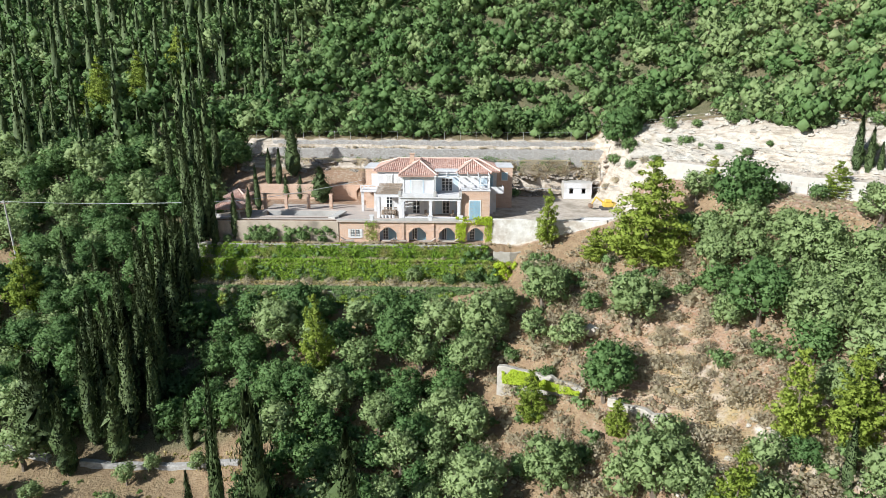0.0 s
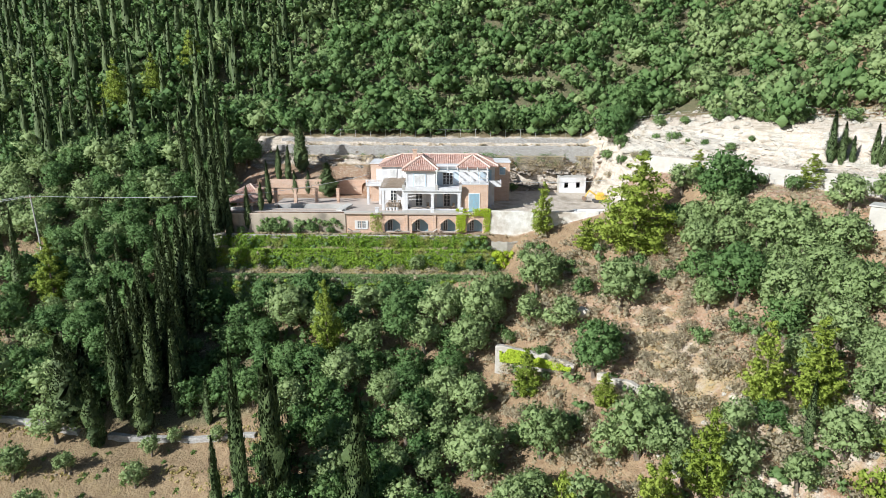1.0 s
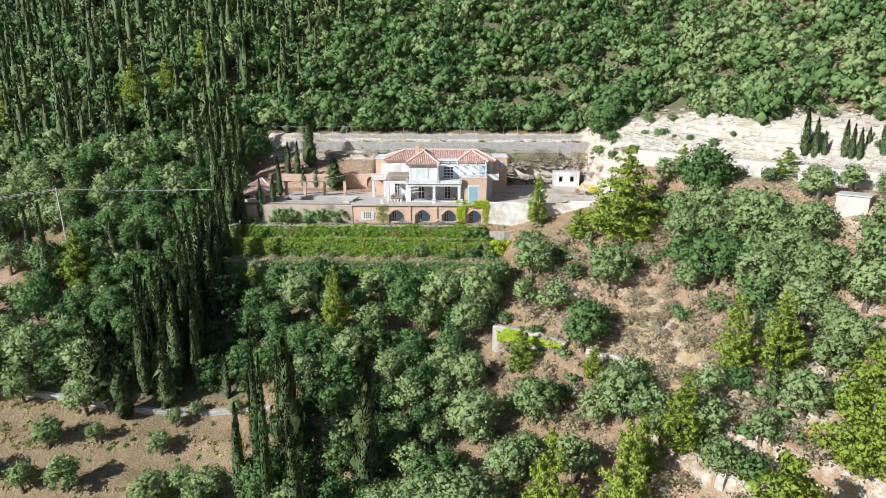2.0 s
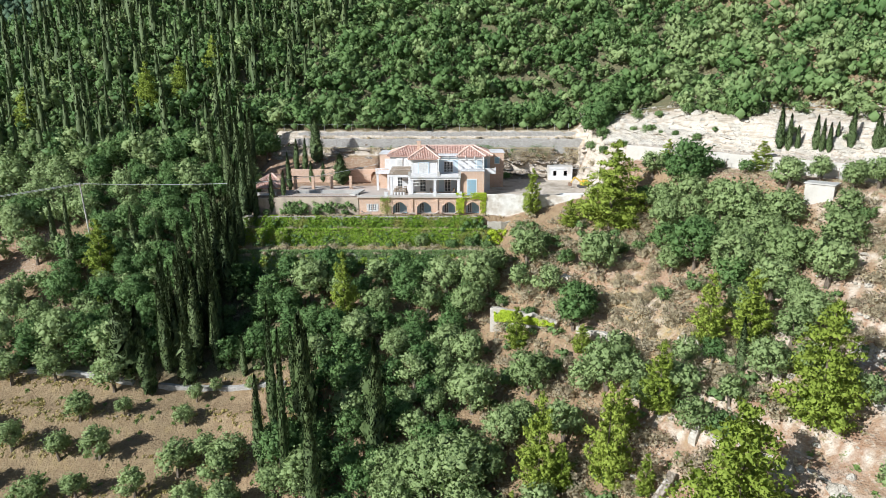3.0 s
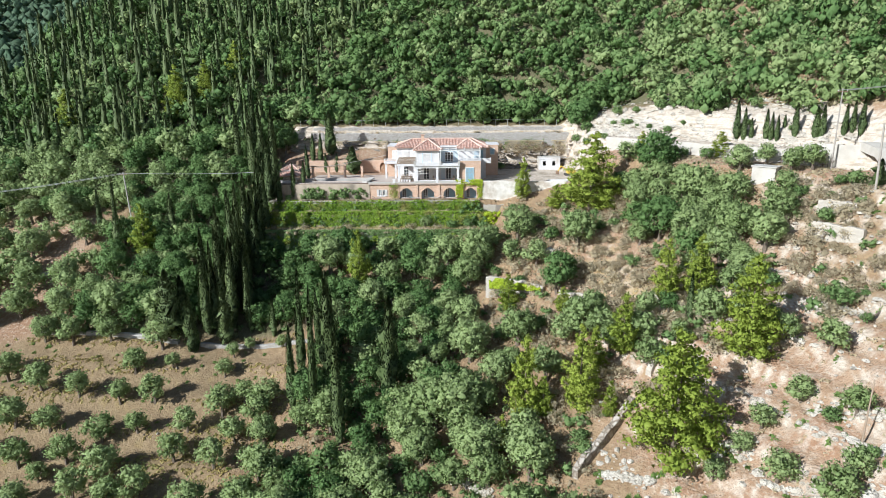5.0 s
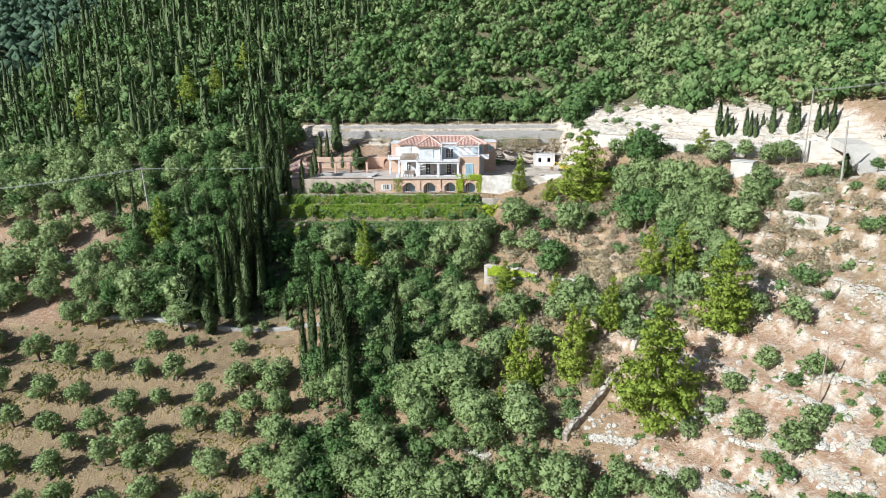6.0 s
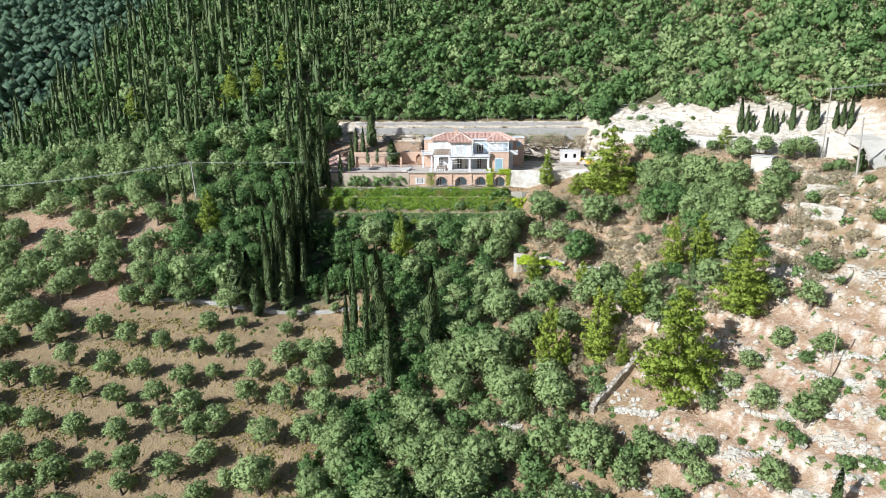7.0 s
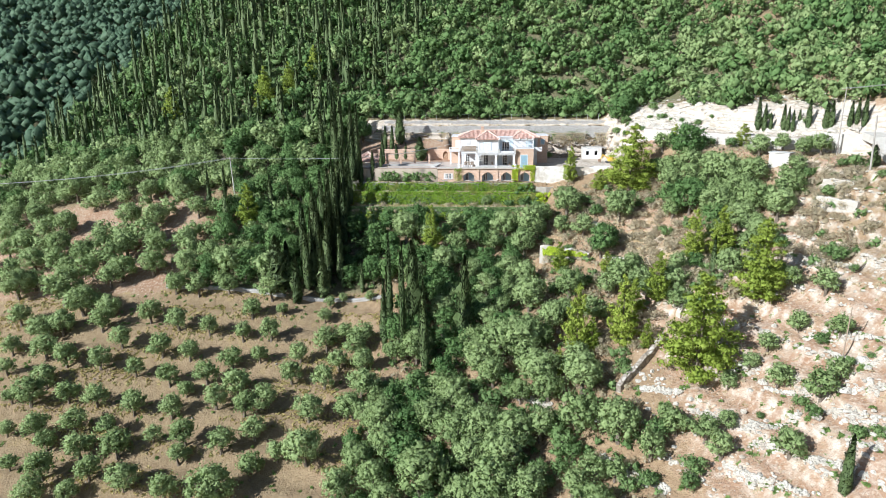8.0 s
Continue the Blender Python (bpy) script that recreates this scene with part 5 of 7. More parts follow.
        box(bm, -10.9, y, z, -7.62, y + 0.3, z + 0.05)
    part("pergola_slats", bm, M_WOOD, v, "weathered wooden slats over the dining bay")
    # main block
    part("main_wall", boxes((-11.2, 90.5, -17.6, 6.0, 99.0, EAVE)), M_WHITE, v)
    part("cornice", boxes((-11.4, 90.3, -11.62, 6.2, 90.497, -11.42)), M_WHITE, v)
    for x in (-9.55, -8.05):
        part("window_trim", boxes((x - 0.62, 90.42, -13.55, x + 0.62, 90.497, -11.85)), M_WHITE_WOOD, v)
        shutter(v, x - 0.45, x - 0.02, 90.4, -13.4, -12.0, M_WHITE_WOOD)
        shutter(v, x + 0.02, x + 0.45, 90.4, -13.4, -12.0, M_WHITE_WOOD)
    part("wall_shelf", boxes((-11.2, 88.9, -14.1, -7.2, 90.497, -13.85)), M_CONCRETE, v)
    french_door(v, -10.0, -9.1, 90.48, Z1 + 0.02, -15.1, None, 2, 4)
    # pavilion with the big shutters
    part("pavilion_wall", boxes((-7.2, 86.0, -14.096, -2.9, 90.5, -11.42)), M_WHITE, v)
    part("pavilion_cornice", boxes((-7.45, 85.75, -11.72, -2.65, 86.0, -11.45), (-7.45, 86.0, -11.72, -7.2, 90.3, -11.45), (-2.9, 86.0, -11.72, -2.65, 90.3, -11.45)), M_WHITE, v)
    for x in (-7.18, -3.12):
        part("quoin", boxes((x, 85.94, -14.09, x + 0.2, 85.998, -11.72)), M_WHITE_WOOD, v)
    part("window_trim", boxes((-6.15, 85.93, -14.08, -6.0, 85.998, -11.95), (-4.45, 85.93, -14.08, -4.3, 85.998, -11.95), (-6.0, 85.93, -12.08, -4.45, 85.998, -11.95)), M_PALE_BLUE, v)
    shutter(v, -6.0, -5.24, 85.97, -14.05, -12.08, M_WHITE_WOOD)
    shutter(v, -5.21, -4.45, 85.97, -14.05, -12.08, M_WHITE_WOOD)
    # loggia between the pavilions
    part("loggia_wall", boxes((-2.9, 88.6, -14.1, 0.5, 90.5, -11.5)), M_PALE_BLUE, v)
    part("loggia_band", boxes((-2.9, 88.3, -11.5, 0.5, 90.5, -11.05), (-2.9, 88.1, -11.2, 0.45, 88.3, -11.02)), M_WHITE, v, "white band over the loggia")
    french_door(v, -1.9, -0.35, 88.58, -14.05, -12.15, None, 3, 4)
    # brick block with the roof terrace and pergola
    part("block_wall", boxes((0.96, 85.0, -17.345, 4.78, 90.5, -13.4)), M_BRICK, v, "salmon brick block with a blue door")
    part("block_coping", boxes((0.9, 84.92, -13.4, 4.86, 88.5, -13.25)), M_WHITE, v)
    part("door_trim", boxes((1.92, 84.94, -17.34, 2.02, 84.998, -14.75), (3.48, 84.94, -17.34, 3.58, 84.998, -14.75), (1.92, 84.94, -14.75, 3.58, 84.998, -14.62)), M_WHITE_WOOD, v)
    shutter(v, 2.02, 2.74, 84.98, -17.32, -14.75, M_BLUE)
    shutter(v, 2.76, 3.48, 84.98, -17.32, -14.75, M_BLUE)
    part("pavilion_wall", boxes((0.5, 88.5, -14.1, 4.8, 90.5, -11.35)), M_WHITE, v)
    shutter(v, 3.4, 3.95, 88.47, -13.2, -11.9, M_PALE_BLUE)
    shutter(v, 4.0, 4.5, 88.47, -13.2, -11.9, M_PALE_BLUE)
    for x, z in ((-2.72, -14.08), (0.62, -13.25), (2.2, -13.25), (3.5, -13.25), (4.66, -13.25)):
        part("pergola_post", boxes((x - 0.07, 85.1, z, x + 0.07, 85.24, -11.55)), M_WHITE_WOOD, v)
    part("pergola_beam", boxes((-2.9, 85.08, -11.55, 4.85, 85.26, -11.38)), M_WHITE_WOOD, v)
    for i in range(6):
        x = -2.6 + i * 1.45
        part("rafter", boxes((x - 0.05, 84.9, -11.376, x + 0.05, 88.48, -11.22)), M_WHITE_WOOD, v)
    part("rail", boxes((1.0, 85.0, -12.5, 4.78, 85.06, -12.42), (1.0, 85.0, -13.0, 4.78, 85.04, -12.95)), M_WHITE_WOOD, v)
    # brick wings
    part("wing_wall", boxes((-13.3, 93.0, -17.6, -11.21, 99.0, -11.45)), M_BRICK, v, "salmon brick side wing")
    part("wing_coping", boxes((-13.42, 92.9, -11.45, -11.21, 99.1, -11.3)), M_WHITE, v)
    shutter(v, -12.4, -11.93, 92.97, -14.0, -12.2, M_WHITE_WOOD)
    shutter(v, -11.9, -11.43, 92.97, -14.0, -12.2, M_WHITE_WOOD)
    part("wing_wall", boxes((6.01, 94.0, -17.6, 8.6, 99.0, -11.3)), M_BRICK, v, "salmon brick side wing")
    part("wing_coping", boxes((6.01, 93.9, -11.3, 8.72, 99.1, -11.15)), M_WHITE, v)
    part("window_trim", boxes((6.95, 93.93, -13.25, 7.9, 93.998, -12.0)), M_WHITE_WOOD, v)
    shutter(v, 7.05, 7.42, 93.92, -13.12, -12.12, M_BLUE)
    shutter(v, 7.44, 7.8, 93.92, -13.12, -12.12, M_BLUE)
    part("side_balcony", boxes((5.0, 88.6, -14.3, 6.9, 90.49, -14.1), (4.81, 88.6, -14.1, 6.9, 88.72, -13.35), (6.78, 88.72, -14.1, 6.9, 90.49, -13.35)), M_WHITE, v)
    part("side_wall", boxes((4.785, 88.7, -17.345, 5.5, 90.49, -14.3)), M_WHITE, v)
    shutter(v, 5.0, 5.5, 90.47, -13.9, -12.0, M_BLUE)
    # portico
    for x in (-13.4, -11.55):
        part("column", boxes((x - 0.18, 90.1, -17.45, x + 0.18, 90.46, -14.5)), M_WHITE, v)
    part("portico_slab", boxes((-13.7, 89.9, -14.5, -11.22, 92.99, -14.2), bevel=0.03), M_WHITE, v)
    part("portico_rail", boxes((-13.7, 89.95, -13.62, -11.22, 90.1, -13.5), (-13.7, 89.95, -14.196, -13.5, 90.12, -13.62), (-11.45, 89.95, -14.196, -11.25, 90.12, -13.62)), M_WHITE, v)
    for i in range(3):
        bm = bmesh.new()
        for k in range(14):
            a0, a1 = k * 2 * math.pi / 14, (k + 1) * 2 * math.pi / 14
            c = (-13.1 + i * 0.6, 90.03, -13.9)
            rod(bm, (c[0] + 0.22 * math.cos(a0), c[1], c[2] + 0.22 * math.sin(a0)), (c[0] + 0.22 * math.cos(a1), c[1], c[2] + 0.22 * math.sin(a1)), 0.05, 0.05, 5)
        part("ring", bm, M_WHITE, v)
    # roofs
    hip_roof(v, -11.75, 6.5, 90.1, 99.3, -11.38, -8.3, 3.4, 94.7, -10.1)
    hip_roof(v, -7.75, -2.4, 85.45, 95.0, -11.41, -5.1, -5.05, 90.3, -9.95, "flr")
    hip_roof(v, 0.2, 5.15, 87.9, 95.0, -11.3, 2.6, 2.65, 91.4, -9.9, "flr")
    ridge(v, (-5.1, 90.3, -9.95), (-5.1, 94.7, -10.1))
    bm = boxes((-6.6, 92.2, -10.6, -6.0, 92.8, -9.2), (-6.7, 92.1, -9.2, -5.9, 92.9, -9.08))
    part("chimney", bm, M_BRICK, v)
    return v


build_villa()


def build_chair():
    c = thing("garden_chair", "slatted wooden chair on the veranda", "chair", "veranda chairs")
    part("seat", boxes((-0.24, -0.24, 0.42, 0.24, 0.24, 0.47), bevel=0.01), M_WOOD, c)
    bm = boxes((-0.24, 0.2, 0.47, -0.19, 0.25, 0.98), (0.19, 0.2, 0.47, 0.24, 0.25, 0.98), (-0.19, 0.205, 0.88, 0.19, 0.245, 0.98))
    for i in range(4):
        box(bm, -0.16 + i * 0.095, 0.21, 0.47, -0.12 + i * 0.095, 0.24, 0.88)
    part("backrest", bm, M_WOOD, c)
    for x in (-0.22, 0.17):
        for y in (-0.23, 0.18):
            part("leg", boxes((x, y, 0, x + 0.05, y + 0.05, 0.42)), M_WOOD, c)
    return c


def build_lounger():
    c = thing("sun_lounger", "weathered wooden sun lounger with a pale cushion", "sun lounger", "loungers on the lower terrace")
    part("base", boxes((-0.9, -0.33, 0.26, 0.9, -0.26, 0.34), (-0.9, 0.26, 0.26, 0.9, 0.33, 0.34), (-0.9, -0.26, 0.27, -0.82, 0.26, 0.33), (0.82, -0.26, 0.27, 0.9, 0.26, 0.33)), M_WOOD, c)
    part("cushion", boxes((-0.3, -0.28, 0.342, 0.88, 0.28, 0.43), bevel=0.02), M_CANVAS, c)
    bm = bmesh.new()
    box(bm, -0.95, -0.28, 0.4, -0.28, 0.28, 0.48, bevel=0.02)
    bmesh.ops.rotate(bm, verts=bm.verts, cent=(-0.3, 0, 0.42), matrix=Matrix.Rotation(radians(32), 3, "Y"))
    part("backrest", bm, M_CANVAS, c)
    for x in (-0.85, 0.78):
        for y in (-0.32, 0.26):
            part("leg", boxes((x, y, 0, x + 0.06, y + 0.06, 0.26)), M_WOOD, c)
    return c


chair = build_chair()
for i, (x, y, a) in enumerate(((-9.9, 86.6, 170), (-9.2, 86.5, 185), (-8.5, 86.6, 175), (-9.9, 88.2, -10), (-9.2, 88.3, 5), (-8.4, 88.2, 12), (-3.9, 86.6, 60), (-0.4, 86.4, -50))):
    m = pose(x, y, Z1, 0, 0, a)
    if i:
        copy_thing(chair, m)
    else:
        chair.matrix_basis = m
table = thing("dining_table", "long wooden table on the veranda", "table", at=(-9.2, 87.4, Z1))
part("tabletop", boxes((-10.3, 86.95, -16.66, -8.1, 87.85, -16.6), bevel=0.01), M_WOOD, table)
for x in (-10.2, -8.28):
    for y in (87.02, 87.7):
        part("leg", boxes((x, y, Z1, x + 0.08, y + 0.08, -16.66)), M_WOOD, table)
lounger = build_lounger()
for i, (x, a) in enumerate(((-14.6, 8), (-9.0, 170), (-7.4, 4), (-4.6, 12), (-3.4, 186), (-1.4, 3), (-0.3, 174))):
    m = pose(x, 83.2, Z0 + 0.015, 0, 0, a)
    if i:
        copy_thing(lounger, m)
    else:
        lounger.matrix_basis = m
for x in (-10.0, -9.5, -9.0, -8.5):
    pot = thing("planter", "small pale planter on the veranda edge", "planter", "veranda planters", at=(x, 85.6, Z1))
    part("pot", rod(bmesh.new(), (x, 85.6, Z1), (x, 85.6, Z1 + 0.4), 0.15, 0.2, 9), M_WHITE, pot)


# ---- walls, terraces and the yard ----
def wall_along(name, label, pts, height, thick, material, sunk=0.5, category="wall", level=False, step=1.2, ragged=0.06, kind="structure"):
    """A wall that follows the ground along a line, with an uneven top."""
    rng = np.random.default_rng(int(abs(pts[0][0] * 13 + pts[0][1] * 7)) + 5)
    line = []
    for (x0, y0), (x1, y1) in zip(pts, pts[1:]):
        n = max(1, int(math.hypot(x1 - x0, y1 - y0) / step))
        line += [(x0 + (x1 - x0) * i / n, y0 + (y1 - y0) * i / n) for i in range(n)]
    line.append(pts[-1])
    bm = bmesh.new()
    rings = []
    for i, (x, y) in enumerate(line):
        a, b = line[max(i - 1, 0)], line[min(i + 1, len(line) - 1)]
        d = Vector((b[0] - a[0], b[1] - a[1], 0)).normalized()
        n = Vector((-d.y, d.x, 0)) * thick / 2
        g = height_at(x, y)
        lo, hi = (level[0], level[1]) if level else (g - sunk, g + height)
        hi += float(rng.normal()) * ragged
        ins = n * 0.86
        rings.append([bm.verts.new(Vector((x, y, z)) + o) for o, z in ((n, lo), (n, hi - 0.08), (ins, hi), (-ins, hi), (-n, hi - 0.08), (-n, lo))])
    for r, s in zip(rings, rings[1:]):
        for i in range(5):
            bm.faces.new((r[i], s[i], s[i + 1], r[i + 1]))
    bm.faces.new(rings[0])
    bm.faces.new(rings[-1][::-1])
    bmesh.ops.recalc_face_normals(bm, faces=bm.faces)
    return tagged(part(name, bm, material), label, category, "", kind)


wall_along("retaining_wall_upper", "long grey rubble retaining wall above the villa yard", [(-31.0, 107.7), (25.5, 107.7)], 0, 0.6, M_STONE, level=(-10.4, -8.6), ragged=0.09, step=0.8)
wall_along("retaining_wall_middle", "second tier of the grey rubble retaining wall, below a narrow ledge", [(-31.5, 106.7), (-12, 106.8), (25.0, 106.8)], 0, 0.8, M_STONE, level=(-13.0, -9.85), ragged=0.1, step=0.8)
wall_along("retaining_wall_yard", "whitewashed rubble retaining wall under the yard", [(5.02, 84.1), (13, 83.9), (20.5, 83.6)], 0, 0.5, M_RUBBLE, level=(-21.2, -17.0), ragged=0.05)
wall_along("retaining_wall_low", "low curved grey stone wall round the end of the terrace", [(5.2, 81.9), (7.4, 81.8), (8.9, 82.3), (9.6, 83.5)], 0, 0.35, M_PALE_STONE, level=(-22.5, -21.1), ragged=0.06, step=0.5)
wall_along("garden_wall", "tan rendered garden wall with stone coping", [(-33.8, 84.1), (-15.92, 84.1)], 0, 0.4, M_TAN, level=(-21.2, -17.55), ragged=0.0)
wall_along("garden_end_wall", "grey stone end wall of the garden", [(-35.0, 84.2), (-35.0, 98)], 0, 0.5, M_STONE, level=(-27, -17.2), ragged=0.05)
wall_along("terrace_wall_upper", "stone terrace wall under climbing plants", [(-34.8, 82.5), (3.6, 82.5)], 0, 0.4, M_STONE, level=(-23.2, -20.38), ragged=0.02)
wall_along("terrace_wall_middle", "stone terrace wall under climbing plants", [(-34.8, 81.5), (6.0, 81.5)], 0, 0.4, M_STONE, level=(-26.0, -22.68), ragged=0.02)
wall_along("terrace_wall_lower", "stone terrace wall under climbing plants", [(-36.2, 77.5), (8.0, 77.5)], 0, 0.45, M_STONE, level=(-30.5, -25.28), ragged=0.03)
wall_along("terrace_end_wall", "pale broken stone corner of the garden terrace", [(-35.2, 82.6), (-31.6, 82.4)], 0, 0.5, M_PALE_STONE, level=(-23, -20.15), ragged=0.12, step=0.6)
wall_along("brick_garden_wall", "salmon brick wall at the back of the garden", [(-31.5, 99.2), (-15.7, 99.2)], 0, 0.35, M_BRICK, level=(-17.8, -14.85), ragged=0.0)
wall_along("brick_garden_wall_end", "salmon brick wall at the back of the garden", [(-14.5, 99.2), (-13.31, 99.2)], 0, 0.35, M_BRICK, level=(-17.8, -14.85), ragged=0.0)
bm = bmesh.new()
prism(bm, arch_outline(-15.7, -14.5, -15.9, -15.3, -14.87), 99.025, 99.375)
tagged(part("brick_garden_arch", bm, M_BRICK), "salmon brick arch over a garden doorway", "arch", "", "structure")
wall_along("passage_back_wall", "dark rendered wall behind the garden doorway", [(-16, 100.4), (-14.2, 100.4)], 0, 0.3, M_STONE, level=(-17.9, -14.9), ragged=0.0)

# roads' white wall and the pale walls beside the drive
wall_along("road_wall", "white rendered wall along the road under the cliff", [(28.6, 88.1), (34, 81.5), (42.4, 71.2), (50.4, 61.4)], 0, 0.4, M_CHALK, level=(-13.4, -9.45), ragged=0.05)
wall_along("gate_wall", "tall white rendered wall beside the gate", [(50.5, 61.3), (53.2, 58.0), (56.6, 56.2)], 0, 0.4, M_CHALK, level=(-13.0, -8.3), ragged=0.02)
wall_along("terrace_block_wall", "white stone retaining wall on the bare slope", [(46.7, 48.9), (49.2, 45.1)], 0, 0.6, M_PALE_STONE, level=(-17.2, -14.3), ragged=0.08, step=0.6)
wall_along("terrace_block_wall", "white stone retaining wall on the bare slope", [(44.5, 45.9), (47.6, 40.6)], 0, 0.6, M_PALE_STONE, level=(-19.6, -16.5), ragged=0.08, step=0.6)
wall_along("track_wall", "low dry stone wall beside the track", [(-68, 62.1), (-58, 61.6), (-51, 60.9), (-43.5, 59.5)], 0.45, 0.7, M_STONE, ragged=0.1)
wall_along("track_wall", "low dry stone wall beside the track", [(-40, 59.3), (-32.4, 59.6), (-22.5, 58.3)], 0.45, 0.6, M_STONE, ragged=0.08)
wall_along("field_wall", "long dry stone field wall running down the slope", [(12.6, 27.6), (13.4, 28.4), (19.3, 33.2), (20.0, 34.0)], 1.15, 0.75, M_GREY_ROCK, ragged=0.1, step=0.8)
wall_along("field_wall", "short dry stone field wall running up the slope", [(22.4, 36.2), (24.6, 38.2)], 0.9, 0.7, M_PALE_STONE, ragged=0.1, step=0.8)
wall_along("ravine_wall", "old white stone wall half hidden by pale creeper", [(5.0, 65.0), (8.0, 63.6), (13.4, 59.6)], 0, 0.6, M_PALE_STONE, level=(-33.8, -29.5), ragged=0.1, step=0.7)
wall_along("ravine_wall", "old white stone wall below the dry slope", [(15.5, 57.4), (19.8, 52.8)], 0.75, 0.6, M_PALE_STONE, ragged=0.15, step=0.7)


def leafy_strip(name, label, material, x0, x1, y, z0, z1, per_m, leaf, bulge, gaps=0.0, seed=1):
    """Climbing leaves hanging over a wall between two heights."""
    rng = np.random.default_rng(seed)
    n = int((x1 - x0) * per_m * 2.2)
    x = rng.uniform(x0, x1, n)
    keep = np.sin(x * 1.3 + seed) + np.sin(x * 0.53 + 2 * seed) + rng.normal(size=n) * 0.4 > -2 + 3.2 * gaps
    x = x[keep]
    f = rng.random(len(x)) ** 0.8
    swell = bulge * (0.55 + 0.45 * np.sin(x * 2.1 + f * 5 + seed) * np.sin(x * 0.9 + seed * 2))
    z = z0 + (z1 - z0) * f + 0.12 * np.sin(x * 1.7 + seed)
    p = np.stack((x, y - 0.22 - swell * (0.35 + 0.65 * np.sin(math.pi * np.clip(f, 0, 1))), z), 1)
    top = rng.random(len(x)) < 0.25
    p[top, 2] = z1 + 0.1 + 0.22 * rng.random(top.sum())
    p[top, 1] = y - 0.4 + rng.random(top.sum()) * 0.9
    nrm = unit(np.array((0, -0.8, 0.5)) + 0.55 * rng.normal(size=p.shape))
    ob = new(name, quads_mesh(name, leaf_arrays(rng, p, nrm, leaf, 0.75, 3), material, None, 3))
    return tagged(ob, label, "climbing plant", "", "stuff")


def leafy_mass(name, label, material, x0, x1, y, z0, z1, count, radius, leaf, per=44, gaps=0.0, seed=1, depth=0.45):
    """Bushy growth that bulges unevenly off a wall."""
    rng = np.random.default_rng(seed)
    x = rng.uniform(x0, x1, count)
    x = x[np.sin(x * 0.9 + seed) + np.sin(x * 0.37 + 2 * seed) + rng.normal(size=count) * 0.5 > -2 + 3.2 * gaps]
    n = len(x)
    f = rng.random(n)
    c = np.stack((x, y + 0.15 - depth * rng.uniform(0.0, 1.0, n) * (1.35 - 0.7 * f), z0 + (z1 - z0) * f + 0.18 * np.sin(x * 0.8 + seed)), 1)
    shape = leafy_clumps(rng, c, radius * rng.uniform(0.5, 1.2, n), per, leaf, 0.95, 0.75, rise=0.2)
    ob = new(name, crown_mesh(name, shape, material, np.repeat(rng.random(1), len(shape[0]))))
    return tagged(ob, label, "climbing plant", "", "stuff")


leafy_mass("terrace_ivy_upper", "bright green ivy hanging over the upper terrace wall", M_IVY, -31.5, 4.2, 82.4, -22.55, -20.75, 520, 0.34, 0.1, per=34, seed=1)
leafy_mass("terrace_ivy_middle", "thick green ivy covering the middle terrace wall", M_IVY, -34.5, 4.5, 81.4, -25.3, -22.8, 640, 0.38, 0.1, per=34, seed=2)
leafy_strip("terrace_sheet_upper", "close green ivy on the upper terrace wall", M_IVY, -34.6, 4.4, 82.4, -22.75, -20.75, 95, 0.13, 0.25, 0.0, 61)
leafy_strip("terrace_sheet_middle", "close green ivy on the middle terrace wall", M_IVY, -34.6, 6.0, 81.4, -25.4, -22.5, 120, 0.13, 0.25, 0.0, 62)
leafy_strip("terrace_sheet_lower", "close dark creeper on the lower terrace wall", M_MAQUIS, -35.8, 7.8, 77.4, -29.6, -25.1, 150, 0.14, 0.3, 0.0, 63)
leafy_mass("terrace_crest_upper", "green ivy spilling over the crest of the upper terrace wall", M_IVY, -34.5, 4.5, 82.6, -20.6, -20.45, 300, 0.2, 0.08, per=34, gaps=0.25, seed=51, depth=0.5)
leafy_mass("terrace_crest_middle", "green ivy spilling over the crest of the middle terrace wall", M_IVY, -34.5, 5.5, 81.75, -22.65, -22.45, 420, 0.3, 0.09, per=34, gaps=0.15, seed=52, depth=0.6)
leafy_mass("terrace_crest_lower", "creeper spilling over the crest of the lower terrace wall", M_MAQUIS, -35.5, 7.8, 77.8, -25.35, -25.1, 380, 0.34, 0.1, per=34, gaps=0.1, seed=53, depth=0.7)
leafy_mass("terrace_maquis_upper", "dark leaves among the terrace ivy", M_MAQUIS, -33, -14, 82.2, -22.6, -21.0, 50, 0.5, 0.078, gaps=0.3, seed=12)
leafy_mass("terrace_maquis_middle", "dark leaves among the terrace ivy", M_MAQUIS, -34.5, 8.0, 81.2, -25.2, -23.0, 240, 0.42, 0.1, gaps=0.35, seed=5)
leafy_mass("terrace_bush_end", "dark green bushes at the end of the terrace", M_MAQUIS, 1.0, 5.6, 81.8, -24.2, -20.9, 44, 0.65, 0.11, seed=14, depth=1.0)
leafy_mass("terrace_ivy_lower", "dark green creeper on the lower terrace wall", M_MAQUIS, -33, 7.5, 77.4, -29.0, -25.3, 420, 0.5, 0.11, per=34, seed=3)
leafy_mass("terrace_ivy_lower_light", "lighter creeper on the lower terrace wall", M_IVY, -35, 2, 77.2, -27.4, -25.5, 200, 0.45, 0.1, gaps=0.4, seed=9)
leafy_mass("terrace_ivy_yellow", "vivid yellow-green creeper at the end of the terrace", M_IVY_PALE, 5.2, 10.6, 80.6, -24.4, -22.2, 90, 0.5, 0.078, seed=4)
leafy_mass("terrace_ivy_bright", "patches of brighter ivy on the terrace wall", M_IVY, -27, 2, 81.2, -24.9, -23.0, 36, 0.4, 0.078, gaps=0.5, seed=31)
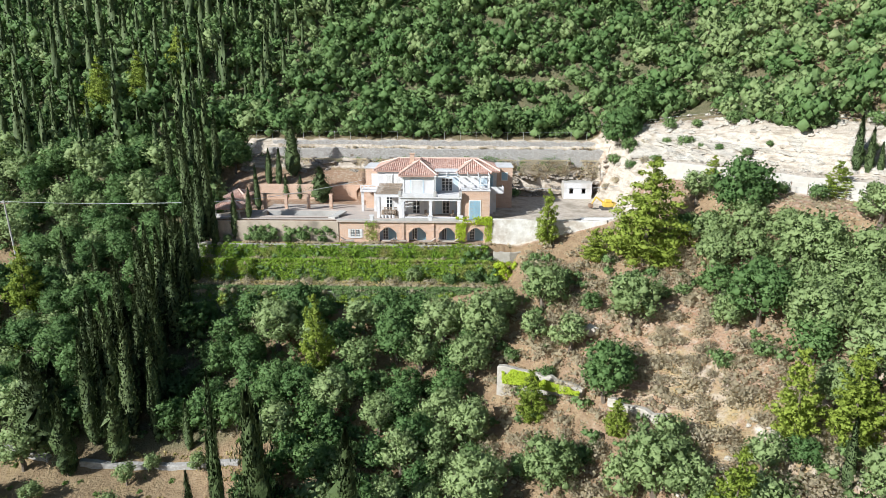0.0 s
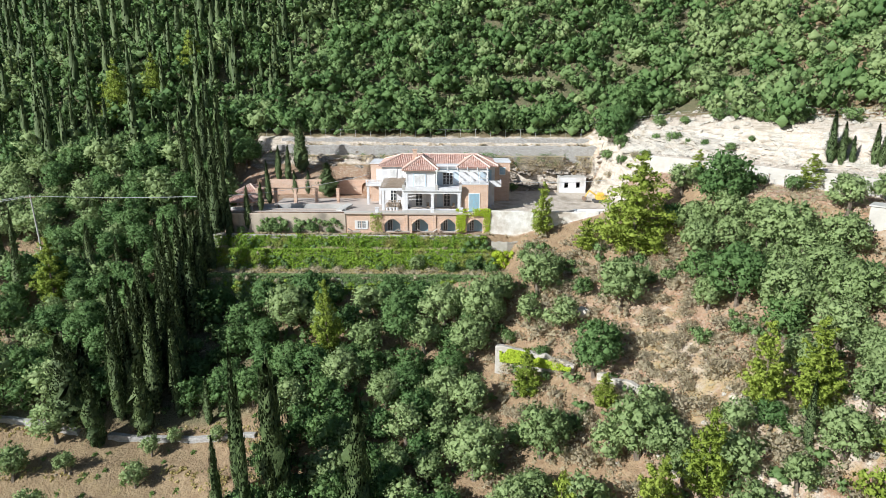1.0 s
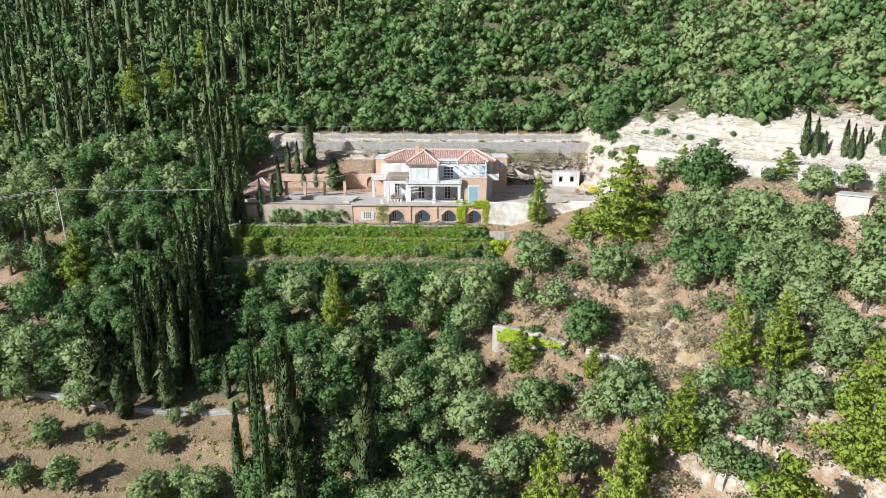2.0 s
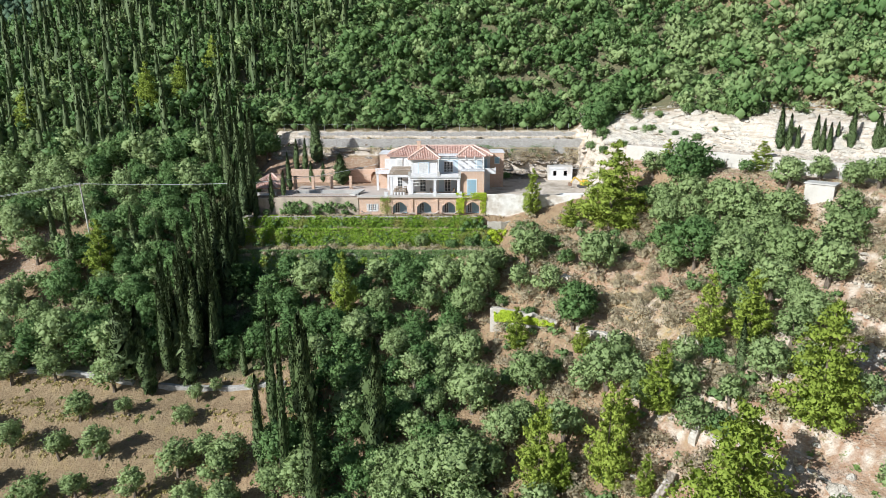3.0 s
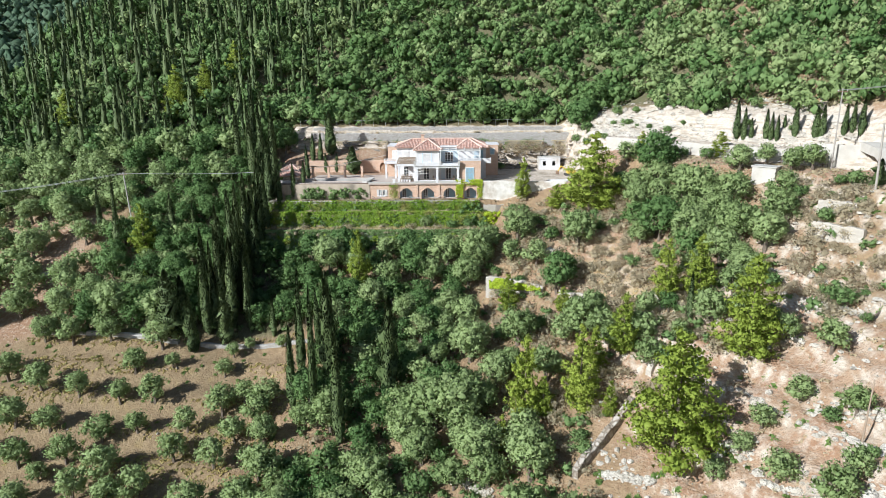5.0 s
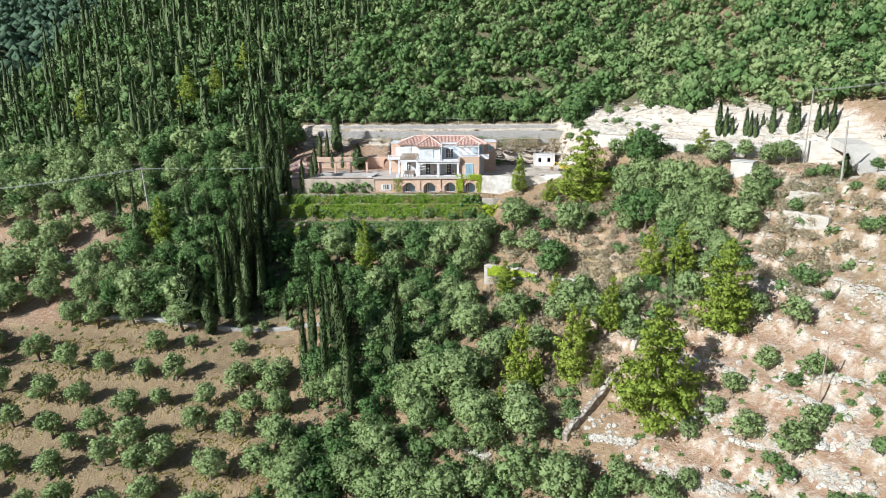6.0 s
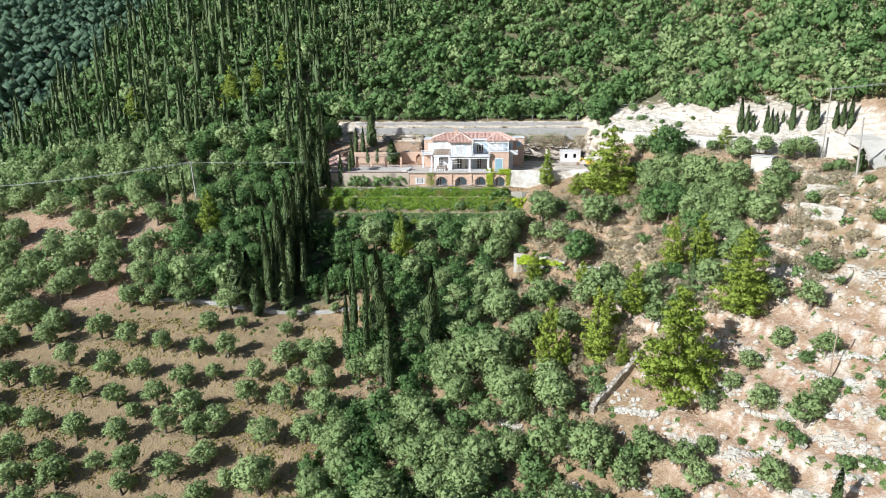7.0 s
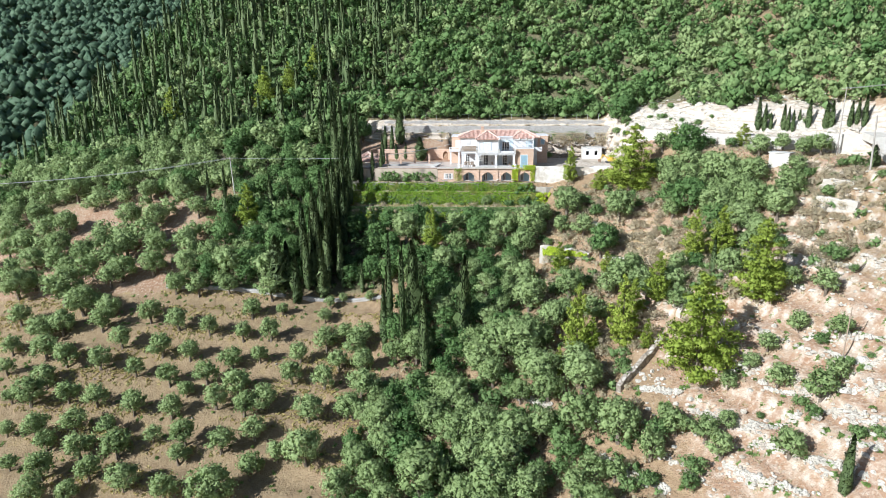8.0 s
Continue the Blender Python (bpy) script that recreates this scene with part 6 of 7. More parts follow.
leafy_mass("terrace_ivy_bright_upper", "patches of brighter ivy on the terrace edge", M_IVY, -18, 4, 82.25, -21.8, -20.8, 36, 0.36, 0.078, gaps=0.35, seed=33)
leafy_mass("terrace_edge_brush", "dry tan brush along the upper terrace edge", M_DRY, -33, 5, 83.1, -20.4, -20.35, 420, 0.16, 0.06, per=30, seed=17, depth=0.8)
leafy_mass("ledge_brush", "dry pale brush along the terrace ledge", M_DRY, -34, 6, 82.25, -22.7, -22.3, 620, 0.34, 0.08, per=30, seed=16, depth=0.9)
leafy_mass("terrace_dry_brush", "dry brown brush along the lower terrace edge", M_DRY, -35, 8, 79.6, -25.3, -24.9, 420, 0.42, 0.09, seed=6, depth=2.4)
leafy_strip("terrace_straw", "dry pale grass along the lower terrace edge", M_STRAW, -35, 6, 79.0, -25.4, -24.9, 60, 0.1, 1.2, 0.2, 7)
leafy_strip("rock_brush", "dry brush clinging to the rock behind the yard", M_DRY, -33, 24, 105.6, -14.4, -11.8, 150, 0.09, 0.9, 0.4, 35)
leafy_mass("wall_ledge_brush", "dry brush and grass along the ledge between the two tiers of wall", M_DRY, -31, 24, 107.0, -9.85, -9.75, 150, 0.17, 0.06, gaps=0.2, seed=41, depth=0.3)
leafy_mass("rock_bushes", "dark green bushes rooted in the rock behind the yard", M_MAQUIS, -30, 24, 106.0, -13.0, -11.6, 90, 0.45, 0.1, gaps=0.55, seed=43, depth=0.9)
leafy_mass("rock_dry_bushes", "brown dry bushes rooted in the rock behind the yard", M_BROWN, -12, 24, 105.8, -14.6, -11.8, 150, 0.45, 0.09, gaps=0.45, seed=45, depth=1.0)
leafy_strip("rock_greenery", "green plants hanging on the rock behind the yard", M_MAQUIS, -33, 20, 106.8, -13.6, -11.0, 45, 0.12, 0.7, 0.62, 37)
leafy_strip("villa_vine_corner", "yellow-green vine climbing the brick arcade", M_IVY_PALE, 0.15, 1.5, 84.05, -20.3, -17.2, 380, 0.11, 0.12, 0.0, 7)
leafy_strip("villa_vine_coping", "yellow-green vine trailing along the terrace edge", M_IVY_PALE, 1.0, 5.1, 84.0, -17.9, -17.1, 150, 0.11, 0.15, 0.15, 8)
leafy_strip("villa_vine_post", "yellow-green vine on the corner pilaster", M_IVY_PALE, 4.1, 5.1, 84.05, -20.3, -17.4, 180, 0.11, 0.1, 0.0, 9)
leafy_strip("villa_vine_thin", "thin green vine on the brick wall", M_IVY, -12.3, -10.6, 84.05, -20.2, -17.6, 120, 0.1, 0.1, 0.2, 10)
leafy_mass("garden_wall_creeper", "green creeper over the garden wall", M_MAQUIS, -29, -16.5, 83.9, -20.3, -18.3, 70, 0.55, 0.12, gaps=0.2, seed=11)


def creeper_on_ravine_wall():
    rng = np.random.default_rng(21)
    f = rng.random(2400)
    x = 5.4 + f * 7.4
    y = 65.0 - 0.62 * (x - 5.0) - 0.03 * (x - 5) ** 2 * 0.4 - 0.45
    h = rng.random(2400)
    p = np.stack((x, y - 0.1 * rng.random(2400), -29.5 + 0.1 * np.sin(x) - (0.4 + 1.5 * (13.5 - x) / 8) * h), 1)
    nrm = unit(np.array((-0.4, -0.7, 0.5)) + 0.5 * rng.normal(size=p.shape))
    keep = np.sin(x * 1.9) + h * 1.2 > -0.55
    ob = new("ravine_creeper", quads_mesh("ravine_creeper", leaf_arrays(rng, p[keep], nrm[keep], 0.13, 0.8), M_IVY_PALE))
    tagged(ob, "vivid yellow-green creeper over an old white wall", "climbing plant", "", "stuff")


creeper_on_ravine_wall()

# ---- craggy rock faces ----
def rock_face(name, label, line, lean, rows, depth, material, seed, cell=0.42):
    """A broken face of rock from a foot line up to a head line; lean gives how far the head stands back."""
    (x0, y0, z0, h0), (x1, y1, z1, h1) = line
    n = max(8, int(math.hypot(x1 - x0, y1 - y0) / cell))
    d = Vector((x1 - x0, y1 - y0, 0)).normalized()
    back = Vector((-d.y, d.x, 0))
    bm = bmesh.new()
    grid = []
    for j in range(rows + 1):
        f = j / rows
        row = []
        for i in range(n + 1):
            u = i / n
            base = Vector((x0 + (x1 - x0) * u, y0 + (y1 - y0) * u, z0 + (z1 - z0) * u))
            tall = h0 + (h1 - h0) * u
            p = base + back * (lean * f) + Vector((0, 0, tall * f))
            q = Vector((p.x * 0.3, p.y * 0.3, p.z * 1.3 + 0.25 * (p.x - p.y)))
            e = noise.fractal(q + Vector((seed, 0, 0)), 0.9, 2.1, 5) * depth
            e += (noise.cell(Vector((p.x * 0.45 + seed, p.y * 0.45, (p.z + 0.12 * (p.x - p.y)) * 2.0))) - 0.5) * depth * 0.55
            edge = min(1.0, 0.25 + 3 * min(f, 1 - f))
            p = p - back * e * edge + Vector((0, 0, 0.4 * depth * noise.noise(Vector((u * n * 0.12, f * 3, seed))) * f))
            row.append(bm.verts.new(p))
        grid.append(row)
    for a, b in zip(grid, grid[1:]):
        for i in range(n):
            bm.faces.new((a[i], a[i + 1], b[i + 1], b[i]))
    return tagged(part(name, bm, material), label, "rock face", "", "structure")


rock_face("rock_face_yard", "rough grey limestone cut behind the villa yard", ((-14.5, 103.6, -17.6, 5.9), (25.0, 103.9, -17.6, 5.6)), 2.7, 26, 2.0, M_GREY_ROCK, 3.0, 0.3)
rock_face("rock_face_garden", "rough grey limestone outcrop behind the garden", ((-35.5, 103.4, -14.2, 3.6), (-14.3, 103.4, -13.9, 3.0)), 3.0, 18, 1.9, M_GREY_ROCK, 8.0, 0.3)
rock_face("cliff_upper", "pale layered limestone cliff above the road", ((26.2, 96.8, -9.9, 3.3), (58.9, 57.2, -9.9, 5.7)), 4.3, 30, 0.75, M_ROCK, 13.0)
rock_face("cliff_ledge", "pale limestone ledge along the top of the cliff", ((29.2, 100.2, -7.0, 1.5), (62.3, 60.6, -4.9, 2.3)), 5.0, 14, 0.6, M_ROCK, 17.0)
rock_face("cliff_yard_corner", "pale limestone cut at the corner of the yard", ((22.7, 104.0, -17.6, 8.6), (28.3, 93.4, -15.6, 6.2)), 3.4, 20, 1.1, M_GREY_ROCK, 23.0)

# ---- pool, pergola, gazebo ----
pool = thing("swimming_pool", "empty grey concrete swimming pool in the terrace", "swimming pool", at=(-22.2, 88, -19.25))
part("floor", boxes((-27.35, 86.05, -19.28, -17.05, 89.85, -19.2)), M_CONCRETE, pool)
part("side", boxes((-27.5, 89.7, -19.2, -16.9, 89.95, -17.3), (-27.5, 85.95, -19.2, -16.9, 86.15, -17.3), (-27.5, 86.15, -19.2, -27.3, 89.7, -17.3), (-17.1, 86.15, -19.2, -16.9, 89.7, -17.3)), M_CONCRETE, pool)
part("coping", boxes((-28.0, 89.9, -17.32, -16.5, 90.5, -17.2), (-28.0, 85.4, -17.32, -16.5, 86.0, -17.2), (-28.0, 86.0, -17.32, -27.45, 89.9, -17.2), (-16.95, 86.0, -17.32, -16.5, 89.9, -17.2), bevel=0.02), M_PAVING, pool)
bm = bmesh.new()
box(bm, -17.0, 84.8, -17.2, -15.9, 87.8, -16.98)
bmesh.ops.rotate(bm, verts=bm.verts, cent=(-16.4, 86.2, -17.2), matrix=Matrix.Rotation(radians(-24), 3, "Z") @ Matrix.Rotation(radians(8), 3, "X"))
slab = thing("concrete_slab", "loose tilted concrete slab beside the pool", "slab", at=(-16.4, 86.2, -17.2))
part("slab", bm, M_CONCRETE, slab)
part("support", boxes((-16.9, 85.2, -17.4, -16.1, 87.2, -17.08)), M_CONCRETE, slab)
terrace = boxes((-34.6, 84.35, -17.42, -28.0, 90.5, -17.36), (-28.0, 84.35, -17.42, -16.1, 85.4, -17.37), (-28.0, 90.5, -17.42, -11.5, 95.5, -17.38), (-16.5, 85.4, -17.42, -16.1, 90.5, -17.37))
tagged(part("terrace_paving", terrace, M_PAVING), "pale worn paving round the pool", "paving", "", "structure")
pergola = thing("garden_pergola", "salmon brick pergola columns with timber beams", "pergola", at=(-22, 92, -17.4))
for x, y in ((-31.0, 91.6), (-28.0, 91.3), (-24.9, 91.2), (-21.8, 92.0), (-18.4, 92.0)):
    part("column", boxes((x - 0.22, y - 0.22, -17.45, x + 0.22, y + 0.22, -15.25), (x - 0.28, y - 0.28, -15.25, x + 0.28, y + 0.28, -15.15), bevel=0.01), M_BRICK, pergola)
for a, b in (((-31.0, 91.6), (-28.0, 91.3)), ((-28.0, 91.3), (-24.9, 91.2)), ((-24.9, 91.2), (-21.8, 92.0))):
    part("beam", rod(bmesh.new(), (*a, -15.07), (*b, -15.07), 0.08, 0.08, 6), M_WOOD, pergola)
gazebo = thing("gazebo", "small tile-roofed open gazebo at the garden end", "gazebo", at=(-31.6, 87.0, -18.0))
for x in (-33.2, -29.9):
    for y in (85.2, 88.8):
        part("post", boxes((x - 0.12, y - 0.12, -17.4, x + 0.12, y + 0.12, -16.1)), M_WHITE, gazebo)
for y in (85.0, 88.85):
    part("low_wall", boxes((-33.4, y, -17.4, -29.7, y + 0.15, -16.9)), M_WHITE, gazebo)
hip_roof(gazebo, -33.8, -29.3, 84.7, 89.3, -16.1, -31.6, -31.5, 87.0, -15.0)
lodge = thing("tiled_shelter", "low tile-roofed shelter by the rock", "shelter", at=(-33.2, 95, -17.4))
part("wall", boxes((-34.5, 93.3, -17.5, -31.9, 96.6, -15.9)), M_PALE_STONE, lodge)
hip_roof(lodge, -34.8, -31.4, 92.9, 97.0, -15.95, -33.2, -33.1, 95.0, -15.1)

hut = thing("hut", "small white roofless block hut with two window openings", "hut", at=(20.1, 103.8, -17.4))
hb = bmesh.new()
xs = [17.9, 18.75, 19.4, 20.75, 21.4, 22.4]
for i in range(5):
    if i in (1, 3):
        box(hb, xs[i], 102.2, -17.6, xs[i + 1], 102.45, -16.55)
        box(hb, xs[i], 102.2, -15.6, xs[i + 1], 102.45, -14.85)
    else:
        box(hb, xs[i], 102.2, -17.6, xs[i + 1], 102.45, -14.85)
part("front_wall", hb, M_WHITE, hut)
for wall_box in ((17.9, 102.45, -17.6, 18.15, 105.2, -14.75), (22.15, 102.45, -17.6, 22.4, 105.2, -14.9)):
    part("side_wall", boxes(wall_box), M_CHALK, hut)
part("back_wall", boxes((18.15, 104.95, -17.6, 22.15, 105.2, -14.8)), M_CONCRETE, hut)
part("roof_slab", boxes((17.8, 102.3, -14.85, 22.5, 105.2, -14.7)), M_CONCRETE, hut)

shed = thing("white_shed", "small white rendered shed among the olives", "shed", at=(44.4, 58.9, -14.5))
bm = boxes((-1.6, -1.1, -1.5, 1.6, 1.1, 1.75))
part("wall", bm, M_CHALK, shed)
part("roof", boxes((-1.75, -1.25, 1.75, 1.75, 1.25, 1.9)), M_CONCRETE, shed)
for o in shed.children:
    o.matrix_parent_inverse = Matrix()
shed.rotation_euler = (0, 0, radians(-44))
shed.location = (44.8, 59.6, -13.3)

# yellow machine
digger = thing("mini_digger", "small yellow tracked digger parked in the yard", "digger", at=(21.2, 93.2, -17.4))
part("track", boxes((19.9, 92.5, -17.42, 22.4, 92.9, -16.95), bevel=0.1), M_DARK, digger)
part("track", boxes((19.9, 93.7, -17.42, 22.4, 94.1, -16.95), bevel=0.1), M_DARK, digger)
part("body", boxes((20.3, 92.6, -16.95, 22.2, 94.0, -16.3), (20.6, 92.75, -16.3, 21.5, 93.85, -15.9), bevel=0.06), M_YELLOW, digger)
arm = bmesh.new()
rod(arm, (20.5, 93.3, -16.4), (19.2, 93.3, -15.5), 0.14, 0.12, 6)
rod(arm, (19.2, 93.3, -15.5), (18.6, 93.3, -16.6), 0.12, 0.09, 6)
part("arm", arm, M_YELLOW, digger)
part("bucket", boxes((18.2, 92.9, -17.1, 18.8, 93.7, -16.5), bevel=0.08), M_RUST, digger)
digger.location.x += 1.9
poles = thing("timber_pile", "pile of pale poles and planks at the yard edge", "timber", at=(20.2, 86, -17.4))
rng = np.random.default_rng(4)
for i in range(16):
    y, z = 85.0 + 0.17 * (i % 9), -17.36 + 0.15 * (i // 9)
    a, b = 17.6 + rng.uniform(-0.3, 0.3), 22.8 + rng.uniform(-0.6, 0.4)
    part("pole", rod(bmesh.new(), (a, y, z), (b, y + rng.uniform(-0.25, 0.25), z), 0.075, 0.06, 6), M_WHITE_WOOD, poles)


# ---- poles and wires ----
def wire(name, a, b, sag, label="thin grey overhead cable"):
    a, b = Vector(a), Vector(b)
    bm = bmesh.new()
    n = 24
    pts = [a.lerp(b, i / n) - Vector((0, 0, 4 * sag * (i / n) * (1 - i / n))) for i in range(n + 1)]
    side = Vector((a.y - b.y, b.x - a.x, 0)).normalized() * 0.034
    rings = [[bm.verts.new(p + o) for o in (side, Vector((0, 0, 0.034)), -side, Vector((0, 0, -0.034)))] for p in pts]
    for r, s in zip(rings, rings[1:]):
        for i in range(4):
            bm.faces.new((r[i], r[(i + 1) % 4], s[(i + 1) % 4], s[i]))
    bm.faces.new(rings[0])
    bm.faces.new(rings[-1][::-1])
    bmesh.ops.recalc_face_normals(bm, faces=bm.faces)
    return tagged(part(name, bm, M_STEEL), label, "cable", "overhead cables")


def utility_pole(x, y, top, label, material, lean=(0, 0), arm=True, r=0.15):
    g = height_at(x, y)
    p = thing("utility_pole", label, "utility pole", at=(x, y, g))
    part("shaft", rod(bmesh.new(), (x, y, g - 0.5), (x + lean[0], y + lean[1], top), r, r * 0.7, 9), material, p)
    if arm:
        part("crossarm", boxes((x + lean[0] - 0.7, y + lean[1] - 0.06, top - 0.5, x + lean[0] + 0.7, y + lean[1] + 0.06, top - 0.38)), M_RUST, p)
        for dx in (-0.6, 0.6):
            part("insulator", rod(bmesh.new(), (x + lean[0] + dx, y + lean[1], top - 0.38), (x + lean[0] + dx, y + lean[1], top - 0.18), 0.05, 0.035, 7), M_WHITE, p)
    return p


utility_pole(-61.7, 84.5, -15.1, "pale concrete utility pole in the olive grove", M_CONCRETE, (-0.5, 0.0))
utility_pole(52.4, 57.0, -0.7, "tall weathered wooden utility pole by the gate", M_POLE, r=0.11)
utility_pole(51.6, 46.0, -4.7, "weathered wooden pole beside the drive", M_POLE, (-0.3, 0.0), False)
utility_pole(35.8, 18.9, -24.9, "thin dark wooden pole on the stony slope", M_WOOD, (0.4, 0.4), False, 0.085)
for dx in (-0.6, 0.6):
    wire("cable", (-62.2 + dx, 84.5, -15.3), (-30.5 + dx, 86.2, -15.2), 0.35)
    wire("cable", (-62.2 + dx, 84.5, -15.3), (-118 + dx, 66, -19.0), 1.2)
    wire("cable", (52.4 + dx, 57.0, -0.95), (90 + dx, 52, 6), 1.0)
wire("cable", (-30.5, 86.2, -15.2), (-13.5, 92.0, -13.0), 0.3)
wire("cable", (8.6, 94.2, -14.2), (24, 88.5, -13.0), 0.4)

# ---- fences ----
def fence(label, pts, tall, gap, material=M_RUST, rails=3):
    f = thing("wire_fence", label, "fence", at=(*pts[0], height_at(*pts[0])))
    spots = []
    for (x0, y0), (x1, y1) in zip(pts, pts[1:]):
        n = max(1, int(math.hypot(x1 - x0, y1 - y0) / gap))
        spots += [(x0 + (x1 - x0) * i / n, y0 + (y1 - y0) * i / n) for i in range(n)]
    spots.append(pts[-1])
    tops = []
    for x, y in spots:
        g = height_at(x, y)
        part("post", rod(bmesh.new(), (x, y, g - 0.3), (x, y, g + tall), 0.035, 0.03, 5), material, f)
        tops.append(Vector((x, y, g + tall)))
    for k in range(rails):
        bm = bmesh.new()
        for p, q in zip(tops, tops[1:]):
            d = Vector((0, 0, tall * k / rails + 0.06))
            rod(bm, p - d, q - d, 0.012, 0.012, 3)
        part("strand", bm, M_STEEL, f)
    return f


fence("wire fence on iron posts along the retaining wall", [(-34, 108.3), (25, 108.3)], 1.3, 2.6, M_STEEL, 1)
fence("rusty mesh fence in front of the white road wall", [(37.6, 74.6), (41.2, 70.4), (45.0, 65.6), (49.5, 60.2)], 1.7, 1.8)
fence("wire fence on iron posts along the cliff top", [(28, 106.5), (36, 99.5), (46, 88), (54, 78)], 1.2, 2.6)


# ---- drive ----
def ribbon(name, label, pts, width, material, lift=0.06, category="road"):
    bm = bmesh.new()
    prev = None
    for i, (x, y) in enumerate(pts):
        a, b = pts[max(i - 1, 0)], pts[min(i + 1, len(pts) - 1)]
        d = Vector((b[0] - a[0], b[1] - a[1], 0)).normalized()
        n = Vector((-d.y, d.x, 0)) * width / 2
        z = max(height_at(x + n.x, y + n.y), height_at(x - n.x, y - n.y), height_at(x, y)) + lift
        ring = [bm.verts.new(Vector((x, y, zz)) + o) for o, zz in ((n, z), (-n, z), (-n, z - 1.2), (n, z - 1.2))]
        if prev:
            for k in range(4):
                bm.faces.new((prev[k], ring[k], ring[(k + 1) % 4], prev[(k + 1) % 4]))
        prev = ring
    bmesh.ops.recalc_face_normals(bm, faces=bm.faces)
    return tagged(part(name, bm, material), label, category, "", "structure")


ribbon("drive", "pale concrete drive curving down from the gate", [(57.5, 56.5), (57.4, 53), (57.0, 49), (56.4, 45), (56.2, 41), (57, 36), (59, 30), (62, 24)], 3.6, M_CHALK)
placed("broad_cypress", 60.4, 47.5, 4.6, 6.5, "trees by the drive", "dense dark green conical tree by the drive")
placed("maquis", 54.6, 43.6, 2.4, None, "trees by the drive")
placed("broad_cypress", 52.9, 47.6, 1.7, 3.4, "trees by the drive", "small dark conifer beside a pole")
for x, y, w in ((-28, 83.3, 1.6), (-25.6, 83.3, 2.0), (-23.0, 83.2, 1.5), (-20.6, 83.3, 2.2), (-18.2, 83.4, 1.4), (9.8, 102.6, 2.2), (27, 99, 3.4), (25.6, 101.5, 2.6)):
    placed("maquis", x, y, w, None, "garden shrubs", "green garden shrub against a wall")
placed("broad_cypress", -21.0, 97.6, 3.0, 5.6, "garden shrubs", "bushy dark green garden conifer")
for x, y, w, h in ((-40, 98, 1.9, 14), (-42.5, 101, 2.0, 15), (-38.4, 100.5, 1.7, 12), (-41.2, 95.2, 1.9, 15), (-44.6, 97.5, 1.8, 14)):
    placed("cypress", x, y, w, h, "cypress grove beside the garden")
placed("oak", 26.8, 103.0, 8.0, None, "evergreen oaks", "large round dark evergreen oak on the wall top", -9.6)
for x, y, w in ((38.5, 84.5, 2.0), (44.5, 84.0, 3.2), (46.2, 82.0, 2.8), (31.5, 95.5, 2.0), (33.5, 93.0, 2.4), (36.4, 88.3, 1.6), (48.5, 74.5, 1.5), (33.0, 99.0, 2.6), (36.0, 95.6, 2.0), (39.6, 92.0, 2.8), (42.8, 88.6, 2.2), (47.6, 83.0, 2.4), (51.0, 78.6, 3.0), (55.0, 73.2, 2.4), (35.0, 90.6, 1.4), (41.0, 83.6, 1.3), (52.6, 69.0, 1.2)):
    placed("maquis", x, y, w, None, "shrubs on the cliff", "green shrub rooted in the pale cliff")


# ---- stones ----
def stone_mesh(seed, rough=0.6):
    bm = bmesh.new()
    bmesh.ops.create_icosphere(bm, subdivisions=1, radius=0.5)
    for v in bm.verts:
        n = noise.noise(v.co * 2.2 + Vector((seed, 0, 0)))
        v.co *= 1 + rough * n
        v.co.z *= 0.6
    me = bpy.data.meshes.new("stone")
    bm.to_mesh(me)
    bm.free()
    return me


STONES = []
for k in range(6):
    me = stone_mesh(k * 3.7)
    STONES.append((np.array([v.co[:] for v in me.vertices]), [tuple(p.vertices) for p in me.polygons]))
    bpy.data.meshes.remove(me)


def stone_field(name, label, spots, material):
    """Loose stones, joined: x, y, size."""
    rng = np.random.default_rng(len(spots))
    vs, fs, base = [], [], 0
    for x, y, s in spots:
        v, f = STONES[int(rng.integers(6))]
        a = rng.uniform(0, 6.283)
        r = np.array(((math.cos(a), -math.sin(a), 0), (math.sin(a), math.cos(a), 0), (0, 0, 1)))
        w = (v * s * rng.uniform(0.7, 1.3, 3)) @ r.T + (x, y, height_at(x, y) + 0.12 * s)
        vs.append(w)
        fs += [tuple(i + base for i in p) for p in f]
        base += len(v)
    ob = new(name, mesh_of(name, np.concatenate(vs), fs, material))
    return tagged(ob, label, "stones", "", "stuff")


def along(pts, n, spread, lo, hi, rng):
    out = []
    seg = [math.hypot(b[0] - a[0], b[1] - a[1]) for a, b in zip(pts, pts[1:])]
    for _ in range(n):
        d = rng.uniform(0, sum(seg))
        for (a, b), ln in zip(zip(pts, pts[1:]), seg):
            if d <= ln:
                break
            d -= ln
        f = d / ln
        out.append((a[0] + (b[0] - a[0]) * f + rng.normal() * spread, a[1] + (b[1] - a[1]) * f + rng.normal() * spread, rng.uniform(lo, hi) ** 1.0))
    return out


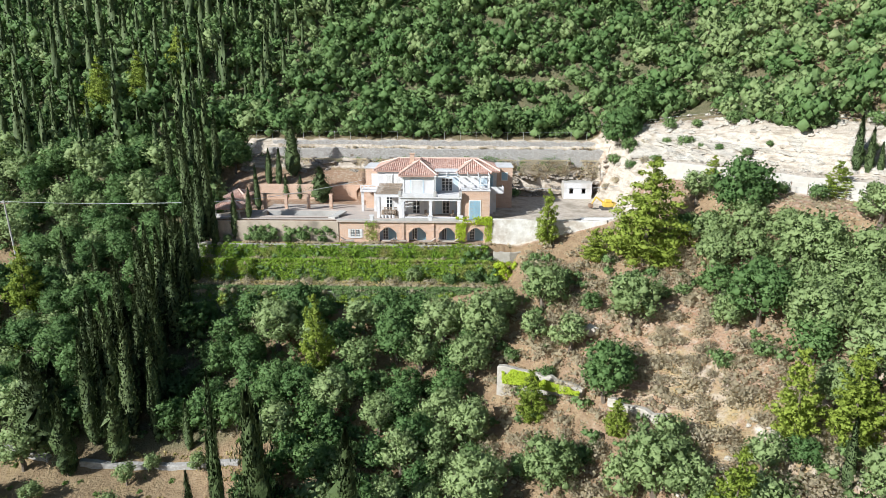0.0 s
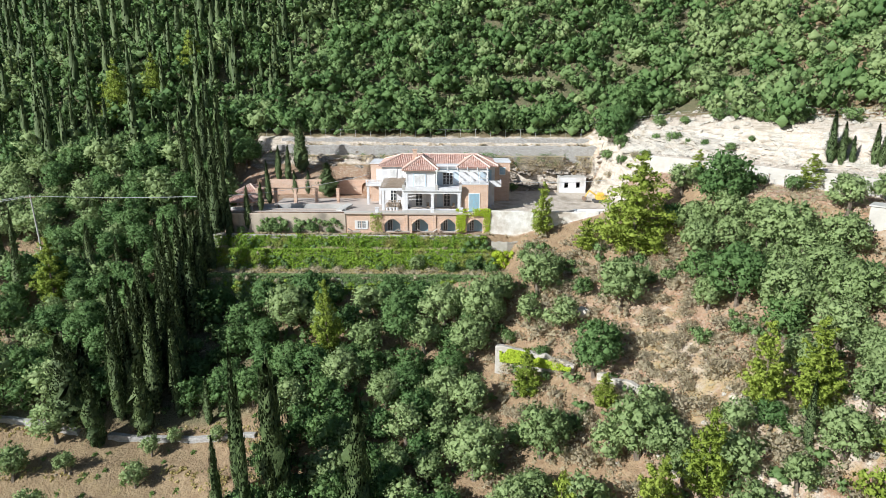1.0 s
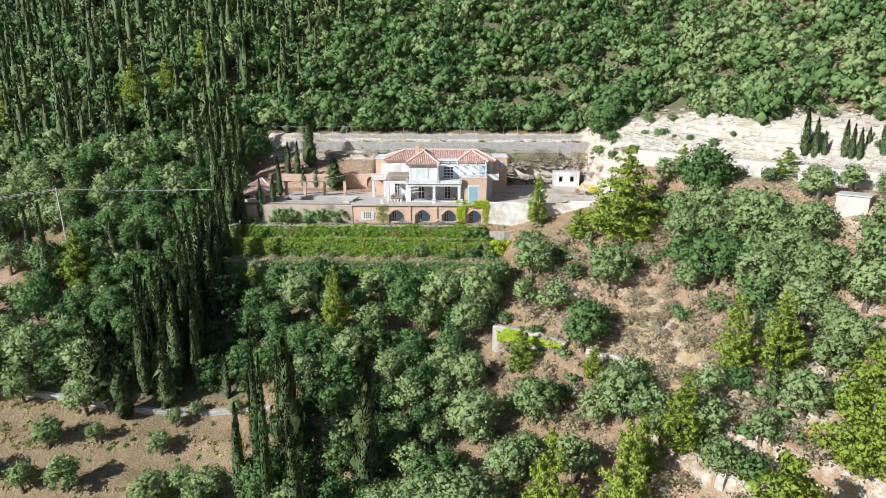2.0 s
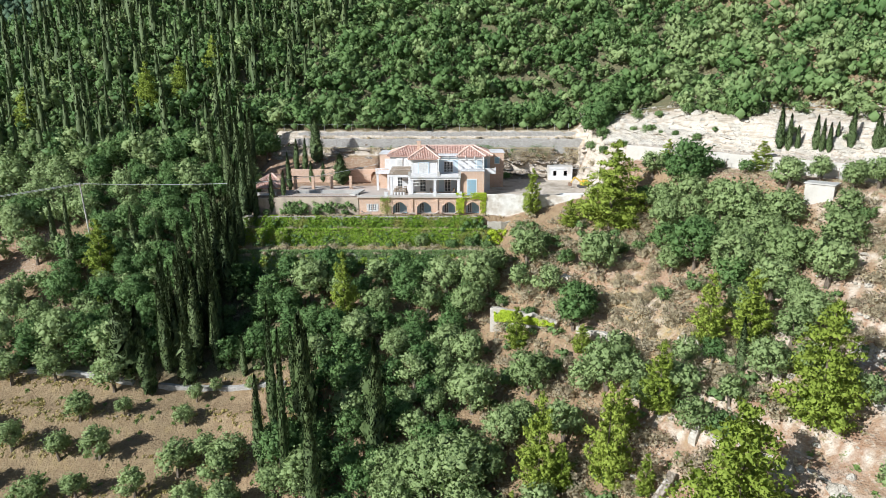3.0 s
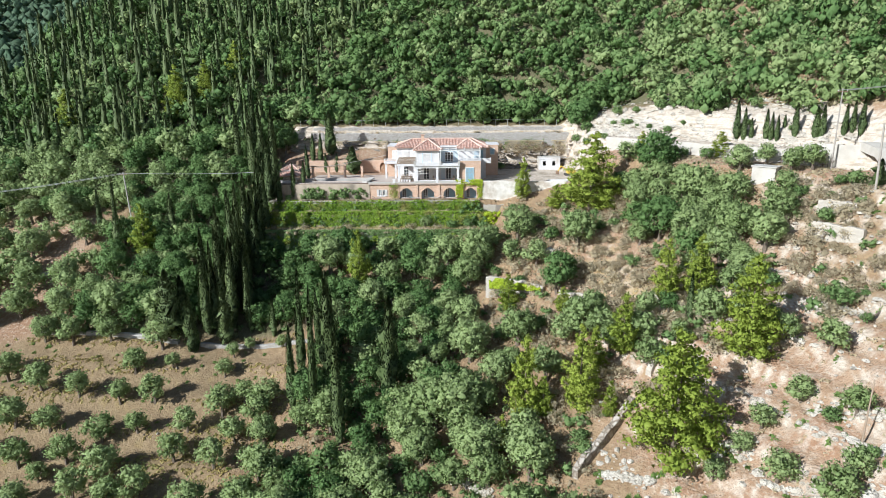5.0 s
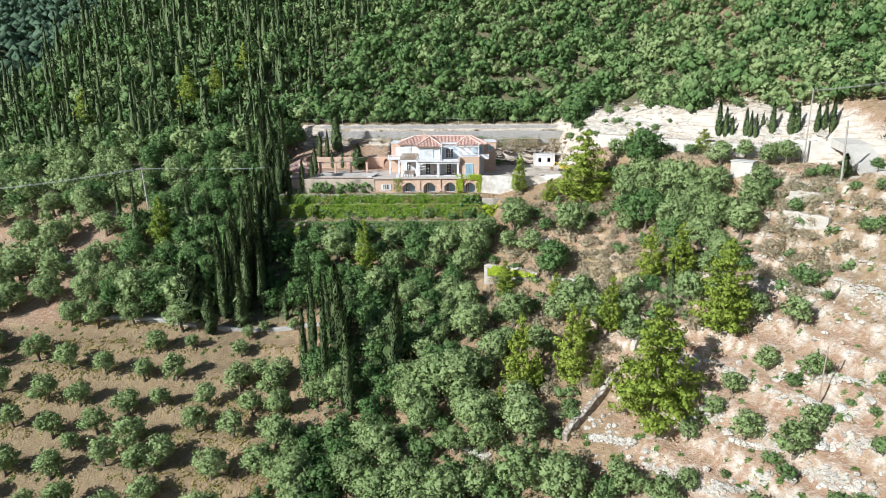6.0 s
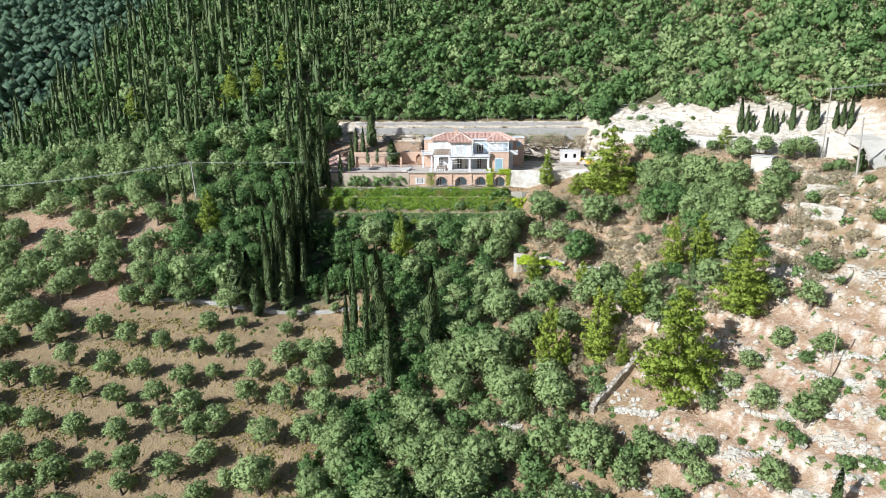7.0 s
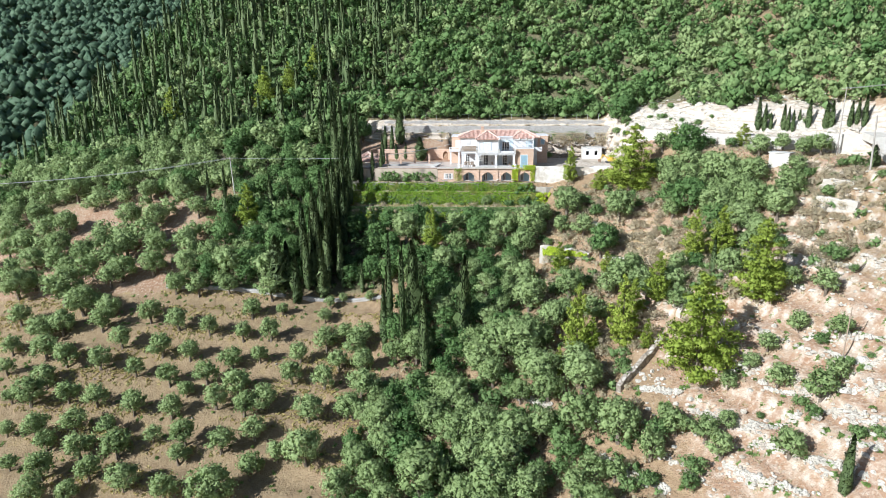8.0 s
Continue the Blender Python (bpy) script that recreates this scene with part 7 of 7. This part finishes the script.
rng = np.random.default_rng(11)
rubble = along([(38.4, 39.6), (41.8, 35.4), (43.8, 32.2)], 520, 0.5, 0.12, 0.5, rng) + along([(44.8, 29.8), (45.6, 23.9), (46.5, 19)], 380, 0.6, 0.12, 0.5, rng)
stone_field("rubble_wall", "tumbled grey-white rubble wall across the bare slope", rubble, M_ROCK)
LEDGES = [
    [(24.9, 14.2), (27.1, 11.3)],
    [(24.4, 16.4), (26.3, 15.2), (29.5, 14.6)],
    [(28.1, 20.2), (31.3, 17.4), (34.1, 16.2), (36.9, 12.6)],
    [(32.1, 13.9), (33.6, 11.5), (35.0, 8.6)],
    [(21.5, 12.9), (23.6, 9.2), (26.7, 6.2)],
    [(34.8, 20.5), (36.8, 17.3), (38.7, 16.0)],
    [(34.9, 24.9), (37.4, 21.2), (39.9, 18.4)],
    [(15.2, 27.0), (19.6, 24.4)],
    [(31.8, 8.8), (34.4, 7.1)],
    [(28.3, 9.0), (30.4, 7.7), (33.0, 4.1)],
    [(9.1, 19.7), (11.9, 16.3), (15.4, 12.5)],
    [(26.9, 25.9), (28.6, 23.1)],
    [(20.3, 21.8), (23.3, 18.6)],
    [(-1.0, 33.4), (4.0, 29.6)],
    [(8.5, 25.3), (9.8, 24.4)],
]
for line in LEDGES:
    reach = sum(math.hypot(b[0] - a[0], b[1] - a[1]) for a, b in zip(line, line[1:]))
    stone_field("terrace_wall_stones", "tumbled white dry stone terrace wall on the slope", along(line, int(22 * reach), 0.28, 0.2, 0.7, rng), M_ROCK)
loose = []
for _ in range(15000):
    x, y = rng.uniform(15, 52), rng.uniform(6, 50)
    z = height_at(x, y)
    band = math.sin(z * 2 * math.pi / 2.3 + 0.4 * math.sin(x * 0.11))
    if rng.random() < 0.025 + 0.95 * max(0.0, band) ** 6 * (0.15 + 0.85 * (math.sin(x * 0.6 + y * 0.35) > -0.2)):
        loose.append((x, y, 0.14 + 0.75 * rng.random() ** 2.2))
stone_field("slope_stones", "pale limestone rocks scattered over the bare slope", loose, M_ROCK)
orchard_stones = []
for _ in range(2600):
    x, y = rng.uniform(-100, -6), rng.uniform(14, 60)
    z = height_at(x, y)
    band = math.sin(z * 2 * math.pi / 2.3 + 0.4 * math.sin(x * 0.11))
    if rng.random() < 0.7 * max(0.0, band) ** 5 * (math.sin(x * 0.35 + y * 0.2) > 0.1):
        orchard_stones.append((x, y, 0.12 + 0.45 * rng.random() ** 2))
stone_field("orchard_stones", "pale stones along the old orchard terraces", orchard_stones, M_GREY_ROCK)
cliff_stones = along([(27, 97), (44, 77), (57, 61.5)], 240, 1.4, 0.15, 0.8, rng) + along([(30, 103), (46, 88), (60, 68)], 260, 2.2, 0.2, 1.2, rng)
stone_field("cliff_stones", "broken pale rock at the foot and head of the cliff", cliff_stones, M_ROCK)
for x, y, s in ((15.3, 66.6, 2.6), (37.2, 17.4, 1.6), (38.9, 16.0, 1.4), (34.0, 14.6, 1.5), (30.6, 13.2, 1.3), (26.6, 11.6, 1.8), (28.4, 21.2, 1.3), (21.4, 20.3, 1.1), (30.8, 27.8, 1.4), (40.4, 14.5, 1.5), (27.2, 39.4, 1.5), (25.8, 24.2, 1.2)):
    me = stone_mesh(x + y, 0.5)
    me.materials.append(M_ROCK)
    b = tagged(new("boulder", me), "large pale limestone boulder on the slope", "boulder", "boulders")
    b.location, b.scale, b.rotation_euler = (x, y, height_at(x, y) + 0.22 * s), (s, s * 0.85, s), (0.2, 0.1, x)


# ---- low growth ----
def tufts(name, label, spots, material, size, leaves):
    rng = np.random.default_rng(len(spots) + 1)
    s = np.array(spots)
    x = np.repeat(s[:, 0], leaves) + rng.normal(size=len(s) * leaves) * size * 0.9
    y = np.repeat(s[:, 1], leaves) + rng.normal(size=len(s) * leaves) * size * 0.9
    p = np.stack((x, y, ground_height(x, y) + size * rng.uniform(0.1, 0.9, len(x))), 1)
    nrm = unit(np.array((0, 0, 0.55)) + 0.8 * rng.normal(size=p.shape))
    tone = np.repeat(rng.random(len(s)), leaves * 3)
    ob = new(name, quads_mesh(name, leaf_arrays(rng, p, nrm, size, 0.35, 3), material, tone, 3))
    return tagged(ob, label, "grass", "", "stuff")


straw, weeds, brush = [], [], []
for _ in range(15000):
    x, y = rng.uniform(-100, -8), rng.uniform(12, 62)
    if y > 61 or x > -14 + 0.12 * (y - 61):
        continue
    z = height_at(x, y)
    k = math.sin(z * 2 * math.pi / 2.3 + 0.4 * math.sin(x * 0.11)) + 0.8 * math.sin(x * 0.17 + 1.5 * math.sin(y * 0.2))
    if k > 0.3 and x < -20:
        straw.append((x, y))
    elif rng.random() < 0.05:
        weeds.append((x, y))
for _ in range(11000):
    x, y = rng.uniform(4, 54), rng.uniform(6, 84)
    s = along_road(x, y)
    if s > -6:
        if s < -0.8 and x > 28 and rng.random() < 0.7:
            brush.append((x, y))
        continue
    b = bare_slope(x, y)
    if (b < 1.6 or x < 30 and y > 44) and rng.random() < 0.2:
        brush.append((x, y))
    elif (x > 20 and y < 46) or x > 44:
        r = rng.random()
        if r < 0.06:
            weeds.append((x, y))
        elif r < 0.14:
            brush.append((x, y))
for line in LEDGES:
    weeds += [(x, y) for x, y, _ in along(line, 14, 0.9, 0, 1, rng) for k in range(3) if math.sin(x * 1.3 + y) > 0.2]
for _ in range(900):
    x = rng.uniform(-35, 6)
    brush.append((x, rng.uniform(77.8, 81.1)))
tufts("orchard_grass", "tufts of dry yellow grass between the olives", straw, M_STRAW, 0.12, 13)
tufts("weeds", "low green weeds on the stony ground", weeds, M_WEED, 0.15, 26)
tufts("dry_brush", "dry grey-brown brush on the bare slopes", brush, M_DRY, 0.16, 16)


# ---- more single things ----
for x, y, h, w in ((-63.5, 114.5, 11, 6.5), (-58, 118, 9, 5), (-88, 112, 10, 5.5), (-52, 122, 9, 5)):
    placed("pine", x, y, w, h, "pines in the hillside wood", "pale green pine rising out of the cypress wood")
for x, w, k in ((-33, 1.6, "dry_shrub"), (-30.2, 1.3, "maquis"), (-27.4, 1.9, "dry_shrub"), (-24.6, 1.5, "dry_shrub"), (-22, 1.2, "maquis"), (-19.4, 2.0, "dry_shrub"), (-16.6, 1.6, "dry_shrub"), (-13.2, 1.9, "dry_shrub"), (-10.6, 1.5, "maquis"), (-8, 2.1, "dry_shrub"), (-5.4, 2.4, "olive"), (-3, 1.8, "dry_shrub"), (-0.5, 2.6, "maquis"), (2.4, 2.8, "maquis"), (5.2, 2.4, "maquis")):
    placed(k, x, 79.6 + 0.6 * math.sin(x), w, None, "shrubs on the garden terraces")
for x, z, w in ((-31, -17.6, 1.6), (-27, -17.5, 2.2)):
    placed("maquis", x, 83.2, w, None, "garden shrubs", "green garden shrub against a wall")
placed("oak", 30.2, 107.6, 7.6, None, "evergreen oaks", "large round dark evergreen oak above the cliff")
for x, y, w, k in ((25.0, 97.5, 1.8, "dry_shrub"), (26.4, 95.2, 2.2, "maquis"), (27.6, 93.0, 1.6, "dry_shrub"), (24.2, 100.2, 1.6, "dry_shrub"), (28.6, 90.8, 1.8, "maquis"), (27.2, 101.8, 1.8, "dry_shrub"), (29.4, 98.4, 1.4, "dry_shrub")):
    placed(k, x, y, w, None, "shrubs on the cliff")
stack = thing("slab_stack", "stack of white stone slabs among the olives", "stone slabs", at=(29.4, 65.0, height_at(29.4, 65.0)))
for i in range(4):
    z = height_at(29.4, 65.0) + 0.05 + 0.24 * i
    part("slab", boxes((28.5 + 0.12 * i, 64.4, z, 30.4 + 0.1 * i, 65.7, z + 0.16), bevel=0.02), M_CHALK, stack)
M_RED = foliage("russet_twigs", (0.3, 0.13, 0.08), (0.5, 0.24, 0.15))
red = placed("dry_shrub", 27.0, 71.5, 2.4, None, "dry shrubs", "russet dying shrub on the bare slope")
red_mesh = red.children[1].data.copy()
red_mesh.materials.clear()
red_mesh.materials.append(M_RED)
red.children[1].data = red_mesh
log = thing("dead_tree", "fallen dead grey tree on the bare slope", "dead tree", at=(44.0, 31.0, height_at(44.0, 31.0)))
bm = bmesh.new()
g = height_at(44.0, 31.0)
rod(bm, (43.2, 30.6, g + 0.1), (44.9, 31.6, g + 0.7), 0.13, 0.07, 6)
for d in ((0.5, -0.3, 0.5), (0.9, 0.5, 0.35), (0.2, 0.7, 0.7), (0.7, -0.6, 0.1)):
    rod(bm, (44.3, 31.2, g + 0.5), (44.3 + d[0], 31.2 + d[1], g + 0.5 + d[2]), 0.05, 0.015, 5)
part("branches", bm, M_BARK, log)
gate = thing("iron_gate", "dark iron gate beside the white wall", "gate", at=(53.0, 58.6, height_at(53.0, 58.6)))
g = height_at(53.2, 58.2)
for k, (x, y) in enumerate(((51.6, 58.9), (52.0, 58.4), (52.4, 57.9))):
    part("bar", rod(bmesh.new(), (x, y, g - 0.2), (x, y, g + 1.6), 0.04, 0.04, 6), M_DARK, gate)
part("rail", rod(bmesh.new(), (51.6, 58.9, g + 1.7), (52.4, 57.9, g + 1.7), 0.04, 0.04, 6), M_RUST, gate)
part("rail", rod(bmesh.new(), (51.6, 58.9, g + 0.3), (52.4, 57.9, g + 0.3), 0.04, 0.04, 6), M_RUST, gate)
slab = thing("concrete_slab", "pale tilted concrete slab in the olive grove", "slab", at=(-73.2, 74.4, height_at(-73.2, 74.4)))
g = height_at(-73.2, 74.4)
part("slab", boxes((-75.0, 73.6, g - 0.2, -72.4, 75.0, g + 0.28), bevel=0.03), M_CONCRETE, slab)
